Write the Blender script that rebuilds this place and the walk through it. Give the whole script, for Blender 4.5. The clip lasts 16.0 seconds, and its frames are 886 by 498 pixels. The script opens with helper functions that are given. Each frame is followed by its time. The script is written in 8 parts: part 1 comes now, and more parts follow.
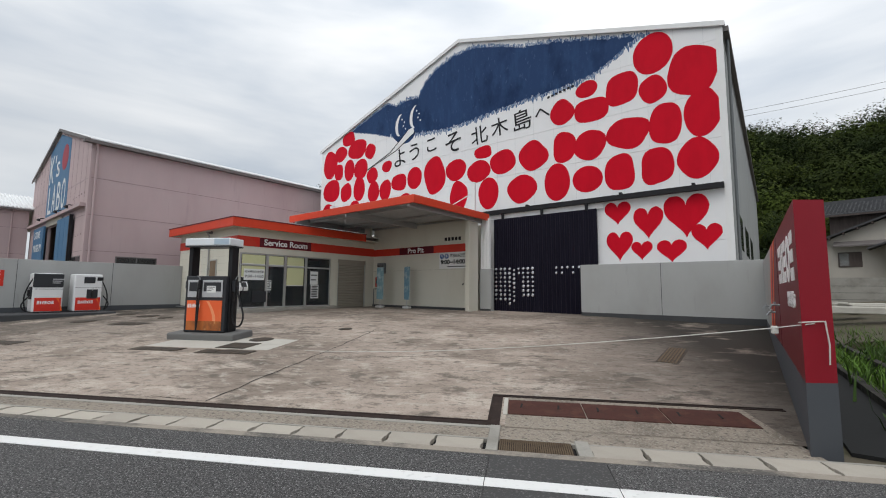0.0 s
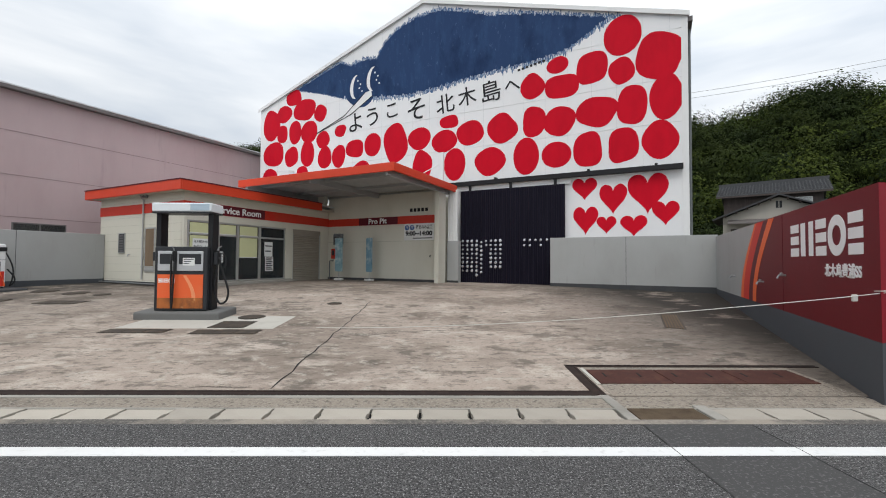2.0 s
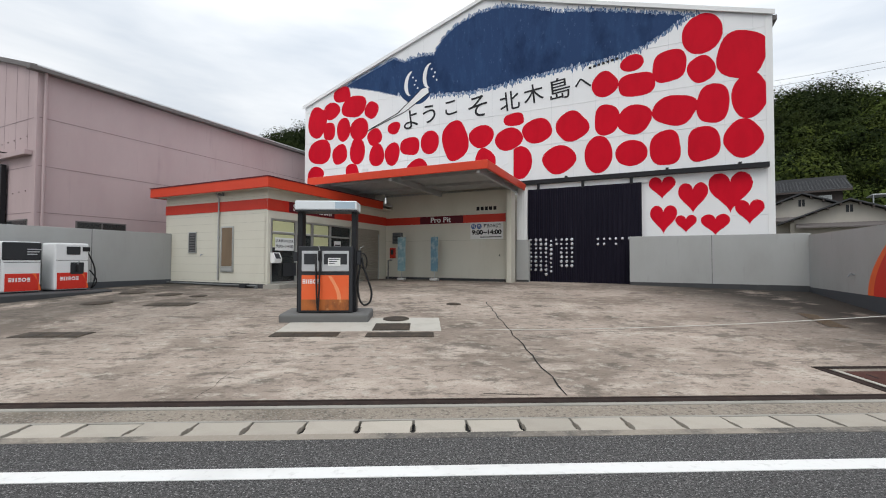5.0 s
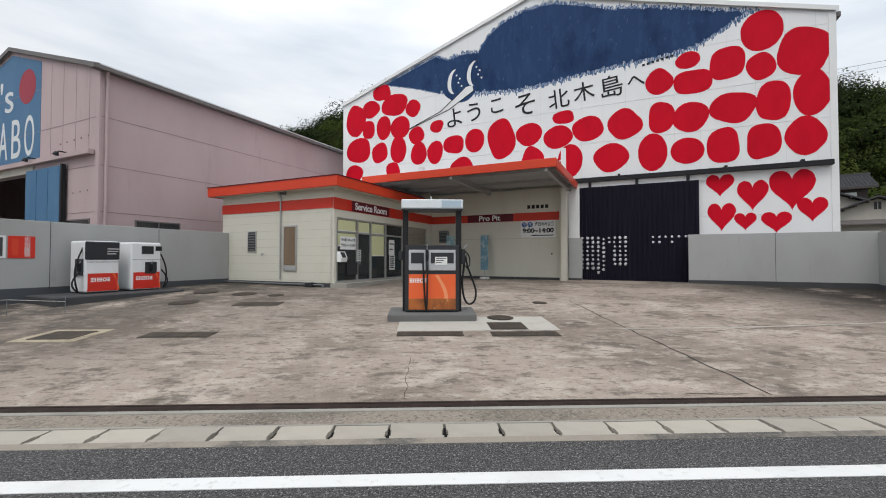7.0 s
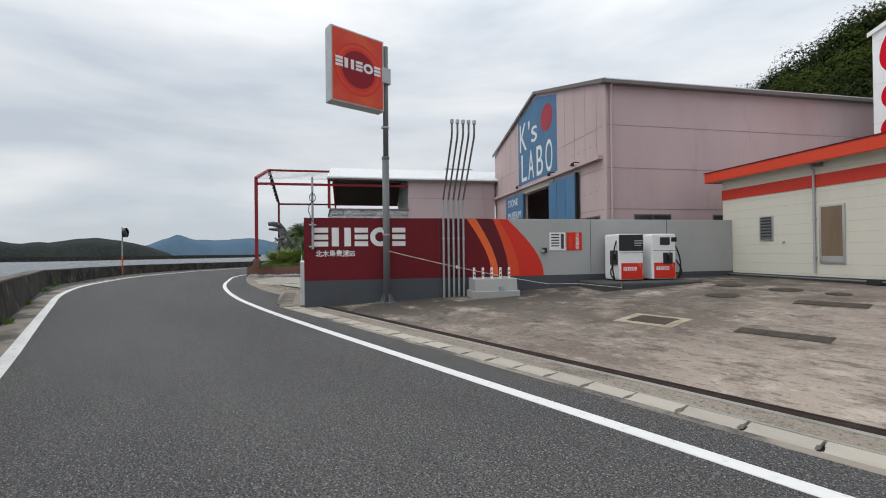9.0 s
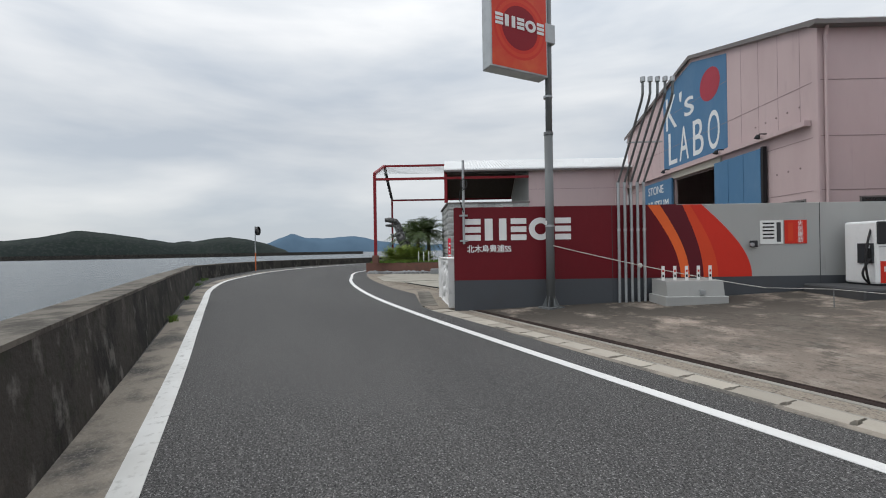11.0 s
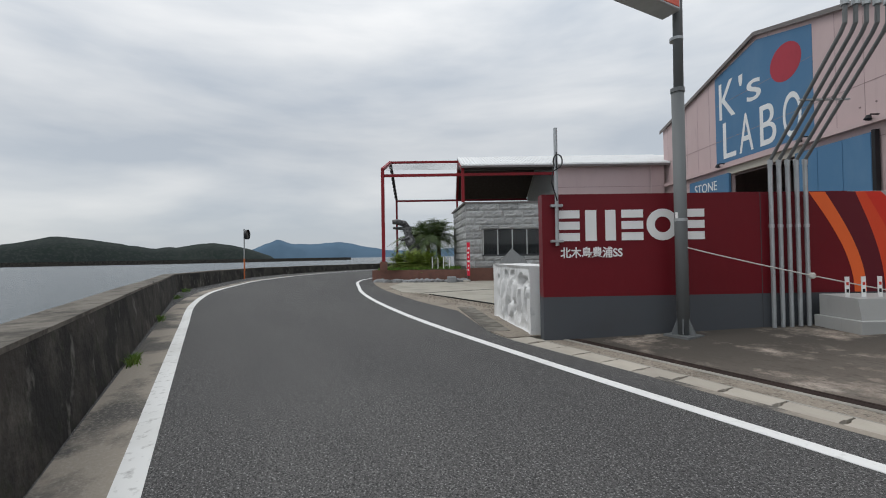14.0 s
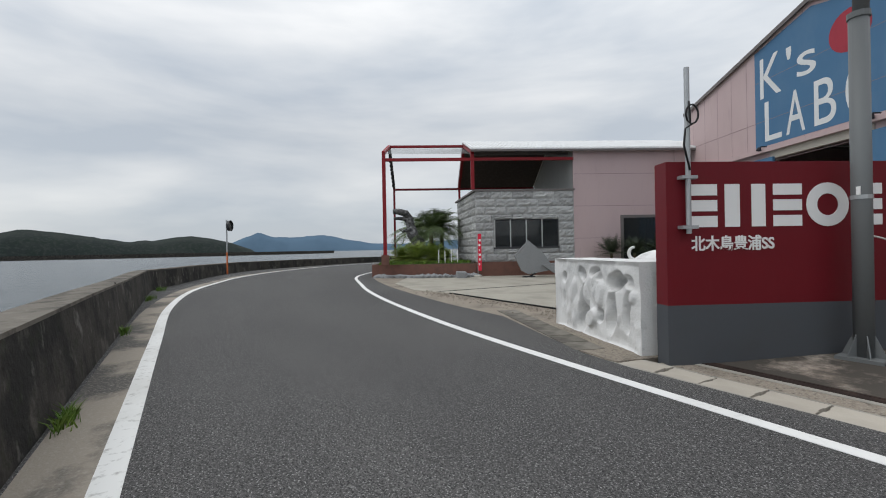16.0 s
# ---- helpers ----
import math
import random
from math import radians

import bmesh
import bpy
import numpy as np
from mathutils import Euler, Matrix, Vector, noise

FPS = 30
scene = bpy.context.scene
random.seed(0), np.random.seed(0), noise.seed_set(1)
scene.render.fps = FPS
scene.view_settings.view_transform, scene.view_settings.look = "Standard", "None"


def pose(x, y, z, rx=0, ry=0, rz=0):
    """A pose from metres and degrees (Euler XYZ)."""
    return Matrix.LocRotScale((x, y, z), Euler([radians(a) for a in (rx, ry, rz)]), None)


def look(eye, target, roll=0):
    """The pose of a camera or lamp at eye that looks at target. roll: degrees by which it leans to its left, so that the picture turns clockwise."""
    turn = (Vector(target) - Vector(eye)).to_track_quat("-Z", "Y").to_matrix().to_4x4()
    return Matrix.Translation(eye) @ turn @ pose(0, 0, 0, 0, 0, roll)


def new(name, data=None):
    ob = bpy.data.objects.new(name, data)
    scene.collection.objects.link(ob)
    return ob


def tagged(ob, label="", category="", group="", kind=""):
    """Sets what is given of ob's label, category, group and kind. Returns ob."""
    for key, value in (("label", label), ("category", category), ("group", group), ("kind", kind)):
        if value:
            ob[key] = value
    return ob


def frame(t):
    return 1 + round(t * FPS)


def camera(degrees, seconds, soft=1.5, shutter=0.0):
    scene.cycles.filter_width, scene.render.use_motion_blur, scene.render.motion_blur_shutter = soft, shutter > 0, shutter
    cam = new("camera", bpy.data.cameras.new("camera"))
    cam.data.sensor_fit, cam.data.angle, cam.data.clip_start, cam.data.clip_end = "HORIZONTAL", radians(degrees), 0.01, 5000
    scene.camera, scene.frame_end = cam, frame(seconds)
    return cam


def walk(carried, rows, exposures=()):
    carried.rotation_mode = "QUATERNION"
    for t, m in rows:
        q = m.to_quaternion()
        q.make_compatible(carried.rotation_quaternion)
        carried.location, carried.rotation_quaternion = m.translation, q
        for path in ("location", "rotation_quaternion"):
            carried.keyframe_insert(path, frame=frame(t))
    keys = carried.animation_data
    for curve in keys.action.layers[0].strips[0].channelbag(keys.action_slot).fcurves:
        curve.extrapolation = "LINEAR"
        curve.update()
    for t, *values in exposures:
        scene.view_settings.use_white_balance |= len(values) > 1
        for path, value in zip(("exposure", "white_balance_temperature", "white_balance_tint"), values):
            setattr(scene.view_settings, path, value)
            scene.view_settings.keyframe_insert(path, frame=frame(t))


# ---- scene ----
cam = camera(92.9, 16.0, soft=1.05)
METRES, EYE, TILT, LEAN, TURN = 19.5, 1.5, 0.0, 0.0, 10.3
ROWS = [
    (0.0, 0.0, 0.0, 0.0, -0.04, 5.47, -0.4),
    (0.5, -0.0269, 0.0053, 0.0016, -4.03, 4.35, -0.42),
    (1.0, -0.055, 0.0111, 0.0004, -7.51, 3.3, -0.42),
    (1.5, -0.0822, 0.0168, 0.0001, -9.89, 2.37, -0.35),
    (2.0, -0.1106, 0.025, 0.0002, -11.17, 1.68, -0.35),
    (2.5, -0.1392, 0.0333, -0.0007, -11.58, 1.28, -0.32),
    (3.0, -0.1682, 0.0451, -0.0017, -11.61, 1.13, -0.3),
    (3.5, -0.197, 0.0522, -0.0014, -11.7, 1.1, -0.28),
    (4.0, -0.2266, 0.0601, -0.0005, -11.88, 1.24, -0.26),
    (6.5, -0.3728, 0.0944, 0.0005, -13.68, 1.64, -0.11),
    (7.0, -0.4005, 0.1018, 0.0005, -12.65, 1.3, -0.05),
    (7.5, -0.4341, 0.1055, 0.0011, -5.05, 0.9, 0.14),
    (8.0, -0.4694, 0.1083, -0.0002, 10.4, 0.58, 0.34),
    (8.5, -0.5049, 0.1044, 0.0005, 27.45, 0.42, 0.55),
    (9.0, -0.5378, 0.1014, -0.0004, 40.62, 0.45, 0.69),
    (9.5, -0.5709, 0.0977, -0.0002, 48.83, 0.5, 0.73),
    (10.0, -0.6041, 0.0992, -0.0017, 53.1, 0.34, 0.77),
    (12.5, -0.7646, 0.1119, 0.0003, 52.92, -0.14, 0.86),
    (13.0, -0.7916, 0.1183, -0.0013, 52.23, 0.24, 0.89),
    (13.5, -0.8219, 0.1232, -0.0004, 51.78, 0.69, 0.92),
    (14.0, -0.851, 0.129, -0.0012, 51.41, 0.93, 0.92),
    (14.5, -0.8847, 0.1332, -0.0015, 51.19, 0.91, 0.95),
    (15.0, -0.9146, 0.1399, -0.0016, 51.0, 0.77, 0.98),
    (15.5, -0.9493, 0.1432, -0.0011, 50.68, 0.5, 0.98),
    (16.0, -0.9808, 0.1497, -0.0005, 49.17, -0.06, 1.04),
]
EXPOSURES = [(0.0, -0.02), (2.0, 0.18), (4.0, 0.2), (6.5, 0.11), (8.0, 0.14), (9.5, 0.0), (12.5, -0.02), (14.0, -0.13), (16.0, -0.06)]
walk(cam, [(t, pose(0, 0, EYE, TILT, LEAN, TURN) @ pose(METRES * x, METRES * y, METRES * z, 90 + pitch, roll, yaw)) for t, x, y, z, yaw, pitch, roll in ROWS], EXPOSURES)

# ---- world, sun, exposure ----
world = bpy.data.worlds.new("overcast")
scene.world = world
world.use_nodes = True
wn, wl = world.node_tree.nodes, world.node_tree.links
wn.clear()


def wnode(kind, **kw):
    n = wn.new(kind)
    for k, v in kw.items():
        n.inputs[k.replace("_", " ")].default_value = v
    return n


w_out = wnode("ShaderNodeOutputWorld")
w_bg = wnode("ShaderNodeBackground", Strength=1.0)
w_sky = wnode("ShaderNodeTexSky")
w_sky.sky_type, w_sky.sun_disc = "NISHITA", False
w_sky.sun_elevation, w_sky.sun_rotation = radians(55), radians(200)
w_co = wnode("ShaderNodeTexCoord")
w_map = wnode("ShaderNodeMapping", Scale=(1.0, 1.0, 4.2), Rotation=(0.0, 0.0, 0.6))
w_n1 = wnode("ShaderNodeTexNoise", Scale=1.5, Detail=5.0, Roughness=0.48, Distortion=0.3)
w_n2 = wnode("ShaderNodeTexNoise", Scale=5.5, Detail=6.0, Roughness=0.5)
w_add = wnode("ShaderNodeMath")
w_add.operation = "MULTIPLY_ADD"
w_add.inputs[1].default_value = 0.2
w_ramp = wnode("ShaderNodeValToRGB")
w_ramp.color_ramp.elements[0].position, w_ramp.color_ramp.elements[0].color = 0.47, (0.56, 0.61, 0.67, 1)
w_ramp.color_ramp.elements[1].position, w_ramp.color_ramp.elements[1].color = 0.78, (0.90, 0.91, 0.915, 1)
e = w_ramp.color_ramp.elements.new(0.62)
e.color = (0.725, 0.755, 0.785, 1)
w_scale = wnode("ShaderNodeMixRGB", Fac=0.012)
w_scale.blend_type = "ADD"
wl.new(w_co.outputs["Generated"], w_map.inputs["Vector"])
wl.new(w_map.outputs[0], w_n1.inputs["Vector"])
wl.new(w_map.outputs[0], w_n2.inputs["Vector"])
wl.new(w_n2.outputs["Fac"], w_add.inputs[0])
wl.new(w_n1.outputs["Fac"], w_add.inputs[2])
wl.new(w_add.outputs[0], w_ramp.inputs["Fac"])
w_sep = wnode("ShaderNodeSeparateXYZ")
wl.new(w_co.outputs["Generated"], w_sep.inputs[0])
w_west = wnode("ShaderNodeMapRange", From_Min=-0.95, From_Max=0.1, To_Min=0.86, To_Max=1.0)
wl.new(w_sep.outputs["X"], w_west.inputs["Value"])
w_up = wnode("ShaderNodeMapRange", From_Min=0.25, From_Max=0.95, To_Min=1.0, To_Max=1.7)
wl.new(w_sep.outputs["Z"], w_up.inputs["Value"])
w_mul = wnode("ShaderNodeMath")
w_mul.operation = "MULTIPLY"
wl.new(w_west.outputs[0], w_mul.inputs[0])
wl.new(w_up.outputs[0], w_mul.inputs[1])
w_grad = wnode("ShaderNodeMixRGB", Fac=1.0)
w_grad.blend_type = "MULTIPLY"
wl.new(w_ramp.outputs["Color"], w_grad.inputs["Color1"])
wl.new(w_mul.outputs[0], w_grad.inputs["Color2"])
wl.new(w_grad.outputs["Color"], w_scale.inputs["Color1"])
wl.new(w_sky.outputs["Color"], w_scale.inputs["Color2"])
wl.new(w_scale.outputs["Color"], w_bg.inputs["Color"])
wl.new(w_bg.outputs[0], w_out.inputs["Surface"])
sun_data = bpy.data.lights.new("sun", "SUN")
sun_data.energy, sun_data.angle, sun_data.color = 0.8, radians(25), (1.0, 0.97, 0.93)
sun = new("sun", sun_data)
sun.matrix_world = look((0, -20, 40), (8, 6, 0))


# ---- materials ----
class Mat:
    """A principled material with a chain of noise layers over its base colour."""

    def __init__(self, name, color, rough=0.6, metal=0.0, spec=0.28):
        self.m = bpy.data.materials.new(name)
        self.m.use_nodes = True
        self.n, self.l = self.m.node_tree.nodes, self.m.node_tree.links
        self.b = self.n["Principled BSDF"]
        self.b.inputs["Roughness"].default_value = rough
        self.b.inputs["Metallic"].default_value = metal
        self.b.inputs["Specular IOR Level"].default_value = spec
        rgb = self.n.new("ShaderNodeRGB")
        rgb.outputs[0].default_value = (*color, 1)
        self.col = rgb.outputs[0]
        self.co = self.n.new("ShaderNodeTexCoord").outputs["Object"]
        self.bumped = None
        self.l.new(self.col, self.b.inputs["Base Color"])

    def noise(self, scale, stretch=(1, 1, 1), detail=5.0, rough=0.6):
        mp = self.n.new("ShaderNodeMapping")
        mp.inputs["Scale"].default_value = stretch
        self.l.new(self.co, mp.inputs["Vector"])
        t = self.n.new("ShaderNodeTexNoise")
        t.inputs["Scale"].default_value, t.inputs["Detail"].default_value, t.inputs["Roughness"].default_value = scale, detail, rough
        self.l.new(mp.outputs[0], t.inputs["Vector"])
        return t.outputs["Fac"]

    def ramp(self, fac, lo, hi):
        r = self.n.new("ShaderNodeMapRange")
        r.inputs["From Min"].default_value, r.inputs["From Max"].default_value = lo, hi
        self.l.new(fac, r.inputs["Value"])
        return r.outputs[0]

    def stain(self, color, scale, lo, hi, amount=1.0, stretch=(1, 1, 1), mode="MIX", detail=5.0, rough=0.6):
        f = self.ramp(self.noise(scale, stretch, detail, rough), lo, hi)
        mul = self.n.new("ShaderNodeMath")
        mul.operation = "MULTIPLY"
        mul.inputs[1].default_value = amount
        self.l.new(f, mul.inputs[0])
        mix = self.n.new("ShaderNodeMixRGB")
        mix.blend_type = mode
        mix.inputs["Color2"].default_value = (*color, 1)
        self.l.new(mul.outputs[0], mix.inputs["Fac"])
        self.l.new(self.col, mix.inputs["Color1"])
        self.col = mix.outputs[0]
        self.l.new(self.col, self.b.inputs["Base Color"])
        return self

    def vary(self, amount):
        """Each piece a little lighter or darker."""
        info = self.n.new("ShaderNodeObjectInfo")
        r = self.n.new("ShaderNodeMapRange")
        r.inputs["To Min"].default_value, r.inputs["To Max"].default_value = 1 - amount, 1 + amount
        self.l.new(info.outputs["Random"], r.inputs["Value"])
        hsv = self.n.new("ShaderNodeHueSaturation")
        self.l.new(r.outputs[0], hsv.inputs["Value"])
        self.l.new(self.col, hsv.inputs["Color"])
        self.col = hsv.outputs[0]
        self.l.new(self.col, self.b.inputs["Base Color"])
        return self

    def island(self, amount, sat=0.0):
        """Each loose island of a joined mesh a little lighter or darker."""
        info = self.n.new("ShaderNodeNewGeometry")
        r = self.n.new("ShaderNodeMapRange")
        r.inputs["To Min"].default_value, r.inputs["To Max"].default_value = 1 - amount, 1 + amount
        self.l.new(info.outputs["Random Per Island"], r.inputs["Value"])
        hsv = self.n.new("ShaderNodeHueSaturation")
        self.l.new(r.outputs[0], hsv.inputs["Value"])
        self.l.new(self.col, hsv.inputs["Color"])
        self.col = hsv.outputs[0]
        self.l.new(self.col, self.b.inputs["Base Color"])
        return self

    def bump(self, scale, height, stretch=(1, 1, 1), detail=4.0):
        bp = self.n.new("ShaderNodeBump")
        bp.inputs["Distance"].default_value = height
        bp.inputs["Strength"].default_value = 0.8
        self.l.new(self.noise(scale, stretch, detail), bp.inputs["Height"])
        if self.bumped:
            self.l.new(self.bumped, bp.inputs["Normal"])
        self.bumped = bp.outputs[0]
        self.l.new(self.bumped, self.b.inputs["Normal"])
        return self


def paint(name, color, rough=0.45, dirt=0.25, metal=0.0):
    m = Mat(name, color, rough, metal)
    m.stain(tuple(c * 0.62 for c in color), 1.3, 0.45, 0.8, dirt)
    m.stain(tuple(c * 0.7 for c in color), 9, 0.5, 0.85, dirt, (1, 1, 0.25))
    return m.bump(60, 0.0006).m


def plain(name, color, rough=0.5, metal=0.0, spec=0.3):
    return Mat(name, color, rough, metal, spec).stain(tuple(c * 0.7 for c in color), 7, 0.5, 0.9, 0.3).m


ASPHALT = Mat("asphalt", (0.076, 0.074, 0.073), 0.9, 0, 0.2).stain((0.115, 0.112, 0.108), 0.3, 0.42, 0.7, 0.7, (0.4, 1.2, 1)).stain(
    (0.40, 0.395, 0.385), 62, 0.56, 0.64, 0.85, detail=3.0, rough=0.7).stain((0.012, 0.012, 0.013), 66, 0.51, 0.59, 0.85, detail=3.0, rough=0.7).stain((0.045, 0.045, 0.046), 0.9, 0.56, 0.66, 0.2, (0.35, 1.3, 1), detail=6.0).stain((0.22, 0.216, 0.21), 23, 0.56, 0.62, 0.5, detail=4.0, rough=0.75).stain((0.02, 0.02, 0.021), 27, 0.55, 0.61, 0.55, detail=4.0, rough=0.75).bump(70, 0.008, detail=3.0).m
PATCH = Mat("asphalt_patch", (0.066, 0.065, 0.064), 0.9, 0, 0.2).stain((0.20, 0.195, 0.19), 42, 0.55, 0.72, 0.6, detail=2.0).bump(90, 0.004, detail=2.0).m
CONCRETE = Mat("forecourt_concrete", (0.375, 0.312, 0.262), 0.92, 0, 0.12).stain((0.20, 0.163, 0.133), 0.33, 0.47, 0.58, 0.8, (0.9, 1.2, 1), detail=10.0, rough=0.62).stain(
    (0.51, 0.443, 0.378), 0.9, 0.53, 0.62, 0.7, (0.9, 1.3, 1), detail=10.0, rough=0.68).stain((0.11, 0.095, 0.08), 1.5, 0.545, 0.62, 0.75, (0.9, 1.3, 1), detail=10.0, rough=0.7).stain(
    (0.47, 0.43, 0.37), 3.4, 0.55, 0.62, 0.6, (1, 1.2, 1), detail=8.0, rough=0.7).stain((0.13, 0.115, 0.095), 9, 0.56, 0.64, 0.65, (0.8, 1.3, 1), detail=8.0).stain(
    (0.16, 0.14, 0.115), 34, 0.53, 0.68, 0.5, detail=6.0).stain((0.10, 0.085, 0.07), 5, 0.575, 0.61, 0.55, (0.45, 1.7, 1), detail=10.0, rough=0.72).bump(35, 0.005)
# oily black staining towards the side wall
oil_x = CONCRETE.n.new("ShaderNodeSeparateXYZ")
CONCRETE.l.new(CONCRETE.co, oil_x.inputs[0])
oil_m = CONCRETE.n.new("ShaderNodeMath")
oil_m.operation = "MULTIPLY"
CONCRETE.l.new(CONCRETE.ramp(oil_x.outputs["X"], 0.1, 4.2), oil_m.inputs[0])
CONCRETE.l.new(CONCRETE.ramp(CONCRETE.noise(0.9, (0.8, 1.3, 1), 9.0, 0.7), 0.29, 0.44), oil_m.inputs[1])
oil_mix = CONCRETE.n.new("ShaderNodeMixRGB")
oil_mix.inputs["Color2"].default_value = (0.045, 0.04, 0.035, 1)
CONCRETE.l.new(oil_m.outputs[0], oil_mix.inputs["Fac"])
CONCRETE.l.new(CONCRETE.col, oil_mix.inputs["Color1"])
oil_d = CONCRETE.n.new("ShaderNodeVectorMath")
oil_d.operation = "DOT_PRODUCT"
oil_d.inputs[1].default_value = (-0.8846, 0.4664, 0.0)
CONCRETE.l.new(CONCRETE.co, oil_d.inputs[0])
oil_m2 = CONCRETE.n.new("ShaderNodeMath")
oil_m2.operation = "MULTIPLY"
CONCRETE.l.new(CONCRETE.ramp(oil_d.outputs["Value"], 12.5, 21.0), oil_m2.inputs[0])
CONCRETE.l.new(CONCRETE.ramp(CONCRETE.noise(0.8, (1, 1, 1), 8.0, 0.7), 0.33, 0.49), oil_m2.inputs[1])
oil_mix2 = CONCRETE.n.new("ShaderNodeMixRGB")
oil_mix2.inputs["Color2"].default_value = (0.075, 0.067, 0.058, 1)
CONCRETE.l.new(oil_m2.outputs[0], oil_mix2.inputs["Fac"])
CONCRETE.l.new(oil_mix.outputs[0], oil_mix2.inputs["Color1"])
CONCRETE.l.new(oil_mix2.outputs[0], CONCRETE.b.inputs["Base Color"])
CONCRETE = CONCRETE.m
CONCRETE2 = Mat("plain_concrete", (0.33, 0.315, 0.28), 0.9, 0, 0.2).stain((0.16, 0.15, 0.13), 1.5, 0.48, 0.72, 0.6, detail=7.0).stain(
    (0.2, 0.19, 0.17), 40, 0.5, 0.8, 0.5).bump(40, 0.004).m
LIGHT_CONC = Mat("pale_concrete", (0.47, 0.45, 0.40), 0.9, 0, 0.2).stain((0.28, 0.26, 0.22), 2.5, 0.5, 0.8, 0.5, detail=7.0).bump(50, 0.002).m
YARD_CONC = Mat("worn_yard_concrete", (0.36, 0.34, 0.29), 0.9, 0, 0.2).stain((0.22, 0.205, 0.175), 0.9, 0.45, 0.7, 0.7, detail=8.0).stain((0.27, 0.25, 0.21), 30, 0.5, 0.75, 0.5).bump(50, 0.003).m
KERB = Mat("kerb_concrete", (0.41, 0.375, 0.32), 0.9, 0, 0.2).stain((0.30, 0.27, 0.23), 2.6, 0.46, 0.75, 0.55, detail=7.0).stain(
    (0.34, 0.31, 0.26), 50, 0.5, 0.8, 0.5).vary(0.14).bump(50, 0.003).m
KERB_DIRTY = Mat("dirty_kerb_concrete", (0.20, 0.185, 0.16), 0.9, 0, 0.15).stain((0.075, 0.068, 0.06), 2.2, 0.42, 0.65, 0.8, detail=8.0).stain((0.12, 0.11, 0.095), 40, 0.5, 0.7, 0.5).vary(0.15).bump(50, 0.004).m
GRAVEL = Mat("exposed_aggregate", (0.27, 0.233, 0.19), 0.9, 0, 0.12).stain((0.11, 0.095, 0.078), 0.9, 0.5, 0.62, 0.6, detail=9.0, rough=0.7).stain((0.37, 0.34, 0.295), 38, 0.52, 0.64, 0.6, detail=3.0).stain(
    (0.10, 0.09, 0.08), 22, 0.54, 0.66, 0.8, detail=3.0).bump(30, 0.012, detail=3.0).m
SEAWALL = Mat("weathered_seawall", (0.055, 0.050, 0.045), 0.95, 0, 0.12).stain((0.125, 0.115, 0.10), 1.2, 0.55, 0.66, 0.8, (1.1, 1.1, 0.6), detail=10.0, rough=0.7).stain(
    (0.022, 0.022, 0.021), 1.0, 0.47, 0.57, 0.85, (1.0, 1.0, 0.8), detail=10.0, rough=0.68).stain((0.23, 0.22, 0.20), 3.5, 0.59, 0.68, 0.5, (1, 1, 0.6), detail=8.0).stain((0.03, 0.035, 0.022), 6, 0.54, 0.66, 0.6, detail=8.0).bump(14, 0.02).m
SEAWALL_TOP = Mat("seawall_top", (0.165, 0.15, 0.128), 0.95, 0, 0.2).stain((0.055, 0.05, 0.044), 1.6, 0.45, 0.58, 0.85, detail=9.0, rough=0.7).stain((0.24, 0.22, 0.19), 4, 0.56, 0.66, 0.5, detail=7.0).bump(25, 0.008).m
LINE_WORN = Mat("worn_road_paint", (0.70, 0.70, 0.68), 0.75, 0, 0.3).stain((0.17, 0.165, 0.155), 1.6, 0.62, 0.66, 0.9, (2.2, 0.6, 1), detail=9.0, rough=0.7).stain((0.30, 0.29, 0.275), 11, 0.55, 0.7, 0.75, detail=8.0).stain((0.5, 0.49, 0.46), 0.7, 0.45, 0.7, 0.6).bump(80, 0.002).m
GRATE_BROWN = Mat("brown_steel_mesh", (0.135, 0.10, 0.066), 0.8, 0.1, 0.15).stain((0.07, 0.05, 0.036), 6, 0.45, 0.7, 0.7, detail=6.0).m
LINE = Mat("road_paint", (0.74, 0.74, 0.72), 0.7, 0, 0.3).stain((0.40, 0.40, 0.38), 14, 0.56, 0.78, 0.6, detail=8.0).stain((0.45, 0.44, 0.42), 1.2, 0.5, 0.8, 0.4).bump(80, 0.002).m
DRAIN_DARK = Mat("black_brown_steel", (0.030, 0.021, 0.018), 0.85, 0, 0.15).stain((0.075, 0.05, 0.04), 5, 0.5, 0.75, 0.6).m
DRAIN = Mat("rusty_steel", (0.070, 0.030, 0.024), 0.85, 0.0, 0.15).stain((0.13, 0.062, 0.042), 4, 0.5, 0.75, 0.6, detail=6.0).stain((0.03, 0.022, 0.02), 9, 0.5, 0.8, 0.6).bump(60, 0.002).m
SANDY = Mat("sandy_concrete", (0.40, 0.345, 0.255), 0.9, 0, 0.12).stain((0.22, 0.18, 0.13), 3, 0.45, 0.65, 0.8, detail=8.0).bump(40, 0.003).m
IRON = Mat("cast_iron", (0.065, 0.055, 0.045), 0.75, 0.4).stain((0.15, 0.11, 0.07), 5, 0.5, 0.75, 0.6).bump(40, 0.003).m
DARK = plain("dark_void", (0.012, 0.012, 0.012), 0.9)
SAND = Mat("roadside_sand", (0.30, 0.265, 0.22), 0.95, 0, 0.15).stain((0.085, 0.082, 0.078), 0.8, 0.47, 0.58, 0.9, detail=8.0).stain((0.36, 0.33, 0.29), 30, 0.5, 0.7, 0.6).bump(50, 0.008).m
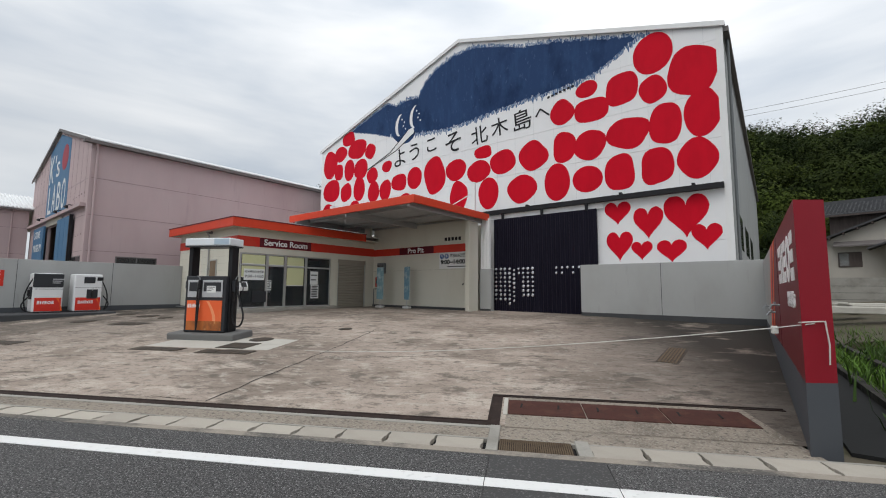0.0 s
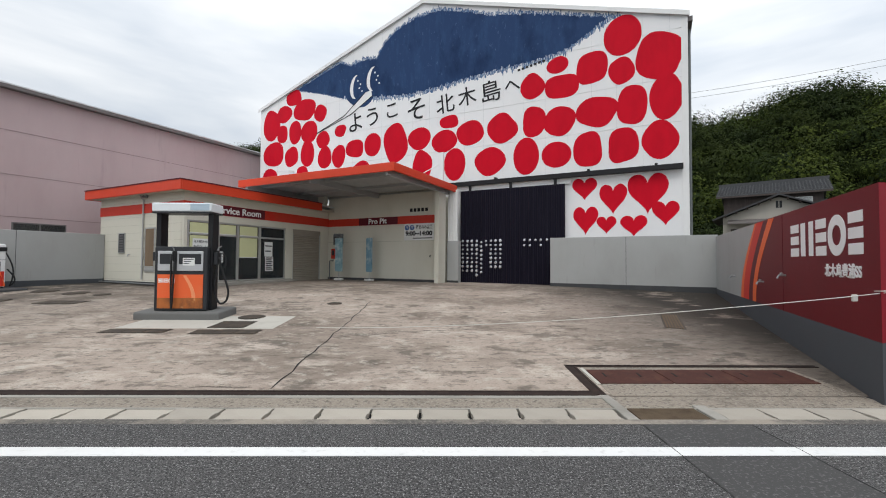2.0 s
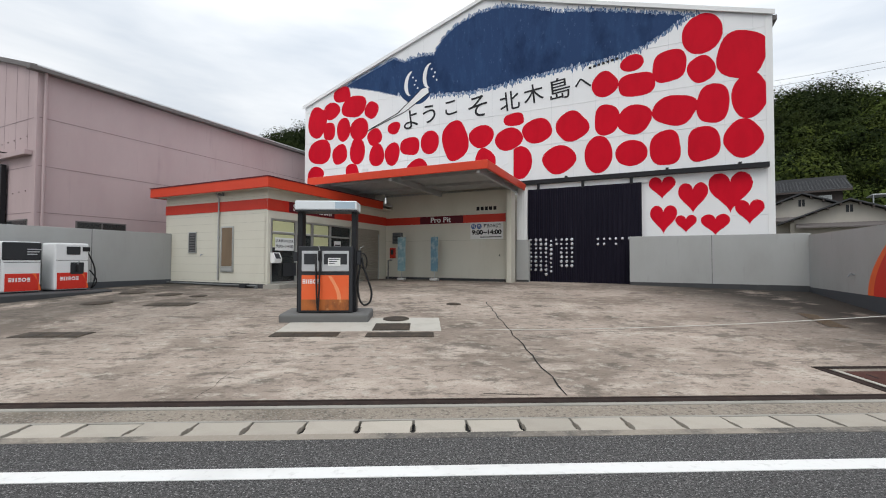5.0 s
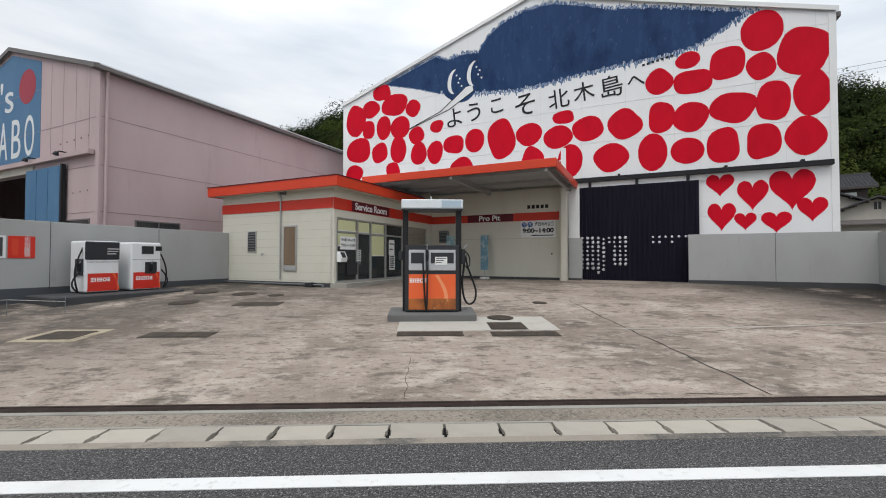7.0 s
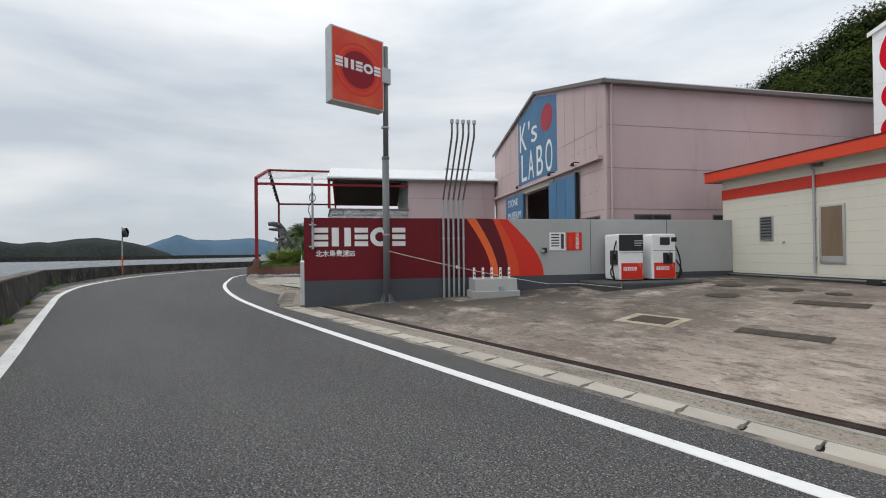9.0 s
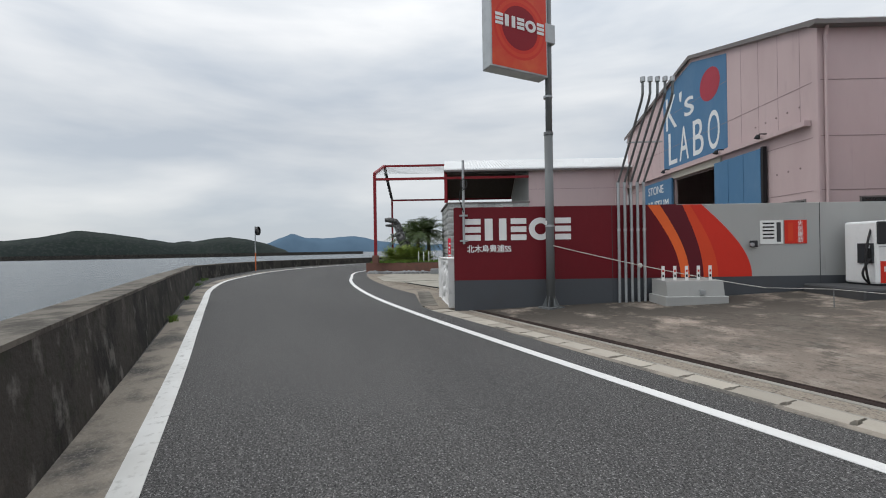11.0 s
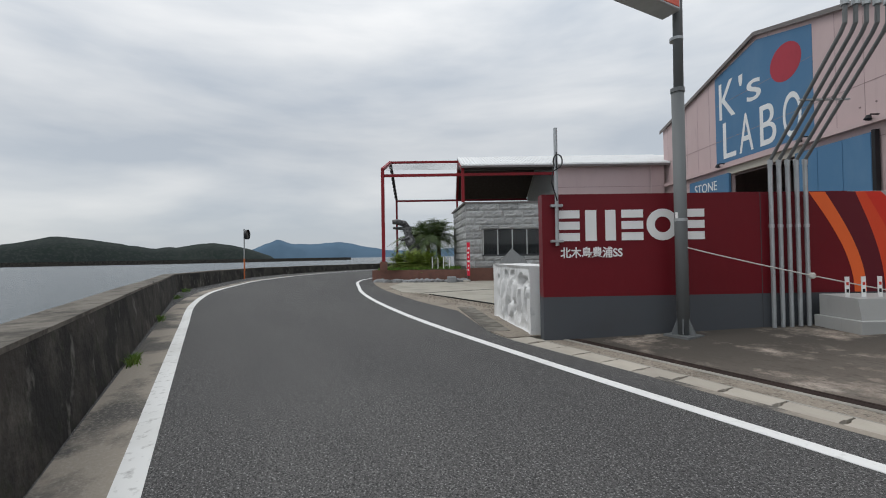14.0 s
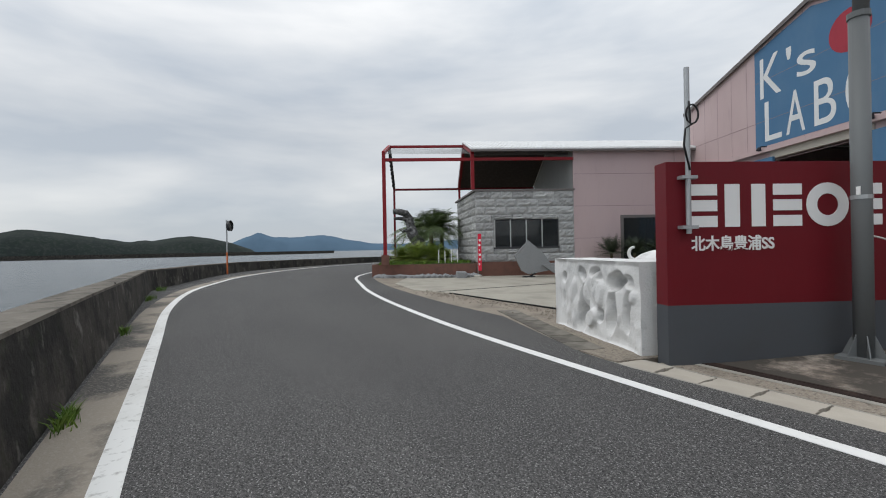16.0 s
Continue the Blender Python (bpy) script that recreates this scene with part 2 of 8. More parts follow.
GREY_WALL = Mat("grey_wall_paint", (0.38, 0.385, 0.375), 0.7).stain((0.30, 0.30, 0.28), 0.8, 0.45, 0.8, 0.6, (1, 1, 0.5), detail=7.0).stain(
    (0.22, 0.21, 0.19), 5, 0.6, 0.85, 0.5, (1, 1, 0.15)).bump(120, 0.001).m
DARK_BAND = Mat("dark_grey_band", (0.058, 0.06, 0.063), 0.75).stain((0.10, 0.10, 0.095), 2, 0.5, 0.8, 0.5).m
BAND_GREY = Mat("slate_grey_band", (0.072, 0.078, 0.087), 0.7).stain((0.07, 0.07, 0.072), 1.5, 0.5, 0.8, 0.5).m
MAROON = Mat("maroon_paint", (0.140, 0.005, 0.011), 0.5).stain((0.095, 0.004, 0.008), 0.7, 0.4, 0.8, 0.5).stain((0.17, 0.015, 0.02), 6, 0.55, 0.85, 0.4, (1, 1, 0.3)).m
CRIMSON = paint("crimson_paint", (0.25, 0.006, 0.016), 0.5, 0.15)
SW_DARK = paint("swoosh_dark", (0.11, 0.01, 0.018), 0.5, 0.15)
SW_RED = paint("swoosh_red", (0.62, 0.035, 0.02), 0.5, 0.15)
SW_MID = paint("swoosh_orange_red", (0.68, 0.07, 0.025), 0.5, 0.15)
SW_ORANGE = paint("swoosh_orange", (0.80, 0.14, 0.035), 0.5, 0.15)
ORANGE = paint("orange_fascia", (0.66, 0.060, 0.024), 0.4, 0.2)
RED_BAND = paint("red_band", (0.58, 0.045, 0.025), 0.45, 0.2)
CREAM = Mat("cream_panel", (0.64, 0.62, 0.53), 0.6).stain((0.50, 0.47, 0.37), 0.7, 0.48, 0.8, 0.5, (1, 1, 0.4), detail=7.0).stain((0.42, 0.39, 0.32), 5, 0.6, 0.9, 0.3, (1, 1, 0.12)).m
WHITE = paint("white_paint", (0.80, 0.80, 0.79), 0.5, 0.12)
MURAL_WHITE = Mat("mural_white", (0.82, 0.82, 0.82), 0.55).stain((0.66, 0.67, 0.68), 0.4, 0.45, 0.8, 0.5, (1, 1, 0.4)).stain((0.60, 0.60, 0.60), 3, 0.6, 0.9, 0.3, (1, 1, 0.1)).m
MURAL_RED = Mat("mural_red", (0.60, 0.006, 0.022), 0.6, 0, 0.08).stain((0.46, 0.005, 0.018), 2.0, 0.4, 0.75, 0.6, (1, 1, 0.4)).m
MURAL_BLUE = Mat("mural_blue", (0.024, 0.054, 0.135), 0.6, 0, 0.1).stain((0.16, 0.26, 0.42), 7, 0.60, 0.68, 0.5, (1.6, 1, 0.5), detail=9.0, rough=0.75).stain((0.035, 0.085, 0.19), 2.2, 0.5, 0.75, 0.6, (1.5, 1, 0.35), detail=8.0).stain(
    (0.008, 0.022, 0.07), 1.1, 0.5, 0.7, 0.8, (1, 1, 0.5), detail=7.0).m
MURAL_BRUSH = Mat("mural_brush", (0.075, 0.15, 0.29), 0.6, 0, 0.1).stain((0.72, 0.74, 0.76), 16, 0.50, 0.56, 0.85, (2.2, 1, 0.3), detail=6.0).stain((0.03, 0.065, 0.16), 9, 0.5, 0.6, 0.7, (2.0, 1, 0.35), detail=8.0).m
BLACK = plain("black_paint", (0.012, 0.012, 0.014), 0.5)
NAVY_GATE = Mat("navy_black_gate", (0.008, 0.007, 0.015), 0.55, 0, 0.12).stain((0.014, 0.012, 0.022), 1.5, 0.4, 0.8, 0.7, (2, 2, 0.3)).m
PINK = Mat("pale_pink_siding", (0.52, 0.405, 0.405), 0.75).stain((0.40, 0.30, 0.30), 0.5, 0.42, 0.8, 0.6, (1, 1, 0.35), detail=8.0).stain(
    (0.32, 0.25, 0.25), 4, 0.58, 0.85, 0.5, (1, 1, 0.12), detail=6.0).m
BLUE_SIGN = Mat("faded_blue_paint", (0.07, 0.17, 0.30), 0.65).stain((0.12, 0.22, 0.34), 1.2, 0.45, 0.8, 0.6, (1, 1, 0.4), detail=7.0).m
LETTER = paint("lettering_white", (0.72, 0.74, 0.74), 0.6, 0.3)
SIGN_RED = paint("sign_red_disc", (0.36, 0.035, 0.055), 0.6, 0.3)
STEEL = Mat("galvanised_steel", (0.42, 0.44, 0.45), 0.5, 0.6).stain((0.28, 0.29, 0.30), 4, 0.45, 0.8, 0.6).m
POLE_GREY = Mat("grey_pole_paint", (0.16, 0.17, 0.172), 0.55, 0.1).stain((0.15, 0.15, 0.15), 3, 0.5, 0.8, 0.6, (1, 1, 0.2)).m
RED_STEEL = paint("red_steel", (0.24, 0.012, 0.018), 0.5, 0.3)
ROOF_METAL = Mat("pale_roof_sheet", (0.66, 0.67, 0.67), 0.5, 0.2).stain((0.45, 0.45, 0.44), 1.2, 0.5, 0.8, 0.6).m
ROOF_EDGE = plain("brown_roof_edge", (0.16, 0.145, 0.14), 0.6)
ALU = plain("aluminium", (0.50, 0.51, 0.50), 0.35, 0.7)
RUBBER = plain("black_rubber", (0.012, 0.012, 0.013), 0.45)
DARK_PLASTIC = plain("dark_plastic", (0.03, 0.032, 0.036), 0.4)
BLOCK_GREY = Mat("grey_split_block", (0.40, 0.405, 0.40), 0.9).stain((0.27, 0.275, 0.275), 5, 0.45, 0.7, 0.7, detail=7.0).vary(0.16).bump(14, 0.02).m
BROWN_BASE = Mat("brown_stone_base", (0.17, 0.085, 0.065), 0.85).stain((0.10, 0.06, 0.05), 3, 0.45, 0.7, 0.6).bump(15, 0.01).m
MARBLE = Mat("white_marble", (0.72, 0.72, 0.71), 0.55).stain((0.42, 0.43, 0.43), 2.4, 0.54, 0.66, 0.6, detail=8.0).stain((0.30, 0.30, 0.29), 5, 0.6, 0.75, 0.5, detail=6.0).bump(28, 0.012).m
GRANITE = Mat("grey_granite", (0.27, 0.28, 0.285), 0.6).stain((0.15, 0.155, 0.16), 60, 0.45, 0.6, 0.7, detail=2.0).bump(20, 0.006).m
ROOF_TILE = Mat("grey_roof_tile", (0.06, 0.062, 0.066), 0.6).stain((0.10, 0.102, 0.105), 4, 0.45, 0.75, 0.6).m
PLASTER = Mat("white_plaster", (0.46, 0.43, 0.38), 0.85).stain((0.36, 0.34, 0.31), 0.9, 0.48, 0.8, 0.6, (1, 1, 0.4)).m
DARK_WOOD = Mat("dark_timber", (0.075, 0.06, 0.055), 0.8).stain((0.12, 0.10, 0.09), 6, 0.45, 0.7, 0.6, (1, 1, 0.1)).m
# three leaf tones: tree-to-tree variety plus the hillside's shade put into the colour
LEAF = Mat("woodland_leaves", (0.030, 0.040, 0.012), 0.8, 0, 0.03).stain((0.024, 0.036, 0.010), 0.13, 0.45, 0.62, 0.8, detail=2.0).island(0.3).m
LEAF_LIGHT = Mat("light_leaves", (0.058, 0.074, 0.017), 0.8, 0, 0.03).stain((0.045, 0.066, 0.014), 0.16, 0.42, 0.6, 0.8, detail=2.0).island(0.3).m
LEAF_DARK = Mat("dark_leaves", (0.018, 0.027, 0.010), 0.8, 0, 0.03).stain((0.030, 0.042, 0.013), 0.15, 0.5, 0.65, 0.7, detail=2.0).island(0.3).m
GRASS = Mat("grass_blades", (0.085, 0.165, 0.025), 0.6, 0, 0.2).stain((0.18, 0.22, 0.05), 3, 0.5, 0.7, 0.6).island(0.35).m
PALM_LEAF = Mat("palm_leaves", (0.075, 0.115, 0.04), 0.5).stain((0.14, 0.18, 0.06), 2, 0.45, 0.7, 0.6).island(0.35).m
SHRUB_LEAF = Mat("shrub_leaves", (0.15, 0.21, 0.035), 0.5).stain((0.26, 0.29, 0.07), 2.5, 0.45, 0.7, 0.6).island(0.4).m
YUCCA_LEAF = Mat("yucca_leaves", (0.035, 0.05, 0.028), 0.5).stain((0.075, 0.085, 0.04), 2, 0.45, 0.7, 0.6).island(0.35).m
TRUNK = Mat("palm_trunk", (0.10, 0.075, 0.05), 0.9).stain((0.05, 0.04, 0.03), 12, 0.45, 0.7, 0.7).bump(18, 0.02).m
SOIL = Mat("soil", (0.10, 0.085, 0.06), 0.95).stain((0.05, 0.06, 0.025), 1.5, 0.45, 0.7, 0.8).bump(8, 0.04).m
FAR_GREEN = Mat("far_wooded_island", (0.019, 0.025, 0.024), 0.9, 0, 0.1).stain((0.030, 0.037, 0.033), 0.012, 0.45, 0.65, 0.8).stain((0.015, 0.024, 0.02), 0.06, 0.45, 0.65, 0.7).stain((0.036, 0.043, 0.038), 0.22, 0.5, 0.6, 0.6).m
# the blue of distant air is put into this colour; nothing scatters light
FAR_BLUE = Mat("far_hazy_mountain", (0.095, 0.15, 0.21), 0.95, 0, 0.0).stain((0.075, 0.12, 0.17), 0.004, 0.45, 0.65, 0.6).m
GLASS_M = bpy.data.materials.new("dark_window_glass")
GLASS_M.use_nodes = True
gb = GLASS_M.node_tree.nodes["Principled BSDF"]
gb.inputs["Base Color"].default_value = (0.03, 0.034, 0.036, 1)
gb.inputs["Roughness"].default_value, gb.inputs["Alpha"].default_value = 0.04, 0.72
CLEAR = bpy.data.materials.new("clear_glass")
CLEAR.use_nodes = True
gb = CLEAR.node_tree.nodes["Principled BSDF"]
gb.inputs["Base Color"].default_value = (0.75, 0.8, 0.8, 1)
gb.inputs["Roughness"].default_value, gb.inputs["Alpha"].default_value = 0.04, 0.22
SEA = Mat("sea_water", (0.036, 0.050, 0.060), 0.26, 0, 0.36).bump(1.4, 0.22, (1, 1, 1), 6.0).bump(0.16, 0.5, (1, 1.6, 1), 5.0).m


# ---- building helpers ----
def thing(name, label, category, m=None, group="", kind=""):
    ob = new(name)
    ob.empty_display_size = 0.1
    ob.matrix_world = m or Matrix()
    return tagged(ob, label, category, group, kind)


def finish(name, bm, material, smooth=False):
    bmesh.ops.recalc_face_normals(bm, faces=bm.faces)
    me = bpy.data.meshes.new(name)
    bm.to_mesh(me)
    bm.free()
    for mat in (material if isinstance(material, (list, tuple)) else [material]):
        me.materials.append(mat)
    if smooth:
        for p in me.polygons:
            p.use_smooth = True
    return me


def part(name, bm, material, parent=None, label="", smooth=False, m=None):
    """One mesh object under a thing or a part."""
    ob = new(name, finish(name, bm, material, smooth))
    ob.parent = parent
    if m:
        ob.matrix_basis = m
    return tagged(ob, label)


def solid(name, bm, material, label, category, m=None, group="", kind="", smooth=False):
    """One mesh that is a whole thing."""
    ob = new(name, finish(name, bm, material, smooth))
    ob.matrix_world = m or Matrix()
    return tagged(ob, label, category, group, kind)


def share(name, me, parent, m):
    """Another object on the same mesh, under parent."""
    ob = new(name, me)
    ob.parent = parent
    ob.matrix_basis = m
    return ob


def box(x0, x1, y0, y1, z0, z1, bevel=0.0, bm=None, seg=1):
    bm = bm or bmesh.new()
    made = bmesh.ops.create_cube(bm, size=1)["verts"]
    for v in made:
        v.co = Vector((x0 + (v.co.x + 0.5) * (x1 - x0), y0 + (v.co.y + 0.5) * (y1 - y0), z0 + (v.co.z + 0.5) * (z1 - z0)))
    if bevel:
        edges = {ed for v in made for ed in v.link_edges}
        bmesh.ops.bevel(bm, geom=list(edges), offset=bevel, segments=seg, affect="EDGES", profile=0.5)
    return bm


def prism(points, axis, a, b, bm=None):
    """A flat outline pulled from a to b. axis x: outline in (y, z); y: in (x, z); z: in (x, y)."""
    bm = bm or bmesh.new()

    def at(p, d):
        return {"x": (d, p[0], p[1]), "y": (p[0], d, p[1]), "z": (p[0], p[1], d)}[axis]
    lo = [bm.verts.new(at(p, a)) for p in points]
    hi = [bm.verts.new(at(p, b)) for p in points]
    n = len(points)
    bm.faces.new(lo)
    bm.faces.new(hi[::-1])
    for i in range(n):
        bm.faces.new((lo[i], hi[i], hi[(i + 1) % n], lo[(i + 1) % n]))
    return bm


def tube(path, r, seg=8, bm=None, r_end=None, caps=True):
    """A round bar along a path of points."""
    bm = bm or bmesh.new()
    path = [Vector(p) for p in path]
    rings, n = [], len(path)
    side = None
    for i, p in enumerate(path):
        d = (path[min(i + 1, n - 1)] - path[max(i - 1, 0)]).normalized()
        if side is None:
            side = d.cross(Vector((0, 0, 1)) if abs(d.z) < 0.9 else Vector((1, 0, 0))).normalized()
        side = (side - d * side.dot(d)).normalized()
        up = d.cross(side)
        rr = r if r_end is None else r + (r_end - r) * i / (n - 1)
        rings.append([bm.verts.new(p + (side * math.cos(k * 2 * math.pi / seg) + up * math.sin(k * 2 * math.pi / seg)) * rr) for k in range(seg)])
    for a, b in zip(rings, rings[1:]):
        for k in range(seg):
            bm.faces.new((a[k], a[(k + 1) % seg], b[(k + 1) % seg], b[k]))
    if caps:
        bm.faces.new(rings[0][::-1])
        bm.faces.new(rings[-1])
    return bm


def text_part(body, size, material, parent, m, label="", name="lettering", align="CENTER", width=None, depth=0.004, bold=0.0):
    """Built-in-font lettering turned into a mesh; it stands in the local xz plane facing -y."""
    cu = bpy.data.curves.new(name, "FONT")
    cu.body, cu.size, cu.extrude, cu.align_x, cu.align_y = body, size, depth, align, "CENTER"
    cu.offset = bold
    tmp = bpy.data.objects.new(name, cu)
    scene.collection.objects.link(tmp)
    bpy.context.view_layer.update()
    me = bpy.data.meshes.new_from_object(tmp.evaluated_get(bpy.context.evaluated_depsgraph_get()))
    scene.collection.objects.unlink(tmp)
    bpy.data.objects.remove(tmp)
    bpy.data.curves.remove(cu)
    me.materials.clear()
    me.materials.append(material)
    if width and len(me.vertices):
        xs = [v.co.x for v in me.vertices]
        k = width / max(1e-4, max(xs) - min(xs))
        for v in me.vertices:
            v.co.x *= k
    ob = new(name, me)
    ob.parent = parent
    ob.matrix_basis = m @ pose(0, 0, 0, 90, 0, 0)
    return tagged(ob, label)


# ---- the lay of the land ----
STATION = pose(0, 0, 0, 0, 0, -27.8)
SX, SY = (STATION @ Vector((1, 0, 0))).to_2d(), (STATION @ Vector((0, 1, 0))).to_2d()


def st(u, v, z=0.0, turn=0.0):
    """A pose in the station's own square grid: u along its back wall, v towards the hill."""
    return STATION @ pose(u, v, z, 0, 0, turn)


def ramp_between(x, pairs):
    for (x0, y0), (x1, y1) in zip(pairs, pairs[1:]):
        if x <= x1:
            k = max(0.0, min(1.0, (x - x0) / (x1 - x0)))
            return y0 + (y1 - y0) * k
    return pairs[-1][1]


SLOPE = [(4.5, -0.05), (6.5, 0.05), (9.5, 0.19), (14.0, 0.47), (16.5, 0.55), (19.0, 0.57), (30.0, 0.58)]


def gz(x, y):
    """Height of the forecourt, which rises from the road."""
    return ramp_between(y, SLOPE)


def gs(u, v):
    p = STATION @ Vector((u, v, 0))
    return gz(p.x, p.y)


# ---- ground, road, sea ----
def ribbon(name, pts, a, b, z, material, label, category, thick=0.02, step=1.0, kind="structure"):
    """A flat band that follows a bent line, from a to b metres to its left as one walks along it."""
    fine = bent(pts, step)
    bm = bmesh.new()
    rows = []
    for i, p in enumerate(fine):
        d = (fine[min(i + 1, len(fine) - 1)] - fine[max(i - 1, 0)]).normalized()
        n = Vector((-d.y, d.x))
        e0, e1 = p + n * a, p + n * b
        rows.append([bm.verts.new((*e0, z)), bm.verts.new((*e1, z)), bm.verts.new((*e1, z - thick)), bm.verts.new((*e0, z - thick))])
    for r, q in zip(rows, rows[1:]):
        for k in range(4):
            bm.faces.new((r[k], r[(k + 1) % 4], q[(k + 1) % 4], q[k]))
    bm.faces.new(rows[0])
    bm.faces.new(rows[-1][::-1])
    return solid(name, bm, material, label, category, kind=kind)


def bent(pts, step):
    """Points along a smooth line through pts."""
    pts = [Vector(p) for p in pts]
    out = []
    for i in range(len(pts) - 1):
        p0, p1, p2, p3 = pts[max(i - 1, 0)], pts[i], pts[i + 1], pts[min(i + 2, len(pts) - 1)]
        seg = (p2 - p1).length
        m1 = (p2 - p0) * (seg / max(1e-6, seg + (p1 - p0).length))
        m2 = (p3 - p1) * (seg / max(1e-6, seg + (p3 - p2).length))
        n = max(1, int(seg / step))
        for k in range(n):
            t = k / n
            out.append(p1 * (2 * t ** 3 - 3 * t * t + 1) + m1 * (t ** 3 - 2 * t * t + t) + p2 * (3 * t * t - 2 * t ** 3) + m2 * (t ** 3 - t * t))
    return out + [pts[-1]]


EDGE_LEFT = [(60, -1.40), (-5, -1.42), (-18, -1.52), (-23, -1.64), (-32, -1.86), (-37.5, -2.02), (-39.6, -2.08), (-40.6, -1.95), (-43.5, -1.15), (-48.5, 0.2), (-54.4, 2.4), (-60, 7), (-65, 14), (-70, 26)]
LINE_RIGHT = [(60, 3.46), (0, 3.46), (-10, 3.47), (-20, 3.44), (-24, 3.54), (-27, 3.76), (-31, 4.3), (-34.5, 5.0), (-37.5, 5.82), (-40, 6.5), (-42.4, 7.4), (-45, 9.0), (-48, 11.2), (-53, 17), (-58, 27)]
LINE_LEFT = [(60, -0.92), (-5, -0.93), (-19, -0.98), (-23, -1.05), (-28, -1.13), (-33, -1.16), (-38.3, -0.7), (-42.5, 0.3), (-47.5, 1.9), (-53, 5.0), (-58.5, 9.5), (-63, 15), (-67, 26)]
ASPHALT_RIGHT = [(60, 4.05), (-20, 4.05), (-22.6, 4.0), (-23.4, 4.1), (-24.44, 4.45), (-26.57, 5.2), (-28.6, 5.28), (-30, 5.42), (-34, 6.0), (-37.5, 6.75), (-40.7, 7.7), (-43, 9.0), (-46, 11.2), (-51, 17.2), (-56, 27)]

bm = bmesh.new()
rows = []
for p in bent(EDGE_LEFT, 2.0):
    d = max(0.0, -38 - p.x)
    rows.append([bm.verts.new((p.x, p.y - 0.35, -0.09)), bm.verts.new((p.x + d * 0.2, max(p.y + 8, 5), -0.09)), bm.verts.new((p.x + d * 0.4, 60 + d, -0.09)), bm.verts.new((p.x + d * 0.3, 420, -0.09))])
for a, b in zip(rows, rows[1:]):
    for k in range(3):
        bm.faces.new((a[k], b[k], b[k + 1], a[k + 1]))
far = [bm.verts.new(p) for p in ((60, -1.75, -0.09), (420, -1.75, -0.09), (420, 420, -0.09), (60, 420, -0.09))]
bm.faces.new(far)
solid("ground", bm, SOIL, "dark brown soil under road and yards", "ground", kind="structure")
bm = bmesh.new()
bm.faces.new([bm.verts.new(p) for p in ((-4900, -4900, -1.7), (4900, -4900, -1.7), (4900, 4900, -1.7), (-4900, 4900, -1.7))])
solid("water", bm, SEA, "calm grey sea with faint ripples", "sea", kind="structure")

# road surface between its two edges
bm = bmesh.new()
bm.faces.new([bm.verts.new((p.x, p.y, 0.0)) for p in bent(EDGE_LEFT, 1.5) + bent(ASPHALT_RIGHT, 1.5)[::-1]])
solid("road", bm, ASPHALT, "worn grey asphalt coast road", "road", kind="structure")
ribbon("road_line", LINE_RIGHT, -0.075, 0.075, 0.006, LINE, "white painted edge line beside the kerb", "road line", 0.005)
ribbon("road_line", LINE_LEFT, -0.075, 0.11, 0.006, LINE_WORN, "cracked white edge line beside the seawall", "road line", 0.005)
ribbon("road_shoulder", [(p[0], p[1] - 0.06) for p in LINE_LEFT[1:11]], 0.05, 0.50, 0.004, SAND, "dusty sand strip along the foot of the seawall", "shoulder", 0.003)
solid("road_patch", box(-0.28, 0.72, -0.6, 4.02, -0.02, 0.004), PATCH, "darker patched strip of asphalt across the road", "road patch", kind="structure")
for x in (-0.29, 0.73):
    solid("road_joint", box(x - 0.003, x + 0.003, -0.6, 4.0, -0.02, 0.0075), PATCH, "thin dark joint in the asphalt", "joint", kind="structure")
ribbon("road_edge", ASPHALT_RIGHT[:2], -0.09, 0.02, 0.003, SAND, "dusty strip where asphalt meets the gutter", "shoulder", 0.004)

# forecourt slab, cut along both side walls
bm = bmesh.new()
grid = []
LOT_L, LOT_R = (Vector((-22.55, 4.5)), Vector((-15.3, 18.3))), (Vector((2.66, 4.5)), Vector((7.3, 14.2)))


def side_x(line, y):
    k = (y - line[0].y) / (line[1].y - line[0].y)
    return line[0].x + (line[1].x - line[0].x) * k


for y in [4.93, 5.5, 6.5, 7.5, 8.5, 9.5, 10.5, 11.5, 12.5, 13.3, 14.0, 14.8, 15.6, 16.5, 17.8, 19.0, 22.0, 27.0]:
    x0, x1 = side_x(LOT_L, y), side_x(LOT_R, y)
    grid.append([bm.verts.new((x0 + (x1 - x0) * k / 24, y, gz(0, y))) for k in range(25)])
for a, b in zip(grid, grid[1:]):
    for k in range(24):
        bm.faces.new((a[k], a[k + 1], b[k + 1], b[k]))
forecourt = solid("floor_forecourt", bm, CONCRETE, "stained weathered concrete forecourt rising from the road", "forecourt", kind="structure")


def tilt(y):
    return math.degrees(math.atan((gz(0, y + 0.3) - gz(0, y - 0.3)) / 0.6))


def on_lot(x, y, up=0.0, turn=0.0):
    return pose(x, y, gz(x, y) + up, tilt(y), 0, 0) @ pose(0, 0, 0, 0, 0, turn)


def flag(name, x0, x1, y0, y1, h, material, label, category, bevel=0.0, parent=None):
    """A flat plate let into the forecourt."""
    cx, cy = (x0 + x1) / 2, (y0 + y1) / 2
    b = box(x0 - cx, x1 - cx, y0 - cy, y1 - cy, -0.04, h, bevel)
    if parent:
        return part(name, b, material, parent, label, m=on_lot(cx, cy))
    return solid(name, b, material, label, category, on_lot(cx, cy))


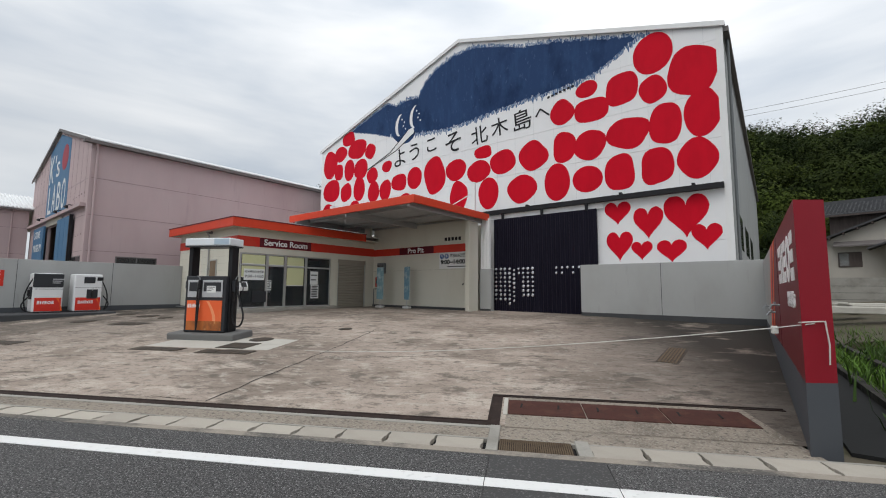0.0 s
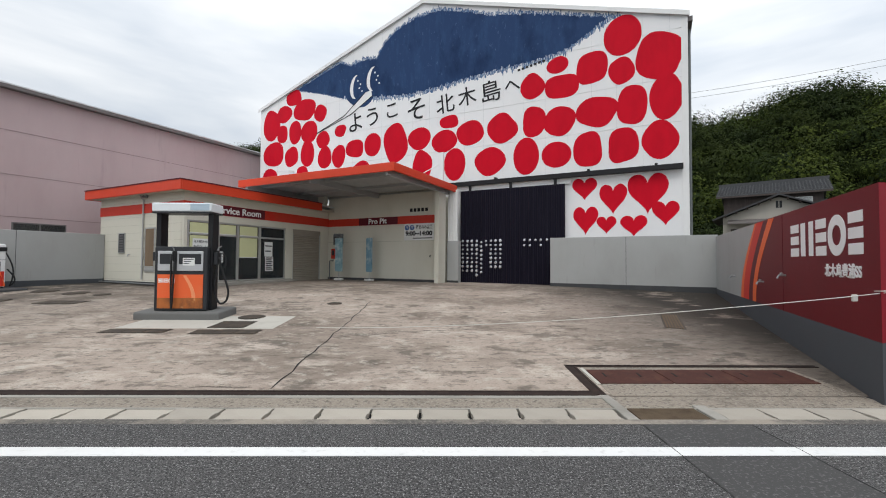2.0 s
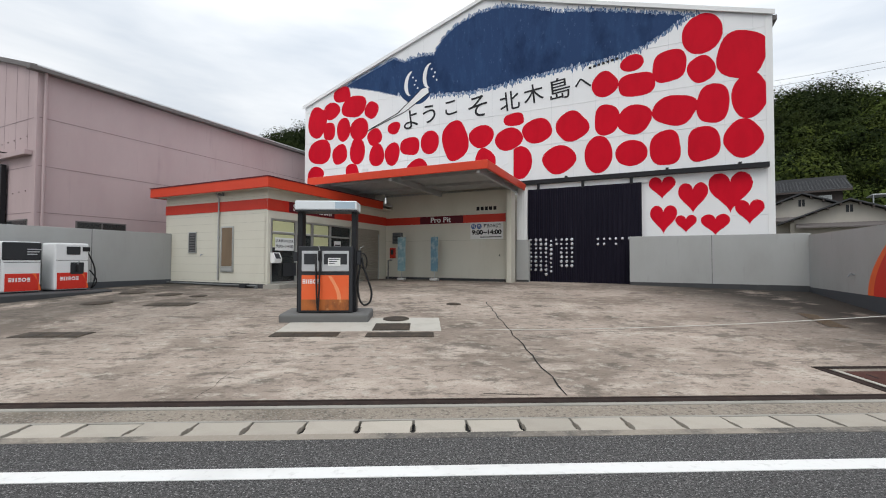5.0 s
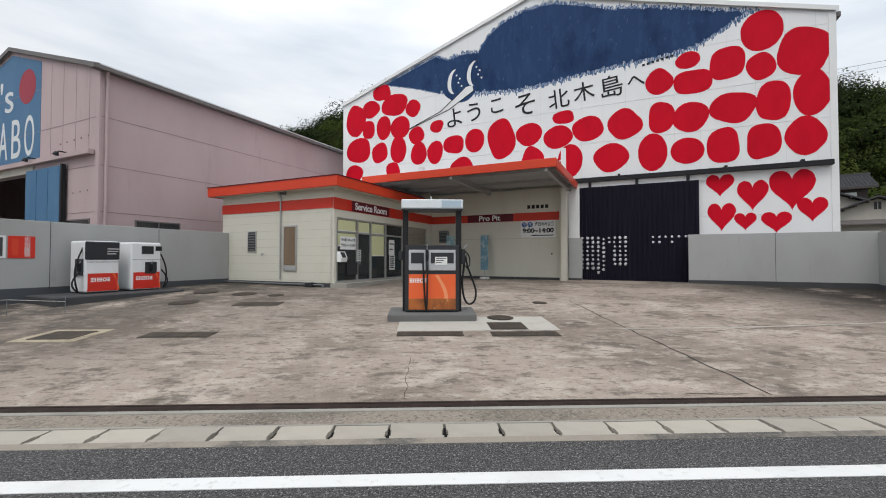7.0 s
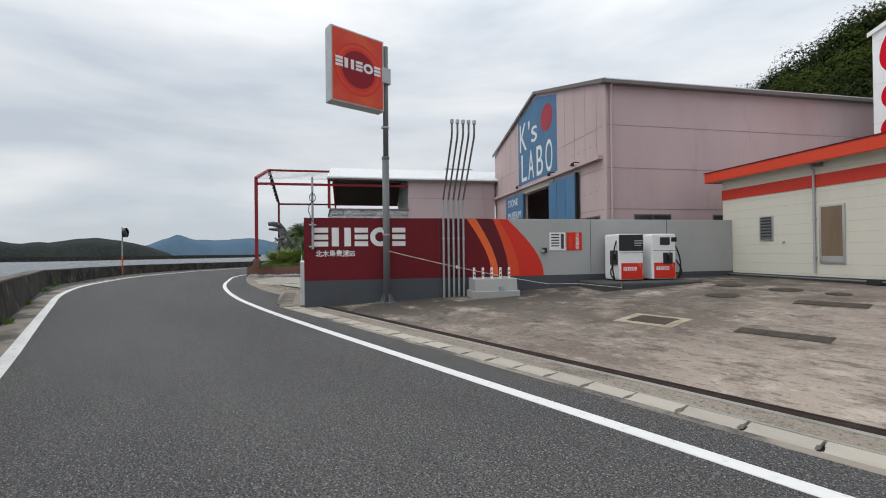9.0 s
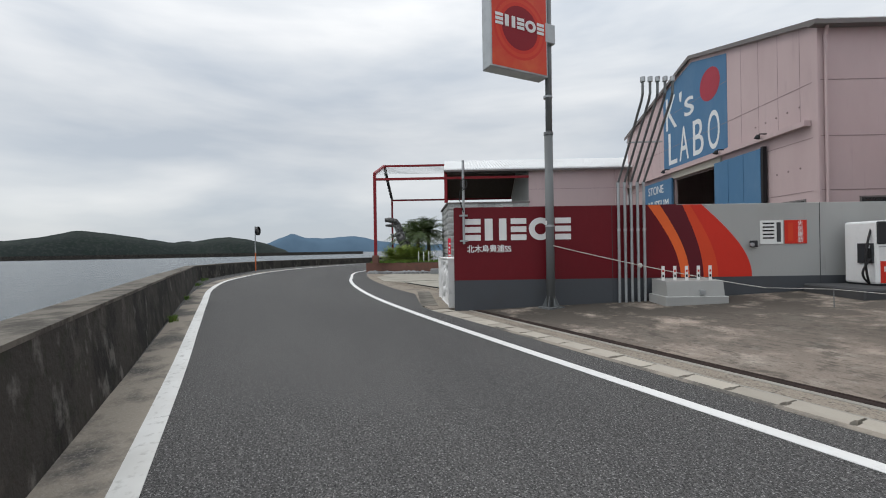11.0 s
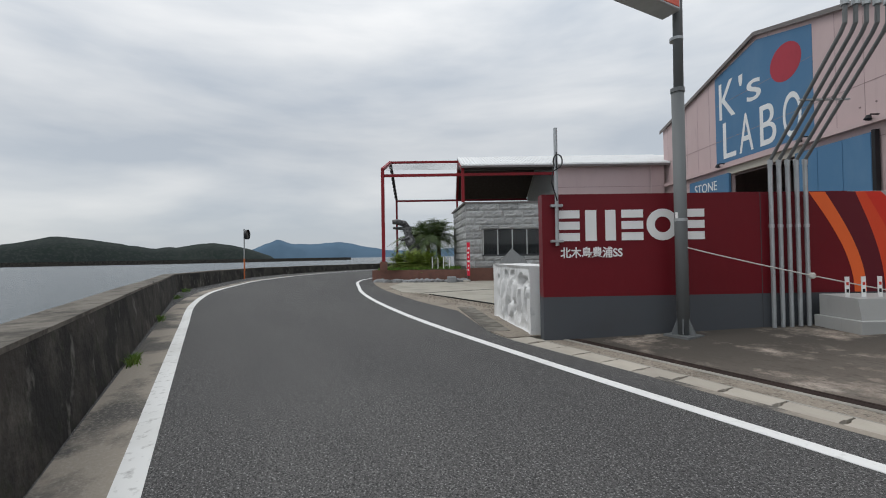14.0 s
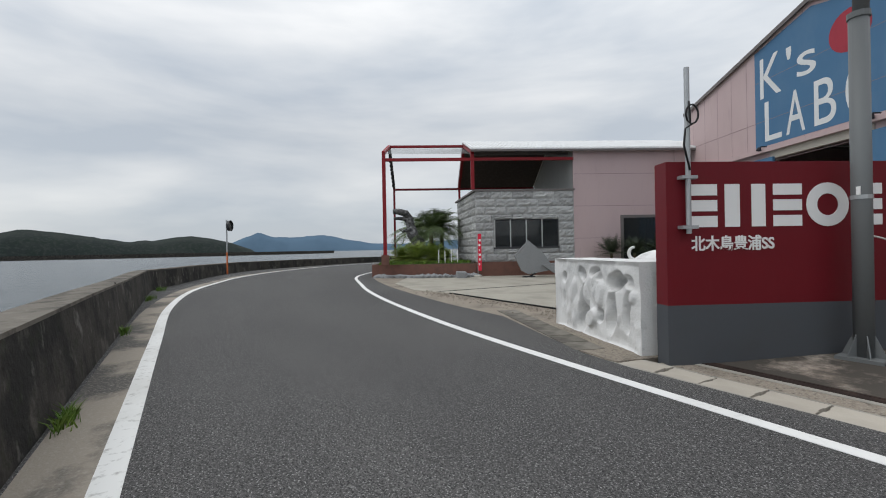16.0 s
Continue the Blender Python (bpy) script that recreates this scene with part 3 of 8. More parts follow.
solid("trim_drain_lip", box(-22.5, -0.245, 4.862, 4.937, -0.12, -0.022, 0.004), CONCRETE2, "worn concrete lip before the drain", "kerb", kind="structure")
solid("pavement", box(-22.6, 2.75, 4.5, 4.95, -0.12, -0.032), GRAVEL, "rough exposed aggregate strip above the gutter", "pavement", kind="structure")
flag("floor_apron", -0.18, 2.72, 4.94, 6.02, 0.004, GRAVEL, "rough pebbly concrete apron", "apron")["kind"] = "structure"
# near-black, so that the gaps between the covers come out dark
solid("gutter_bed", box(-24.2, 14, 4.02, 4.53, -0.14, -0.062), DARK, "near-black bed under the gutter covers", "gutter", kind="structure")
solid("trim_gutter_edge", box(-24.2, 14, 4.045, 4.085, -0.1, -0.012), CONCRETE2, "thin concrete lip in front of the gutter covers", "kerb", kind="structure")
solid("trim_gutter_edge", box(-24.2, 14, 4.492, 4.525, -0.1, -0.02), CONCRETE2, "thin concrete lip behind the gutter covers", "kerb", kind="structure")

# drain channel across the forecourt's front
drain = thing("drain_channel", "dark rusty steel drain channel in the concrete", "drain")
for y in (4.955, 5.07):
    part("edge_rail", box(-22.4, -0.36, y - 0.02, y + 0.02, -0.08, gz(0, y) + 0.010), DRAIN_DARK, drain)
part("bed", box(-22.4, -0.255, 4.97, 5.055, -0.16, -0.016), DRAIN_DARK, drain)
for x in (-0.368, -0.256):
    part("edge_rail", box(x - 0.016, x + 0.016, -0.03, 1.1, -0.08, 0.010), DRAIN_DARK, drain, m=on_lot(0, 4.97))
part("bed", box(-0.352, -0.272, 0, 1.1, -0.1, 0.005), DRAIN_DARK, drain, m=on_lot(0, 4.97))
for y in (6.045, 6.105):
    part("edge_rail", box(-0.38, 3.22, -0.014, 0.014, -0.08, 0.010), DRAIN_DARK, drain, m=on_lot(0, y))
part("bed", box(-0.37, 3.2, -0.02, 0.02, -0.1, 0.004), DARK, drain, m=on_lot(0, 6.075))
cover = thing("drain_cover", "rust-red steel plates over the drain", "drain cover")
flag("concrete_collar", -0.215, -0.165, 5.32, 5.97, 0.012, LIGHT_CONC, "pale concrete edge beside the drain plates", "collar")
for i in range(3):
    x = -0.155 + 0.93 * i
    pl = flag("plate", x, x + 0.915, 5.34, 5.88, 0.016, DRAIN, "", "", 0.004, cover)
    for k in (0.18, 0.68):
        part("slot", box(-0.075, 0.075, -0.012, 0.012, 0.012, 0.0185), DARK, pl, m=pose(-0.4575 + k * 0.915, 0.05, 0, 0, 0, 84))
grate = thing("gutter_grate", "rusty steel grating set between the gutter covers", "grate")
part("frame", box(-0.225, 0.495, 4.05, 4.505, -0.1, -0.034, 0.004), DRAIN_DARK, grate)
for i in range(34):
    x = -0.212 + i * 0.0205
    part("bar", box(x, x + 0.013, 4.075, 4.485, -0.06, -0.014), GRATE_BROWN, grate)
for y in (4.068, 4.485):
    part("edge_bar", box(-0.215, 0.485, y, y + 0.008, -0.06, -0.012), GRATE_BROWN, grate)
solid("concrete_collar", box(-0.34, -0.225, 4.05, 4.95, -0.1, -0.016, 0.006), CONCRETE2, "pale concrete collar beside the steel grating", "collar")
solid("concrete_collar", box(0.525, 0.66, 4.05, 4.6, -0.1, -0.016, 0.006), CONCRETE2, "pale concrete collar beside the steel grating", "collar")

# forecourt covers, joints and patches
flag("concrete_slab", -8.58, -5.45, 8.55, 10.2, 0.004, LIGHT_CONC, "pale newer concrete slab round the fuel pump", "slab")
for x0, x1, y0, y1 in ((-8.56, -7.35, 8.1, 8.46), (-6.84, -5.6, 8.04, 8.42), (-13.06, -11.86, 8.12, 8.56), (-12.95, -11.8, 11.45, 12.0)):
    cv = thing("tank_cover", "dark stained steel inspection cover in the concrete", "cover", on_lot((x0 + x1) / 2, (y0 + y1) / 2), "forecourt covers")
    w, d = (x1 - x0) / 2, (y1 - y0) / 2
    part("frame", box(-w, w, -d, d, -0.04, 0.008), IRON, cv)
    for k in range(3):
        a = -w + 0.03 + k * (2 * w - 0.04) / 3
        part("plate", box(a, a + (2 * w - 0.04) / 3 - 0.02, -d + 0.03, d - 0.03, 0, 0.014, 0.003), IRON, cv)
cv = thing("square_cover", "dark square steel cover beside the pump", "cover", on_lot(-6.42, 8.94), "forecourt covers")
part("frame", box(-0.36, 0.36, -0.34, 0.34, -0.04, 0.01), IRON, cv)
part("plate", box(-0.32, 0.32, -0.3, 0.3, 0, 0.016, 0.004), IRON, cv)
cv = thing("framed_cover", "dark steel hatch in a pale concrete frame", "cover", on_lot(-14.45, 8.33), "forecourt covers")
part("frame", box(-0.54, 0.54, -0.48, 0.48, -0.04, 0.008), SANDY, cv, "sandy concrete surround")
part("plate", box(-0.36, 0.36, -0.32, 0.32, 0, 0.016, 0.004), IRON, cv)
cv = thing("storm_grate", "rusted square drain grate near the side wall", "grate", on_lot(3.08, 9.5, 0, -25), "forecourt covers")
part("frame", box(-0.2, 0.2, -0.88, 0.88, -0.04, 0.008), IRON, cv)
for k in range(6):
    part("bar", box(-0.165 + k * 0.057, -0.13 + k * 0.057, -0.84, 0.84, 0, 0.014), GRATE_BROWN, cv)


def manhole(x, y, r):
    cv = thing("manhole_cover", "round dark iron manhole cover in concrete", "manhole", on_lot(x, y), "manhole covers")
    part("ring", tube([(0, 0, -0.04), (0, 0, 0.008)], r, 24), IRON, cv)
    part("lid", tube([(0, 0, 0), (0, 0, 0.016)], r - 0.045, 24), IRON, cv)


for x, y, r in ((-6.4, 9.78, 0.29), (-5.0, 11.72, 0.2), (-14.41, 11.95, 0.36), (-13.49, 13.5, 0.36), (-12.46, 13.2, 0.24), (-14.82, 13.9, 0.36)):
    manhole(x, y, r)


def joint(pts, w, label):
    """A cracked joint that runs over the slope."""
    bm = bmesh.new()
    rows = []
    for i, (x, y) in enumerate(pts):
        j = 0.02 * math.sin(i * 2.3) + 0.012 * math.sin(i * 5.1)
        d = Vector(pts[min(i + 1, len(pts) - 1)]) - Vector(pts[max(i - 1, 0)])
        nrm = Vector((-d.y, d.x)).normalized()
        ww = w * (0.7 + 0.5 * abs(math.sin(i * 1.7)))
        rows.append([bm.verts.new((*(Vector((x, y)) + nrm * (j + s * ww)), gz(x, y) + 0.005)) for s in (-0.5, 0.5)])
    for a, b in zip(rows, rows[1:]):
        bm.faces.new((a[0], a[1], b[1], b[0]))
    solid("forecourt_joint", bm, DARK, label, "joint", kind="structure")


joint([(-4.16 + 0.004 * k, 5.15 + 0.33 * k) for k in range(22)], 0.02, "dark open joint in the concrete")
joint([(-4.15 + 0.3 * k, 8.09 + 0.05 * k) for k in range(17)], 0.014, "thin crack in the concrete")
joint([(-4.4 - 0.35 * k, 5.2 + 0.02 * k * k / 6) for k in range(3)], 0.012, "thin crack in the concrete")
joint([(-4.3 - 0.4 * k, 6.78) for k in range(40)], 0.006, "thin crack in the concrete")
joint([(-8.7 - 0.4 * k, 8.06) for k in range(14)], 0.006, "thin crack in the concrete")
joint([(-8.27, 5.15 + 0.2 * k) for k in range(9)], 0.006, "thin crack in the concrete")
joint([(-15.0, 5.2 + 0.3 * k) for k in range(9)], 0.006, "thin crack in the concrete")

# seawall with a flat top and expansion joints
lefts = bent(EDGE_LEFT, 1.2)
bm, bt = bmesh.new(), bmesh.new()
rows, tops = [], []


def wall_h(x):
    return 0.94 if x > -23 else 0.94 - 0.0068 * (-23 - x)


for i, p in enumerate(lefts):
    d = (lefts[min(i + 1, len(lefts) - 1)] - lefts[max(i - 1, 0)]).normalized()
    nn = Vector((-d.y, d.x))
    nn = -nn if nn.dot(Vector((0.3, -1.0))) < 0 else nn
    h = wall_h(p.x) + 0.008 * math.sin(i * 0.9)
    q0, q1, q2, q3 = p, p + nn * 0.1, p + nn * 0.52, p + nn * 0.62
    rows.append([bm.verts.new((*q0, -0.05)), bm.verts.new((*q1, h)), bm.verts.new((*q2, h)), bm.verts.new((*q3, -2.3))])
    tops.append([bt.verts.new((*(p + nn * 0.09), h + 0.012)), bt.verts.new((*(p + nn * 0.53), h + 0.012)), bt.verts.new((*(p + nn * 0.53), h - 0.03)), bt.verts.new((*(p + nn * 0.092), h - 0.03))])
for rr, b_ in ((rows, bm), (tops, bt)):
    for a, b in zip(rr, rr[1:]):
        for k in range(4):
            b_.faces.new((a[k], a[(k + 1) % 4], b[(k + 1) % 4], b[k]))
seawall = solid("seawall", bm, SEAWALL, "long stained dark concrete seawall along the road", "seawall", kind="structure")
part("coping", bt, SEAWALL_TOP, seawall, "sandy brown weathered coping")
for x in (-12.0, -17.5, -23.5, -30.0):
    part("wall_joint", prism([(-0.006, -0.05), (0.095, 0.93), (0.115, 0.93), (0.02, -0.05)], "x", -0.012, 0.012), DARK, seawall, m=pose(x, -1.5 + 0.029 * min(0, x + 18) * 0.9 - 0.02, 0, 0, 0, 180))

# ---- station walls ----
def edge(zz, v_top, v_bot):
    """Where a painted arc lies at the height zz (0 at its foot, 1 at its top)."""
    return v_bot - (v_bot - v_top) * (1 - math.cos(zz * math.pi / 2))


def arc_panel(z0, z1, a, b, out, n=14):
    """A painted stripe between two arcs (each top, foot), as a thin sheet standing out by out metres from y = 0 towards -y."""
    bm = bmesh.new()
    rows = []
    for i in range(n + 1):
        k = i / n
        z = z0 + (z1 - z0) * k
        rows.append([bm.verts.new((edge(k, *a), -out, z)), bm.verts.new((edge(k, *b), -out, z)), bm.verts.new((edge(k, *b), 0.001, z)), bm.verts.new((edge(k, *a), 0.001, z))])
    for r, q in zip(rows, rows[1:]):
        for k in range(4):
            bm.faces.new((r[k], r[(k + 1) % 4], q[(k + 1) % 4], q[k]))
    bm.faces.new(rows[0])
    bm.faces.new(rows[-1][::-1])
    return bm


def ring(cx, cz, rx, rz, k, a, b, n=28):
    """A flat oval ring standing between y = a and y = b; k is the hole's share."""
    bm = bmesh.new()
    rows = []
    for i in range(n):
        c, q = math.cos(2 * math.pi * i / n), math.sin(2 * math.pi * i / n)
        rows.append([bm.verts.new((cx + rx * f * c, y, cz + rz * f * q)) for f, y in ((1, a), (k, a), (k, b), (1, b))])
    for i in range(n):
        r, q = rows[i], rows[(i + 1) % n]
        for f in range(4):
            bm.faces.new((r[f], r[(f + 1) % 4], q[(f + 1) % 4], q[f]))
    return bm


def brand_blocks(parent, x, z, w, h, material, m, out=0.006):
    """Plain white bars and a ring in a row where the trade name stands."""
    def bar(a, b, z0, z1):
        part("emblem_shape", prism([(a, z0), (b, z0), (b, z1), (a, z1)], "y", -out, 0.001), material, parent, m=m)

    for p, q in ((0.0, 0.152), (0.435, 0.582), (0.85, 1.0)):
        for k in (0.0, 0.37, 0.74):
            bar(x + w * p, x + w * q, z + h * k, z + h * (k + 0.26))
    for p, q in ((0.19, 0.265), (0.325, 0.395)):
        bar(x + w * p, x + w * q, z, z + h)
    part("emblem_shape", ring(x + w * 0.715, z + h / 2, w * 0.11, h * 0.52, 0.5, -out, 0.001), material, parent, m=m)


# left wall: local x runs from the road to the shop, its painted face looks along -y
WL = st(-22.0, -6.44, 0, 90.78)
LEN_L = 14.6
wall_l = solid("wall_west", box(0, LEN_L, 0, 0.24, -0.4, 2.52, 0.008), GREY_WALL, "grey rendered boundary wall with a dark red painted end", "wall", WL, kind="structure")
part("base_band", box(0.0, LEN_L, -0.004, 0.001, -0.4, 0.72), BAND_GREY, wall_l, "slate grey painted base")
part("red_panel", arc_panel(0.72, 2.515, (0.0, 0.0), (5.9, 6.9), 0.004), MAROON, wall_l, "dark red paint")
part("red_cap", box(-0.004, 5.5, -0.0035, 0.243, 2.515, 2.526), MAROON, wall_l, "dark red wall top")
part("red_end", box(-0.005, 0.0, -0.0035, 0.243, 0.72, 2.515), MAROON, wall_l, "dark red wall end")
part("base_end", box(-0.005, 0.0, -0.0035, 0.243, -0.4, 0.72), BAND_GREY, wall_l)
part("stripe", arc_panel(0.72, 2.515, (4.79, 5.58), (5.09, 5.8), 0.007), SW_ORANGE, wall_l, "orange painted arc")
part("stripe", arc_panel(0.72, 2.515, (5.09, 5.8), (5.64, 6.14), 0.0065), SW_DARK, wall_l, "dark maroon painted arc")
part("stripe", arc_panel(0.72, 2.515, (5.64, 6.14), (5.82, 6.5), 0.0075), SW_MID, wall_l, "orange-red painted arc")
part("stripe", arc_panel(0.72, 2.515, (5.8, 6.48), (6.11, 7.33), 0.007), SW_RED, wall_l, "red painted arc")
brand_blocks(wall_l, 0.26, 1.70, 2.63, 0.54, WHITE, pose(0, -0.004, 0))
text_part("北木島豊浦SS", 0.2, WHITE, wall_l, pose(0.86, -0.008, 1.48), "white lettering", width=1.1, bold=0.004)
for x in (3.9, 9.0, 11.9):
    part("wall_joint", box(x, x + 0.012, -0.0065, 0, 0.0, 2.52), DARK_BAND, wall_l)

# back wall between the yard gate and the side wall
WB = st(-5.77, 15.85)
wall_b = solid("wall_north", box(0, 5.6, 0, 0.16, 0, 2.46, 0.008), GREY_WALL, "grey painted concrete boundary wall", "wall", WB, kind="structure")
part("base_band", box(0, 5.6, -0.006, 0.0, 0.3, 0.68), DARK_BAND, wall_b, "dark grey base")
part("wall_joint", box(2.75, 2.765, -0.004, 0, 0.68, 2.46), DARK_BAND, wall_b)

# right wall: local x runs from the shop end to the road, its painted face looks along -y
WR = pose(7.2, 14.12, 0, 0, 0, 64.43 + 180)
LEN_R = 10.5
wall_r = solid("wall_east", prism([(0, 0), (LEN_R, 0), (LEN_R - 0.17, 0.24), (0, 0.24)], "z", -0.4, 2.40), GREY_WALL, "grey boundary wall with red painted road end", "wall", WR, kind="structure")
# seen from the forecourt the wall's face lies on its far local side, so the paint goes on y = 0
part("base_band", box(-0.02, LEN_R, -0.004, 0.001, -0.4, 0.64), BAND_GREY, wall_r, "slate grey painted base")
part("red_panel", arc_panel(0.64, 2.395, (5.2, 3.72), (LEN_R, LEN_R), 0.004), MAROON, wall_r, "dark red paint")
part("stripe", arc_panel(0.64, 2.395, (5.15, 3.68), (5.5, 4.0), 0.0065), SW_ORANGE, wall_r, "orange-red painted arc")
part("stripe", arc_panel(0.64, 2.395, (5.3, 3.95), (5.85, 4.5), 0.007), SW_RED, wall_r, "red painted arc")
part("stripe", arc_panel(0.64, 2.395, (5.85, 4.5), (6.2, 4.85), 0.0065), SW_DARK, wall_r, "dark maroon painted arc")
part("stripe", arc_panel(0.64, 2.395, (6.2, 4.85), (6.6, 5.15), 0.0075), SW_ORANGE, wall_r, "orange painted arc")
part("red_cap", prism([(5.3, -0.0035), (LEN_R, -0.0035), (LEN_R - 0.17, 0.243), (5.3, 0.243)], "z", 2.395, 2.406), MAROON, wall_r)
part("red_end", prism([(LEN_R, -0.0035), (LEN_R + 0.006, -0.0035), (LEN_R - 0.164, 0.243), (LEN_R - 0.17, 0.243)], "z", 0.64, 2.406), CRIMSON, wall_r, "crimson painted wall end")
part("base_end", prism([(LEN_R, -0.0035), (LEN_R + 0.006, -0.0035), (LEN_R - 0.164, 0.243), (LEN_R - 0.17, 0.243)], "z", -0.4, 0.64), BAND_GREY, wall_r)
brand_blocks(wall_r, 7.58, 1.62, 2.56, 0.53, WHITE, pose(0, -0.004, 0))
text_part("北木島豊浦SS", 0.19, WHITE, wall_r, pose(9.55, -0.008, 1.40), "white lettering", width=1.08, bold=0.004)
part("wall_joint", box(7.1, 7.108, -0.0085, 0, 0.64, 2.39), SW_DARK, wall_r)


# ---- mural warehouse ----
def gable_top(u):
    return 14.3 - abs(u + 12.1) * 3.6 / 11.34


def in_gable(z, margin=0.0):
    """Half-width of the gable at height z."""
    return 11.34 if z <= 10.7 else max(0.0, (14.3 - z) * 11.34 / 3.6)


hall = thing("mural_warehouse", "tall white gabled warehouse painted with red stones and hearts", "warehouse", STATION)
hall_body = part("wall", prism([(-23.40, 0), (-0.98, 0), (-0.98, 10.66), (-12.1, 14.24), (-23.40, 10.66)], "y", 16.72, 52), MURAL_WHITE, hall, "white sheet cladding")
SEAMS = [0.4, 1.45, 3.22, 5.0, 6.72, 8.37, 10.2, 12.0, 13.3, 14.3]
for z0, z1 in zip(SEAMS, SEAMS[1:]):
    z0, z1 = z0 + 0.006, z1 - 0.006
    w0, w1 = in_gable(z0), in_gable(z1)
    r0, r1 = min(-12.1 + w0, -0.94), min(-12.1 + w1, -0.94)
    pts = [(-12.1 - w0, z0), (r0, z0)]
    if z0 < 10.7 < z1:
        pts += [(-0.94, 10.7)]
    pts += [(r1, z1), (-12.1 - w1, z1)] if w1 > 0.05 else [(-12.1, z1)]
    if z0 < 10.7 < z1:
        pts += [(-23.44, 10.7)]
    part("cladding_panel", prism(pts, "y", 16.68, 16.72), MURAL_WHITE, hall_body)
# almost flush grey strips; each rib's shadow line is put into their colour
for k in range(24):
    u = -22.9 + k * 0.93
    part("panel_rib", box(u, u + 0.008, 16.6772, 16.681, 5.1 if u > -10.2 else 0.5, gable_top(u) - 0.1), plain("rib_shadow_grey", (0.62, 0.63, 0.64)) if k == 0 else bpy.data.materials["rib_shadow_grey"], hall_body)
for s in (-1, 1):
    reach = 11.24 if s > 0 else 11.46
    pts = [(-12.1, 14.31), (-12.1 + s * reach, 14.31 - reach * 3.6 / 11.34), (-12.1 + s * reach, 14.24 - reach * 3.6 / 11.34), (-12.1, 14.24)]
    part("roof", prism(pts, "y", 16.6, 52.2), ROOF_METAL, hall, "pale metal roof")
    pts = [(-12.1, 14.30), (-12.1 + s * reach, 14.30 - reach * 3.6 / 11.34), (-12.1 + s * reach, 14.12 - reach * 3.6 / 11.34), (-12.1, 14.12)]
    part("verge_trim", prism(pts, "y", 16.57, 16.60), WHITE, hall, "white verge trim")
part("gutter", box(-0.92, -0.76, 16.75, 52, 10.42, 10.6), ROOF_EDGE, hall, "dark brown eaves gutter")
part("corner_trim", box(-1.14, -0.925, 16.655, 16.70, 0.4, 10.6), WHITE, hall)
part("side_cladding", box(-0.98, -0.945, 16.73, 52, 0.4, 10.5), GREY_WALL, hall, "grey stained side cladding")
for k in range(3):
    part("side_pane", box(-0.945, -0.935, 19 + k * 5.5, 22.5 + k * 5.5, 3.2, 4.6), GLASS_M, hall)
part("downpipe", tube([(-0.84, 17.4, 0.4), (-0.84, 17.4, 10.45)], 0.05), POLE_GREY, hall)

# sliding yard gate of ribbed sheet with rail
gate = thing("sliding_gate", "navy-black ribbed steel sliding door hung from a rail", "gate", STATION)
leaf = part("leaf", box(-9.98, -5.32, 16.5, 16.56, 0.55, 4.70), NAVY_GATE, gate)
for k in range(24):
    u = -9.95 + k * 0.195
    part("rib", prism([(u, 16.5), (u + 0.03, 16.465), (u + 0.09, 16.465), (u + 0.12, 16.5)], "z", 0.56, 4.69), NAVY_GATE, leaf)
part("rail", box(-10.6, -1.12, 16.42, 16.6, 4.93, 5.12, 0.008), BLACK, gate, "black steel track")
for u in (-9.5, -7.6, -5.7):
    hg = part("hanger", box(u - 0.06, u + 0.06, 16.46, 16.5, 4.66, 4.95), BLACK, gate)
    part("roller", tube([(u, 16.43, 4.9), (u, 16.47, 4.9)], 0.07, 12), BLACK, hg)
for u in (-8.3, -4.4, -2.0):
    part("rail_bracket", box(u - 0.05, u + 0.05, 16.44, 16.66, 5.1, 5.2), BLACK, gate)
part("lintel", box(-10.2, -5.1, 16.585, 16.64, 4.70, 4.93), WHITE, gate, "white lintel strip")
# hand-print-like white marks hung in strings on the gate
SHELL = plain("silvery_shell", (0.62, 0.63, 0.65), 0.25, 0.75)
for k, (u, z_hi, cnt) in enumerate(((-9.85, 2.42, 8), (-9.62, 2.42, 8), (-9.4, 2.42, 8), (-9.17, 2.42, 9), (-8.95, 2.36, 8), (-8.72, 2.42, 2), (-8.5, 2.42, 7), (-8.28, 2.42, 7), (-8.06, 2.42, 7))):
    gar = thing("shell_string", "string of small white discs hung on the dark gate", "garland", STATION, "shell strings")
    part("cord", tube([(u, 16.458, z_hi + 0.1), (u, 16.458, z_hi - 0.2 * cnt)], 0.004, 5), BLACK, gar)
    for j in range(cnt):
        du = 0.012 * math.sin(3.1 * j + 2.3 * k)
        r = 0.062 + 0.008 * math.sin(j * 5.3 + k)
        part("disc", tube([(u + du, 16.462, z_hi - 0.19 * j), (u + du, 16.445, z_hi - 0.19 * j)], r, 9, r_end=r * 0.7), SHELL, gar)
for k, (u, cnt) in enumerate(((-7.0, 2), (-6.76, 2), (-6.53, 1), (-6.3, 2), (-6.05, 1), (-5.8, 1))):
    gar = thing("shell_string", "short string of small white discs hung on the dark gate", "garland", STATION, "shell strings")
    for j in range(cnt):
        part("disc", tube([(u, 16.462, 2.42 - 0.22 * j), (u, 16.445, 2.42 - 0.22 * j)], 0.055, 9, r_end=0.035), SHELL, gar)


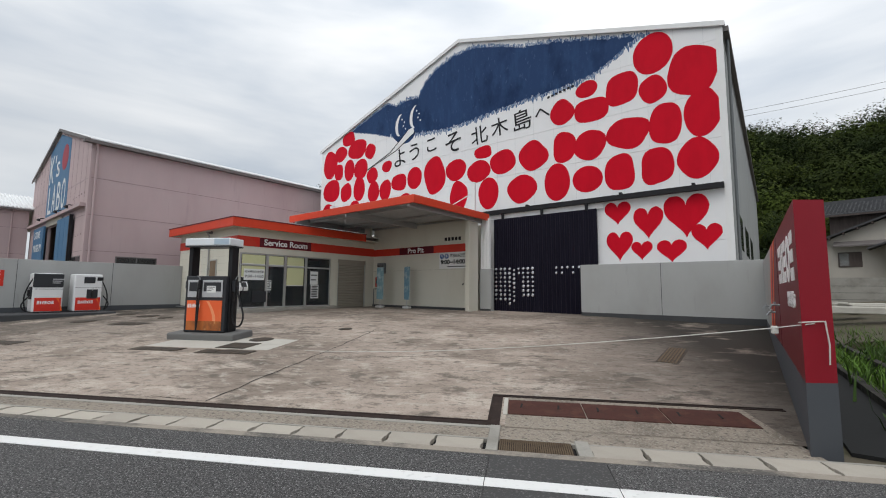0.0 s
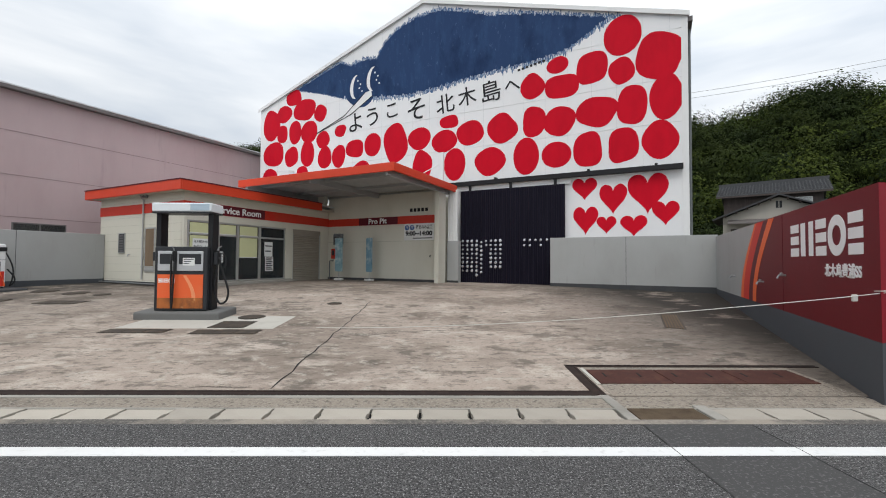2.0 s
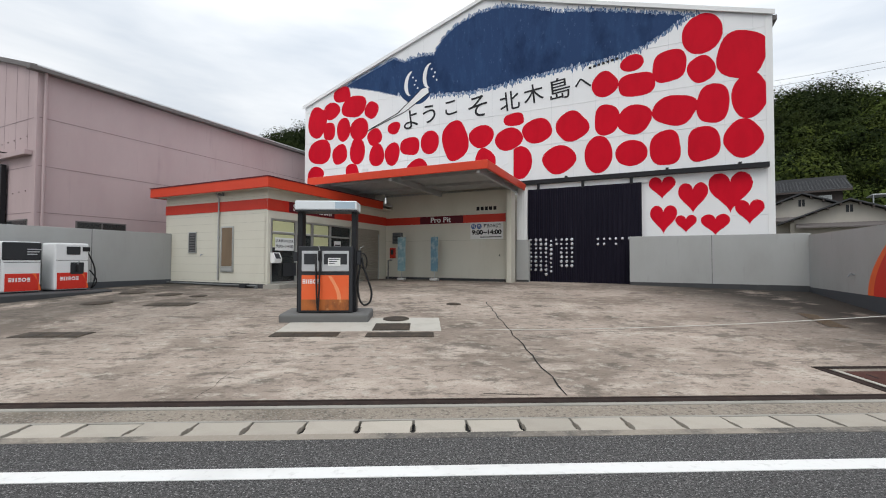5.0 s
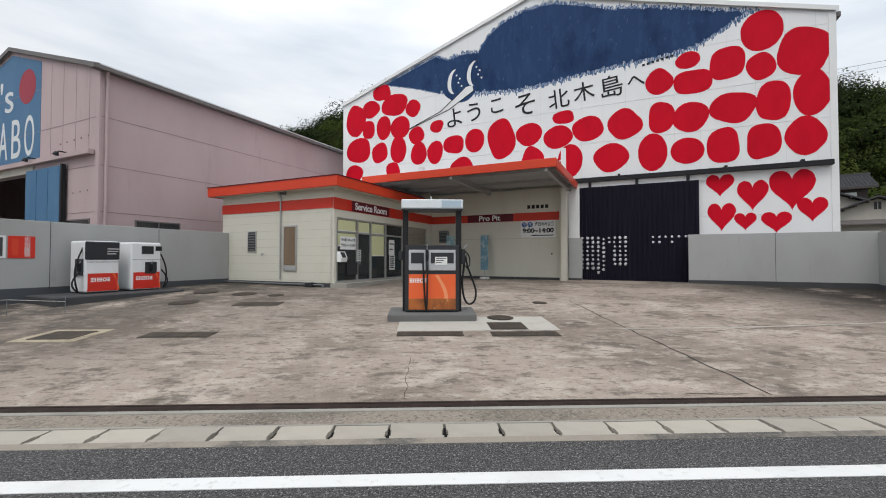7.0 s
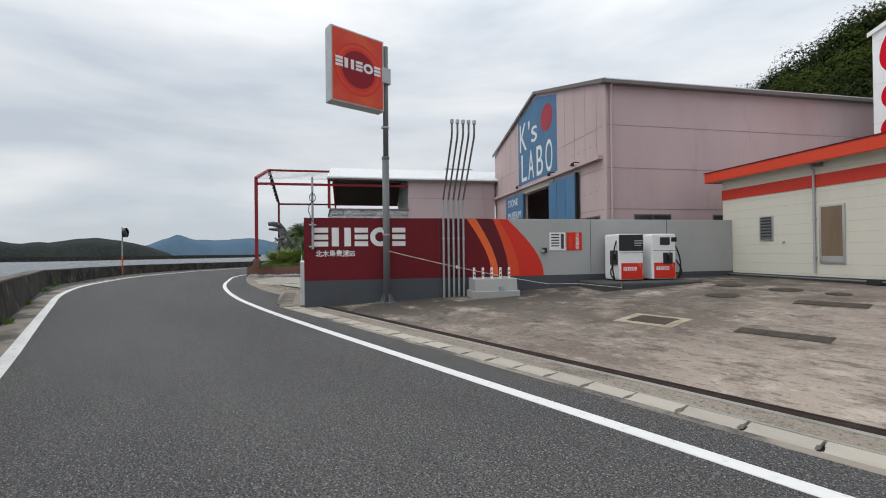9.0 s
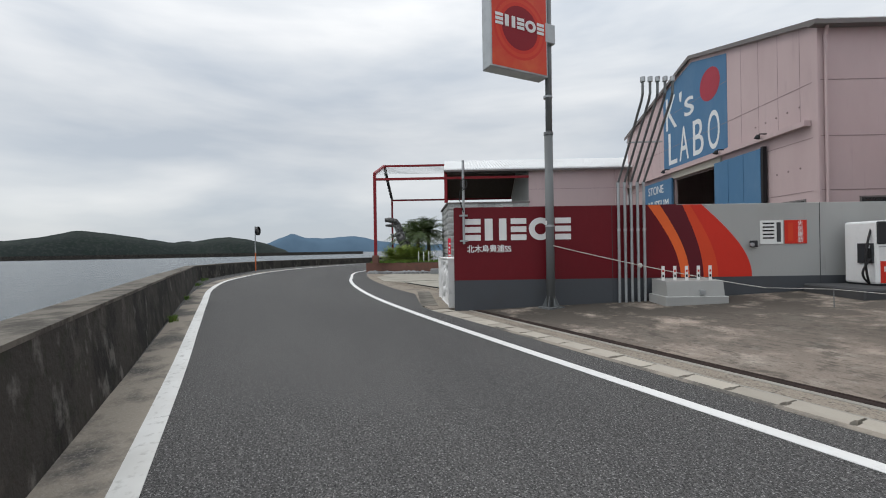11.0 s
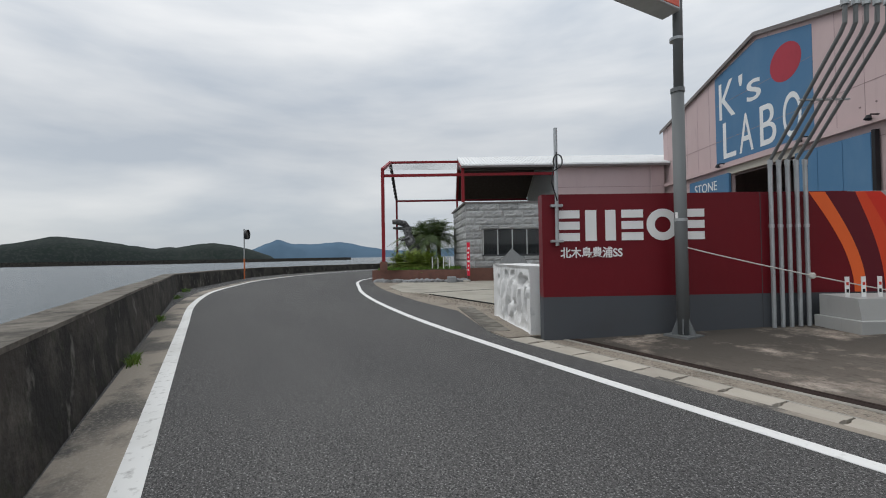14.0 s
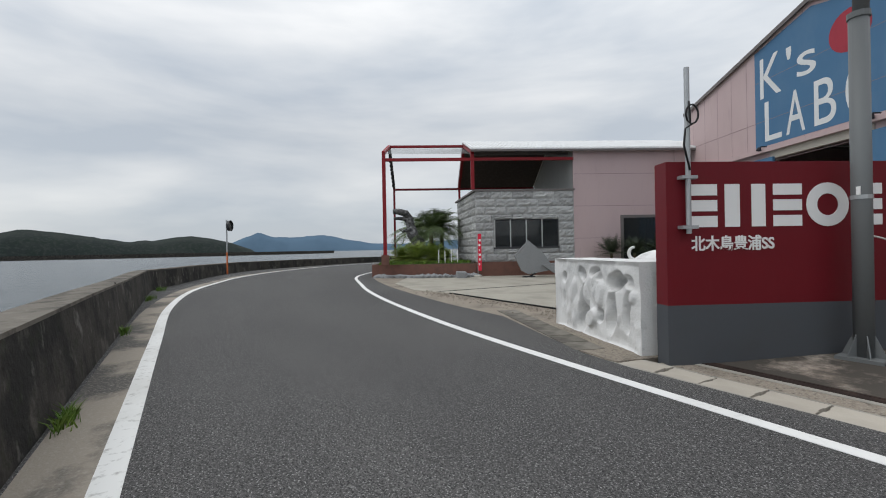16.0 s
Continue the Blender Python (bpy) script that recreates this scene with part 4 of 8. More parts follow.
def blob(cu, cz, ru, rz, seed, y=16.672):
    """An uneven painted stone."""
    rnd = random.Random(seed)
    f = [rnd.uniform(-0.05, 0.05) for _ in range(4)]
    p = [rnd.uniform(0, 6.28) for _ in range(4)]
    pts = []
    for i in range(36):
        t = i * math.pi / 18
        c, s = math.cos(t), math.sin(t)
        w = 1 + sum(f[k] * math.sin((k + 2) * t + p[k]) for k in range(3)) + rnd.uniform(-0.008, 0.008)
        pts.append((cu + ru * math.copysign(abs(c) ** 0.97, c) * w, cz + rz * math.copysign(abs(s) ** 0.97, s) * w))
    return prism(pts, "y", y, 16.682)


def heart(cu, cz, ru, rz, seed):
    rnd = random.Random(seed)
    pts = []
    for i in range(40):
        t = i * math.pi / 20
        x = math.sin(t) ** 3
        z = (13 * math.cos(t) - 5 * math.cos(2 * t) - 2 * math.cos(3 * t) - math.cos(4 * t)) / 14.5
        pts.append((cu + ru * x * rnd.uniform(0.98, 1.02), cz + rz * (z + 0.12) * rnd.uniform(0.98, 1.02)))
    return prism(pts, "y", 16.672, 16.682)


STONES_WEST = [(-20.71, 10.91, 0.61, 0.45), (-22.51, 9.55, 0.69, 0.93), (-21.44, 10.08, 0.59, 0.49), (-19.87, 10.10, 0.82, 0.64), (-18.68, 9.73, 0.46, 0.47), (-21.61, 8.92, 0.44, 0.53), (-20.58, 8.89, 0.46, 0.71), (-19.50, 8.78, 0.62, 0.63), (-22.30, 7.79, 0.85, 0.73), (-20.84, 7.50, 0.53, 0.58), (-19.61, 7.56, 0.51, 0.76), (-18.46, 8.21, 0.49, 0.46), (-17.23, 8.54, 0.40, 0.33), (-18.32, 7.20, 0.49, 0.62), (-17.33, 7.16, 0.47, 0.61)]
STONES_MID = [(-16.24, 7.45, 0.58, 0.50), (-15.08, 7.52, 0.55, 0.58), (-13.67, 7.43, 0.70, 1.01), (-12.29, 7.48, 0.63, 0.55), (-10.67, 8.07, 0.49, 0.32), (-10.93, 7.18, 0.67, 0.53), (-9.60, 7.40, 0.68, 0.57), (-8.07, 7.40, 0.68, 0.67), (-12.12, 6.12, 0.54, 0.76), (-10.38, 6.03, 0.55, 0.76), (-8.63, 5.99, 0.72, 0.63), (-22.59, 6.47, 0.63, 0.47), (-19.96, 6.44, 0.45, 0.45), (-15.80, 6.21, 0.63, 0.53)]
STONES_EAST = [(-6.71, 9.02, 0.51, 0.56), (-5.64, 9.73, 0.45, 0.35), (-5.47, 8.80, 0.72, 0.52), (-4.28, 9.34, 0.62, 0.68), (-3.14, 10.39, 0.68, 0.80), (-3.18, 9.00, 0.46, 0.55), (-1.88, 9.32, 0.80, 0.94), (-6.64, 7.49, 0.51, 0.67), (-5.57, 7.36, 0.64, 0.63), (-4.11, 7.53, 0.77, 0.63), (-2.81, 7.59, 0.54, 0.81), (-1.65, 7.72, 0.57, 0.85), (-6.98, 6.04, 0.56, 0.80), (-5.70, 5.97, 0.59, 0.56), (-4.45, 6.04, 0.57, 0.73), (-3.14, 6.06, 0.57, 0.70), (-1.86, 6.12, 0.63, 0.70)]
HEARTS = [(-4.58, 4.46, 0.48, 0.45), (-3.51, 4.00, 0.51, 0.60), (-2.29, 4.14, 0.71, 0.77), (-4.54, 3.19, 0.48, 0.57), (-3.76, 2.98, 0.37, 0.35), (-2.78, 2.92, 0.48, 0.41), (-1.70, 3.36, 0.46, 0.46)]
for i, s in enumerate(STONES_WEST + STONES_MID + STONES_EAST):
    part("painted_stone", blob(*s, 40 + i, 16.672 - 0.0004 * (i % 6)), MURAL_RED, hall_body, "red painted stone shape" if i == 0 else "")
for i, s in enumerate(HEARTS):
    part("painted_heart", heart(*s, 90 + i), MURAL_RED, hall_body, "red painted heart" if i == 0 else "")


# the blue hillside: a painted band between an upper and a lower line, with brushed edges
BLUE_TOP = [(-20.7, 11.42), (-18.82, 11.98), (-17.3, 12.42), (-16.6, 12.10), (-15.7, 12.25), (-14.89, 12.15), (-14.33, 12.9), (-13.6, 13.35), (-12.56, 13.68), (-11.31, 13.72), (-10.16, 13.40), (-8.64, 12.80), (-6.87, 12.40), (-4.63, 11.70), (-3.19, 11.28)]
BLUE_LOW = [(-20.7, 11.36), (-18.42, 10.72), (-17.09, 10.25), (-14.8, 9.83), (-12.87, 9.62), (-11.09, 9.72), (-9.44, 9.86), (-7.9, 9.96), (-6.94, 9.96), (-6.02, 10.05), (-5.25, 10.17), (-4.72, 10.46), (-4.1, 10.82), (-3.49, 11.15), (-3.19, 11.27)]


def brushed(lo_shift, hi_shift, rough, y, seed, fringe):
    rnd = random.Random(seed)
    n = 1100
    top, low = [], []
    for i in range(n + 1):
        u = -20.7 + 17.51 * i / n
        t, b = ramp_between(u, BLUE_TOP), ramp_between(u, BLUE_LOW)
        t = min(t + hi_shift, gable_top(u) - 0.2)
        if i % 3 == 0:
            j1, j2 = rnd.uniform(-1, 1) ** 3, rnd.uniform(-1, 1) ** 3
        wob = noise.noise((u * 6, seed, 0)) * rough + j1 * rough * fringe
        wob2 = noise.noise((u * 6, seed + 7, 0)) * rough + j2 * rough * fringe
        soft = 1.0 if u > -17 else 0.25
        low.append((u, b + lo_shift * soft + wob * soft))
        top.append((u, max(t + wob2 * 0.8 * soft, b + lo_shift * soft + wob * soft + 0.01)))
    bm = bmesh.new()
    vb = [bm.verts.new((u, y, z)) for u, z in low]
    vt = [bm.verts.new((u, y, z)) for u, z in top]
    for i in range(n):
        bm.faces.new((vb[i], vb[i + 1], vt[i + 1], vt[i]))
    return bm


part("painted_fringe", brushed(-0.02, -0.02, 0.16, 16.6765, 3, 0.9), MURAL_BRUSH, hall_body, "pale blue dry-brushed fringe")
part("painted_hill", brushed(0.16, -0.16, 0.10, 16.6745, 5, 0.7), MURAL_BLUE, hall_body, "dark blue painted hillside")
# sleeping face: head, two crescents, dots and a white snout line
part("painted_head", blob(-15.85, 10.85, 1.12, 1.22, 7, 16.6715), MURAL_BLUE, hall_body)


def crescent(cu, cz, r, lean):
    pts = []
    for i in range(15):
        t = math.radians(95 + i * 170 / 14)
        pts.append((cu + r * 0.62 * math.cos(t), cz + r * math.sin(t)))
    for i in range(15):
        t = math.radians(265 - i * 170 / 14)
        pts.append((cu + 0.12 * r + r * 0.55 * math.cos(t) * 0.75, cz + r * 0.96 * math.sin(t)))
    return prism([(cu + (x - cu) + lean * (z - cz), z) for x, z in pts], "y", 16.6685, 16.674)


for cu, cz in ((-16.2, 10.75), (-15.1, 10.98)):
    part("painted_crescent", crescent(cu, cz, 0.64, 0.08), WHITE, hall_body)
    for k in range(4):
        part("painted_dot", tube([(cu + 0.12 + 0.13 * (k % 2) + 0.05 * k, 16.669, cz + 0.3 - 0.2 * k), (cu + 0.12 + 0.13 * (k % 2) + 0.05 * k, 16.674, cz + 0.3 - 0.2 * k)], 0.05, 8), WHITE, hall_body)
part("painted_snout", prism([(-16.95, 9.25), (-15.55, 10.35), (-15.2, 10.38), (-15.15, 10.1), (-16.5, 9.35), (-18.9, 8.62)], "y", 16.668, 16.674), WHITE, hall_body)
for a, b in (((-18.9, 8.62), (-17.0, 9.3)), ((-17.0, 9.3), (-15.55, 10.37)), ((-18.9, 8.6), (-16.5, 9.33)), ((-16.5, 9.33), (-15.1, 10.1))):
    part("painted_stroke", tube([(a[0], 16.668, a[1]), (b[0], 16.668, b[1])], 0.02, 5), BLACK, hall_body)
for ch, u, z, s in (("よ", -16.2, 8.78, 1.15), ("う", -15.1, 8.92, 1.1), ("こ", -13.9, 9.08, 0.95), ("そ", -12.45, 8.88, 1.25), ("北", -10.88, 8.9, 1.0), ("木", -9.75, 9.05, 0.95), ("島", -8.6, 9.08, 1.05), ("へ", -7.6, 9.2, 0.75)):
    text_part(ch, s, BLACK, hall_body, pose(u, 16.668, z, 0, -6, 0), "black hand-painted character", "painted_character", bold=0.004)
for k in range(7):
    part("signature_mark", box(-7.35 + 0.18 * k, -7.24 + 0.18 * k, 16.669, 16.674, 9.80 + 0.03 * k, 9.90 + 0.03 * k), BLACK, hall_body)

# ---- service station building ----
shop = thing("service_building", "cream service building with orange roof edge and red band", "shop", STATION)
F = gs(-19.5, 8.1)
front = part("front_wall", box(-22.58, -17.05, 8.17, 8.32, 0.3, 3.95), CREAM, shop, "cream horizontal siding")
# no grooves are cut: their shade is laid on as thin darker strips
for k in range(11):
    z = 0.72 + k * 0.3
    if not 3.2 < z < 3.66:
        part("siding_groove", box(-22.58, -17.05, 8.1668, 8.171, z, z + 0.006), plain("groove_shade", (0.40, 0.39, 0.32)) if k == 0 else bpy.data.materials["groove_shade"], front)
part("base_course", box(-22.6, -17.02, 8.145, 8.2, 0.2, 0.66), DARK_BAND, shop, "dark concrete base")
part("red_band", box(-22.6, -17.0, 8.150, 8.172, 3.26, 3.62), RED_BAND, shop, "red painted band")
part("west_wall", box(-22.58, -22.43, 8.33, 16.6, 0.3, 3.95), CREAM, shop)
part("rear_wall", box(-22.42, -10.4, 16.45, 16.62, 0.3, 4.5), CREAM, shop)
# glazed shop front on the forecourt side
SH = -16.95
part("shop_fascia", box(SH - 0.12, SH, 8.17, 15.56, 2.95, 3.95), CREAM, shop)
part("red_band", box(SH - 0.02, SH + 0.022, 8.15, 15.55, 3.22, 3.62), RED_BAND, shop, "red painted band")
part("shop_sill", box(SH - 0.14, SH + 0.02, 8.2, 13.1, 0.3, 0.68), CONCRETE2, shop, "concrete sill")
part("corner_post", box(SH - 0.14, SH, 8.17, 8.30, 0.3, 2.95), CREAM, shop)
part("pier", box(SH - 0.14, SH, 12.78, 13.2, 0.3, 2.95), CREAM, shop)
part("pier", box(SH - 0.14, SH, 15.0, 15.56, 0.3, 2.95), CREAM, shop)
for v0, v1, door in ((8.32, 9.5, False), (9.5, 10.35, True), (10.35, 11.4, False), (11.4, 12.76, False)):
    win = part("shop_door" if door else "shop_window", box(SH - 0.09, SH - 0.02, v0, v0 + 0.07, 0.66, 2.95), ALU, shop, "aluminium framed glass door" if door else "aluminium framed shop window")
    part("stile", box(SH - 0.09, SH - 0.02, v1 - 0.05, v1, 0.66, 2.95), ALU, win)
    for z in (0.66, 2.42, 2.89):
        part("rail", box(SH - 0.09, SH - 0.02, v0 + 0.07, v1 - 0.05, z, z + 0.07), ALU, win)
    part("pane", box(SH - 0.06, SH - 0.05, v0 + 0.07, v1 - 0.05, 0.73, 2.42), GLASS_M, win).visible_shadow = False
    part("pane", box(SH - 0.06, SH - 0.05, v0 + 0.07, v1 - 0.05, 2.49, 2.89), GLASS_M, win).visible_shadow = False
    if door:
        part("door_handle", tube([(SH + 0.02, v0 + 0.12, 1.3), (SH + 0.02, v0 + 0.12, 1.8)], 0.016), STEEL, win, "steel pull bar")
BLIND = plain("yellow_green_blind", (0.62, 0.63, 0.36), 0.8)
for v0, v1, z0, z1 in ((8.42, 9.42, 2.5, 2.88), (9.58, 10.28, 2.5, 2.88), (10.45, 11.3, 2.5, 2.88), (10.45, 11.3, 1.62, 2.41), (8.42, 9.42, 1.95, 2.41)):
    bl = thing("roller_blind", "pale yellow-green roller blind behind the glass", "blind", STATION, "shop blinds")
    part("fabric", box(SH - 0.045, SH - 0.04, v0, v1, z0, z1), BLIND, bl)
    part("bottom_bar", box(SH - 0.046, SH - 0.036, v0, v1, z0 - 0.015, z0 + 0.01), WHITE, bl)


def paper(v, z, w, h, material, label, lines=0):
    ps = thing("notice_poster", label, "poster", st(SH - 0.012, v, z, 90), "window notices")
    part("sheet", box(-w / 2, w / 2, -0.004, 0.002, -h / 2, h / 2), material, ps)
    for k in range(lines):
        z0 = h / 2 - h * (k + 0.8) / (lines + 0.8)
        part("print_line", box(-w * 0.4, w * (0.4 - 0.12 * (k % 2)), -0.007, -0.003, z0 - h * 0.03, z0 + h * 0.05), BLACK, ps)
    return ps


PAPER = plain("white_paper", (0.76, 0.77, 0.75), 0.7)
PAPER_G = plain("green_print", (0.30, 0.45, 0.20), 0.7)
pp = paper(8.95, 2.06, 0.88, 0.46, PAPER, "white opening-hours notice with black print on the shop window")
text_part("月木曜日のみ営業", 0.11, BLACK, pp, pose(0, -0.005, 0.11), width=0.8)
text_part("9:00~14:00", 0.15, BLACK, pp, pose(0, -0.005, -0.08), width=0.8)
paper(9.2, 1.15, 0.62, 0.48, DARK_PLASTIC, "black notice board with pale print on the shop window", 0)
paper(9.62, 1.62, 0.2, 0.42, PAPER, "small white notice on the shop window", 5)
paper(11.85, 1.98, 0.42, 0.62, PAPER, "white and green poster on the shop window", 2)
paper(11.9, 1.35, 0.42, 0.62, PAPER, "white printed poster on the shop window", 7)
# dim room behind the glass
room = thing("shop_counter", "plain counter inside the dim service room", "counter", STATION)
part("top", box(-19.2, -17.9, 9.0, 12.2, 1.45, 1.5), plain("counter_grey", (0.30, 0.30, 0.28)), room)
part("body", box(-19.15, -17.95, 9.05, 12.15, 0.58, 1.45), plain("counter_front", (0.22, 0.21, 0.2)), room)
solid("shelf_unit", box(-18.2, -17.6, 12.3, 13.0, 0.57, 1.9, 0.02), plain("shelf_grey", (0.25, 0.26, 0.26)), "dim grey shelf unit inside the shop window", "shelf", STATION)
solid("floor_shop", box(-22.4, -17.1, 8.33, 16.4, 0.3, 0.57), CONCRETE2, "grey shop floor", "floor", STATION, kind="structure")
solid("ceiling_shop", box(-22.5, -17.0, 8.3, 16.5, 3.3, 3.4), CREAM, "plain shop ceiling", "ceiling", STATION, kind="structure")
solid("shop_step", prism([(SH, 8.0), (SH + 0.5, 8.25), (SH + 0.42, 13.1), (SH, 13.1)], "z", 0.2, gs(SH, 10.5) + 0.1), CONCRETE2, "low worn grey concrete step before the shop front", "step", STATION)
# roller shutter
shut = thing("roller_shutter", "closed beige slatted roller shutter beside the shop front", "shutter", STATION)
SHUT = Mat("shutter_beige", (0.33, 0.30, 0.25), 0.6).stain((0.24, 0.21, 0.17), 3, 0.45, 0.8, 0.5).m
part("housing", box(SH - 0.16, SH - 0.05, 13.2, 15.0, 2.72, 2.95), SHUT, shut)
for k in range(26):
    z = 0.57 + k * 0.083
    part("slat", prism([(SH - 0.08, z), (SH - 0.055, z + 0.02), (SH - 0.055, z + 0.06), (SH - 0.08, z + 0.081)], "y", 13.2, 15.0), SHUT, shut)
for v in (13.2, 14.94):
    part("guide", box(SH - 0.1, SH - 0.03, v, v + 0.06, 0.57, 2.75), ALU, shut)
# service room name board
nb = part("name_board", box(SH + 0.018, SH + 0.03, 9.1, 11.6, 3.23, 3.61), SW_DARK, shop, "dark red name board")
text_part("Service Room", 0.36, WHITE, shop, pose(SH + 0.034, 10.35, 3.42, 0, 0, 90), "white lettering", width=2.1, bold=0.008)
for v0, m_ in ((8.72, SW_RED), (11.62, SW_RED)):
    part("stripe", arc_panel(3.225, 3.615, (v0, v0 + 0.25), (v0 + 0.32, v0 + 0.55), 0.003), m_, shop, m=pose(SH + 0.024, 0, 0, 0, 0, 90))
# Pro Pit back wall
pit = part("pit_wall", box(-16.95, -10.62, 15.56, 15.7, 0.3, 4.79), CREAM, shop, "cream smooth wall")
part("upstand", box(-17.9, -16.95, 15.3, 15.42, 4.2, 4.8), CREAM, shop)
part("red_band", box(-16.95, -10.6, 15.535, 15.562, 3.22, 3.58), RED_BAND, shop, "red painted band")
part("name_board", box(-15.0, -12.75, 15.528, 15.537, 3.225, 3.575), SW_DARK, shop, "dark red name board")
text_part("Pro Pit", 0.34, WHITE, shop, pose(-13.9, 15.522, 3.39), "white lettering", width=1.05, bold=0.008)
part("base_course", box(-16.95, -10.6, 15.54, 15.565, 0.3, 0.68), DARK_BAND, shop, "dark base course")
# seam drawn as a strip in the painted groove shade
part("wall_seam", box(-16.95, -10.6, 15.555, 15.561, 2.42, 2.432), bpy.data.materials["groove_shade"], shop)
for k in range(5):
    part("company_mark", box(-12.1 + 0.2 * k, -11.96 + 0.2 * k, 15.552, 15.561, 3.76, 3.92), BLACK, shop)
hs = thing("opening_hours_sign", "white opening-hours sign with blue and black print", "sign", st(-11.62, 15.555, 2.84), "")
part("board", box(-0.78, 0.78, -0.012, 0, -0.38, 0.38, 0.004), PAPER, hs)
BLUE_INK = plain("blue_ink", (0.03, 0.10, 0.30))
for k, ch in enumerate("月木"):
    dc = part("print_disc", tube([(-0.62 + 0.27 * k, -0.012, 0.2), (-0.62 + 0.27 * k, -0.016, 0.2)], 0.12, 20), BLUE_INK, hs)
    text_part(ch, 0.17, WHITE, hs, pose(-0.62 + 0.27 * k, -0.018, 0.2))
text_part("曜日のみ営業", 0.18, BLACK, hs, pose(0.28, -0.014, 0.2), width=0.82, bold=0.004)
text_part("9:00~14:00", 0.27, BLACK, hs, pose(0, -0.014, -0.08), width=1.4, bold=0.012)
part("print_line", box(-0.3, 0.7, -0.016, -0.01, -0.31, -0.27), BLACK, hs)
# end pier and grey post by the gate
part("end_pier", box(-10.62, -10.36, 15.2, 15.75, 0.3, 4.6), CREAM, shop)
wst = thing("gate_post", "pale ribbed sheet and grey concrete post beside the gate", "post", STATION)
part("ribbed_sheet", box(-10.36, -9.9, 15.98, 16.1, 2.4, 4.7), WHITE, wst)
for k in range(6):
    part("rib", box(-10.34 + k * 0.075, -10.31 + k * 0.075, 15.955, 15.98, 2.42, 4.68), WHITE, wst)
part("concrete_post", box(-10.36, -9.8, 15.9, 16.16, 0.3, 2.42, 0.01), GREY_WALL, wst)
part("base_band", box(-10.36, -9.8, 15.894, 15.9, 0.3, 0.66), DARK_BAND, wst)
# roofs
rf = part("roof_fascia", box(-22.95, -16.5, 7.75, 7.83, 3.93, 4.28, 0.01), ORANGE, shop, "orange roof fascia")
part("roof_fascia", box(-16.58, -16.5, 7.83, 14.6, 3.93, 4.28, 0.01), ORANGE, shop, "orange roof fascia")
part("roof_fascia", box(-22.95, -22.87, 7.83, 16.6, 3.93, 4.28, 0.01), ORANGE, shop)
part("roof_soffit", box(-22.87, -16.58, 7.83, 16.5, 3.95, 4.02), CREAM, shop, "pale soffit")
part("roof_deck", box(-22.87, -16.58, 7.83, 16.5, 4.16, 4.22), ROOF_METAL, shop)
part("roof_edge_trim", box(-22.97, -16.48, 7.73, 7.84, 4.28, 4.31), SW_DARK, shop)
part("roof_edge_trim", box(-16.59, -16.48, 7.84, 14.6, 4.28, 4.31), SW_DARK, shop)
# canopy
can = thing("canopy", "flat steel canopy with orange fascia and ribbed grey underside", "canopy", STATION)
CAN_GREY = Mat("canopy_sheet", (0.42, 0.43, 0.43), 0.55, 0.2).stain((0.30, 0.30, 0.29), 2, 0.45, 0.8, 0.5).m
for b_ in ((-17.9, -9.98, 11.02, 11.10), (-10.06, -9.98, 11.10, 16.12), (-17.9, -17.82, 11.10, 15.0)):
    part("fascia", box(*b_, 4.60, 4.90, 0.012), ORANGE, can, "orange fascia")
part("roof_sheet", box(-17.82, -10.06, 11.1, 16.1, 4.80, 4.84), CAN_GREY, can)
for k in range(25):
    v = 11.14 + k * 0.2
    part("sheet_rib", prism([(v, 4.80), (v + 0.03, 4.75), (v + 0.09, 4.75), (v + 0.12, 4.80)], "x", -17.8, -10.08), CAN_GREY, can)
for u in (-17.5, -13.9, -10.35):
    part("beam", box(u - 0.06, u + 0.06, 11.12, 16.05, 4.50, 4.74), CAN_GREY, can, "grey steel beam")
for v in (11.9, 13.9, 15.6):
    part("purlin", box(-17.8, -10.1, v - 0.04, v + 0.04, 4.64, 4.745), CAN_GREY, can)
part("column", box(-10.52, -10.32, 15.0, 15.19, 0.4, 4.5), CREAM, can, "cream steel column")
vent = thing("vent_pipe", "white upright vent stub with a diagonal stay on the canopy", "pipe", st(-10.5, 15.6, 4.84))
part("stub", box(-0.1, 0.1, -0.06, 0.06, 0, 1.5), WHITE, vent)
part("stay", tube([(-0.1, 0, 1.0), (-1.5, -0.9, 0.02)], 0.02), WHITE, vent)
solid("roof_vent", tube([(0, 0, 0), (0, 0, 0.25), (0, 0, 0.32)], 0.1, 12, r_end=0.13), WHITE, "small white vent cap on the canopy roof", "vent", st(-15.4, 11.6, 4.84))
# items on the front wall
wv = thing("louvre_window", "small dark louvred window in the cream wall", "window", st(-20.9, 8.165, 2.15), kind="")
part("frame", box(-0.23, 0.23, -0.03, 0.0, -0.4, 0.4), ALU, wv)
part("dark_inset", box(-0.19, 0.19, -0.034, -0.03, -0.36, 0.36), DARK_PLASTIC, wv)
for k in range(7):
    part("louvre", box(-0.18, 0.18, -0.05, -0.034, -0.34 + k * 0.1, -0.29 + k * 0.1), plain("louvre_grey", (0.16, 0.16, 0.16)) if k == 0 else bpy.data.materials["louvre_grey"], wv)
bw = thing("boarded_window", "narrow brown boarded window in an aluminium frame", "window", st(-18.95, 8.165, 1.88))
part("frame", box(-0.33, 0.33, -0.035, 0.0, -0.83, 0.83), ALU, bw)
part("board", box(-0.27, 0.27, -0.04, -0.034, -0.62, 0.78), Mat("brown_board", (0.20, 0.145, 0.095), 0.7).stain((0.13, 0.09, 0.06), 4, 0.4, 0.8, 0.6, (2, 2, 0.2)).m, bw)
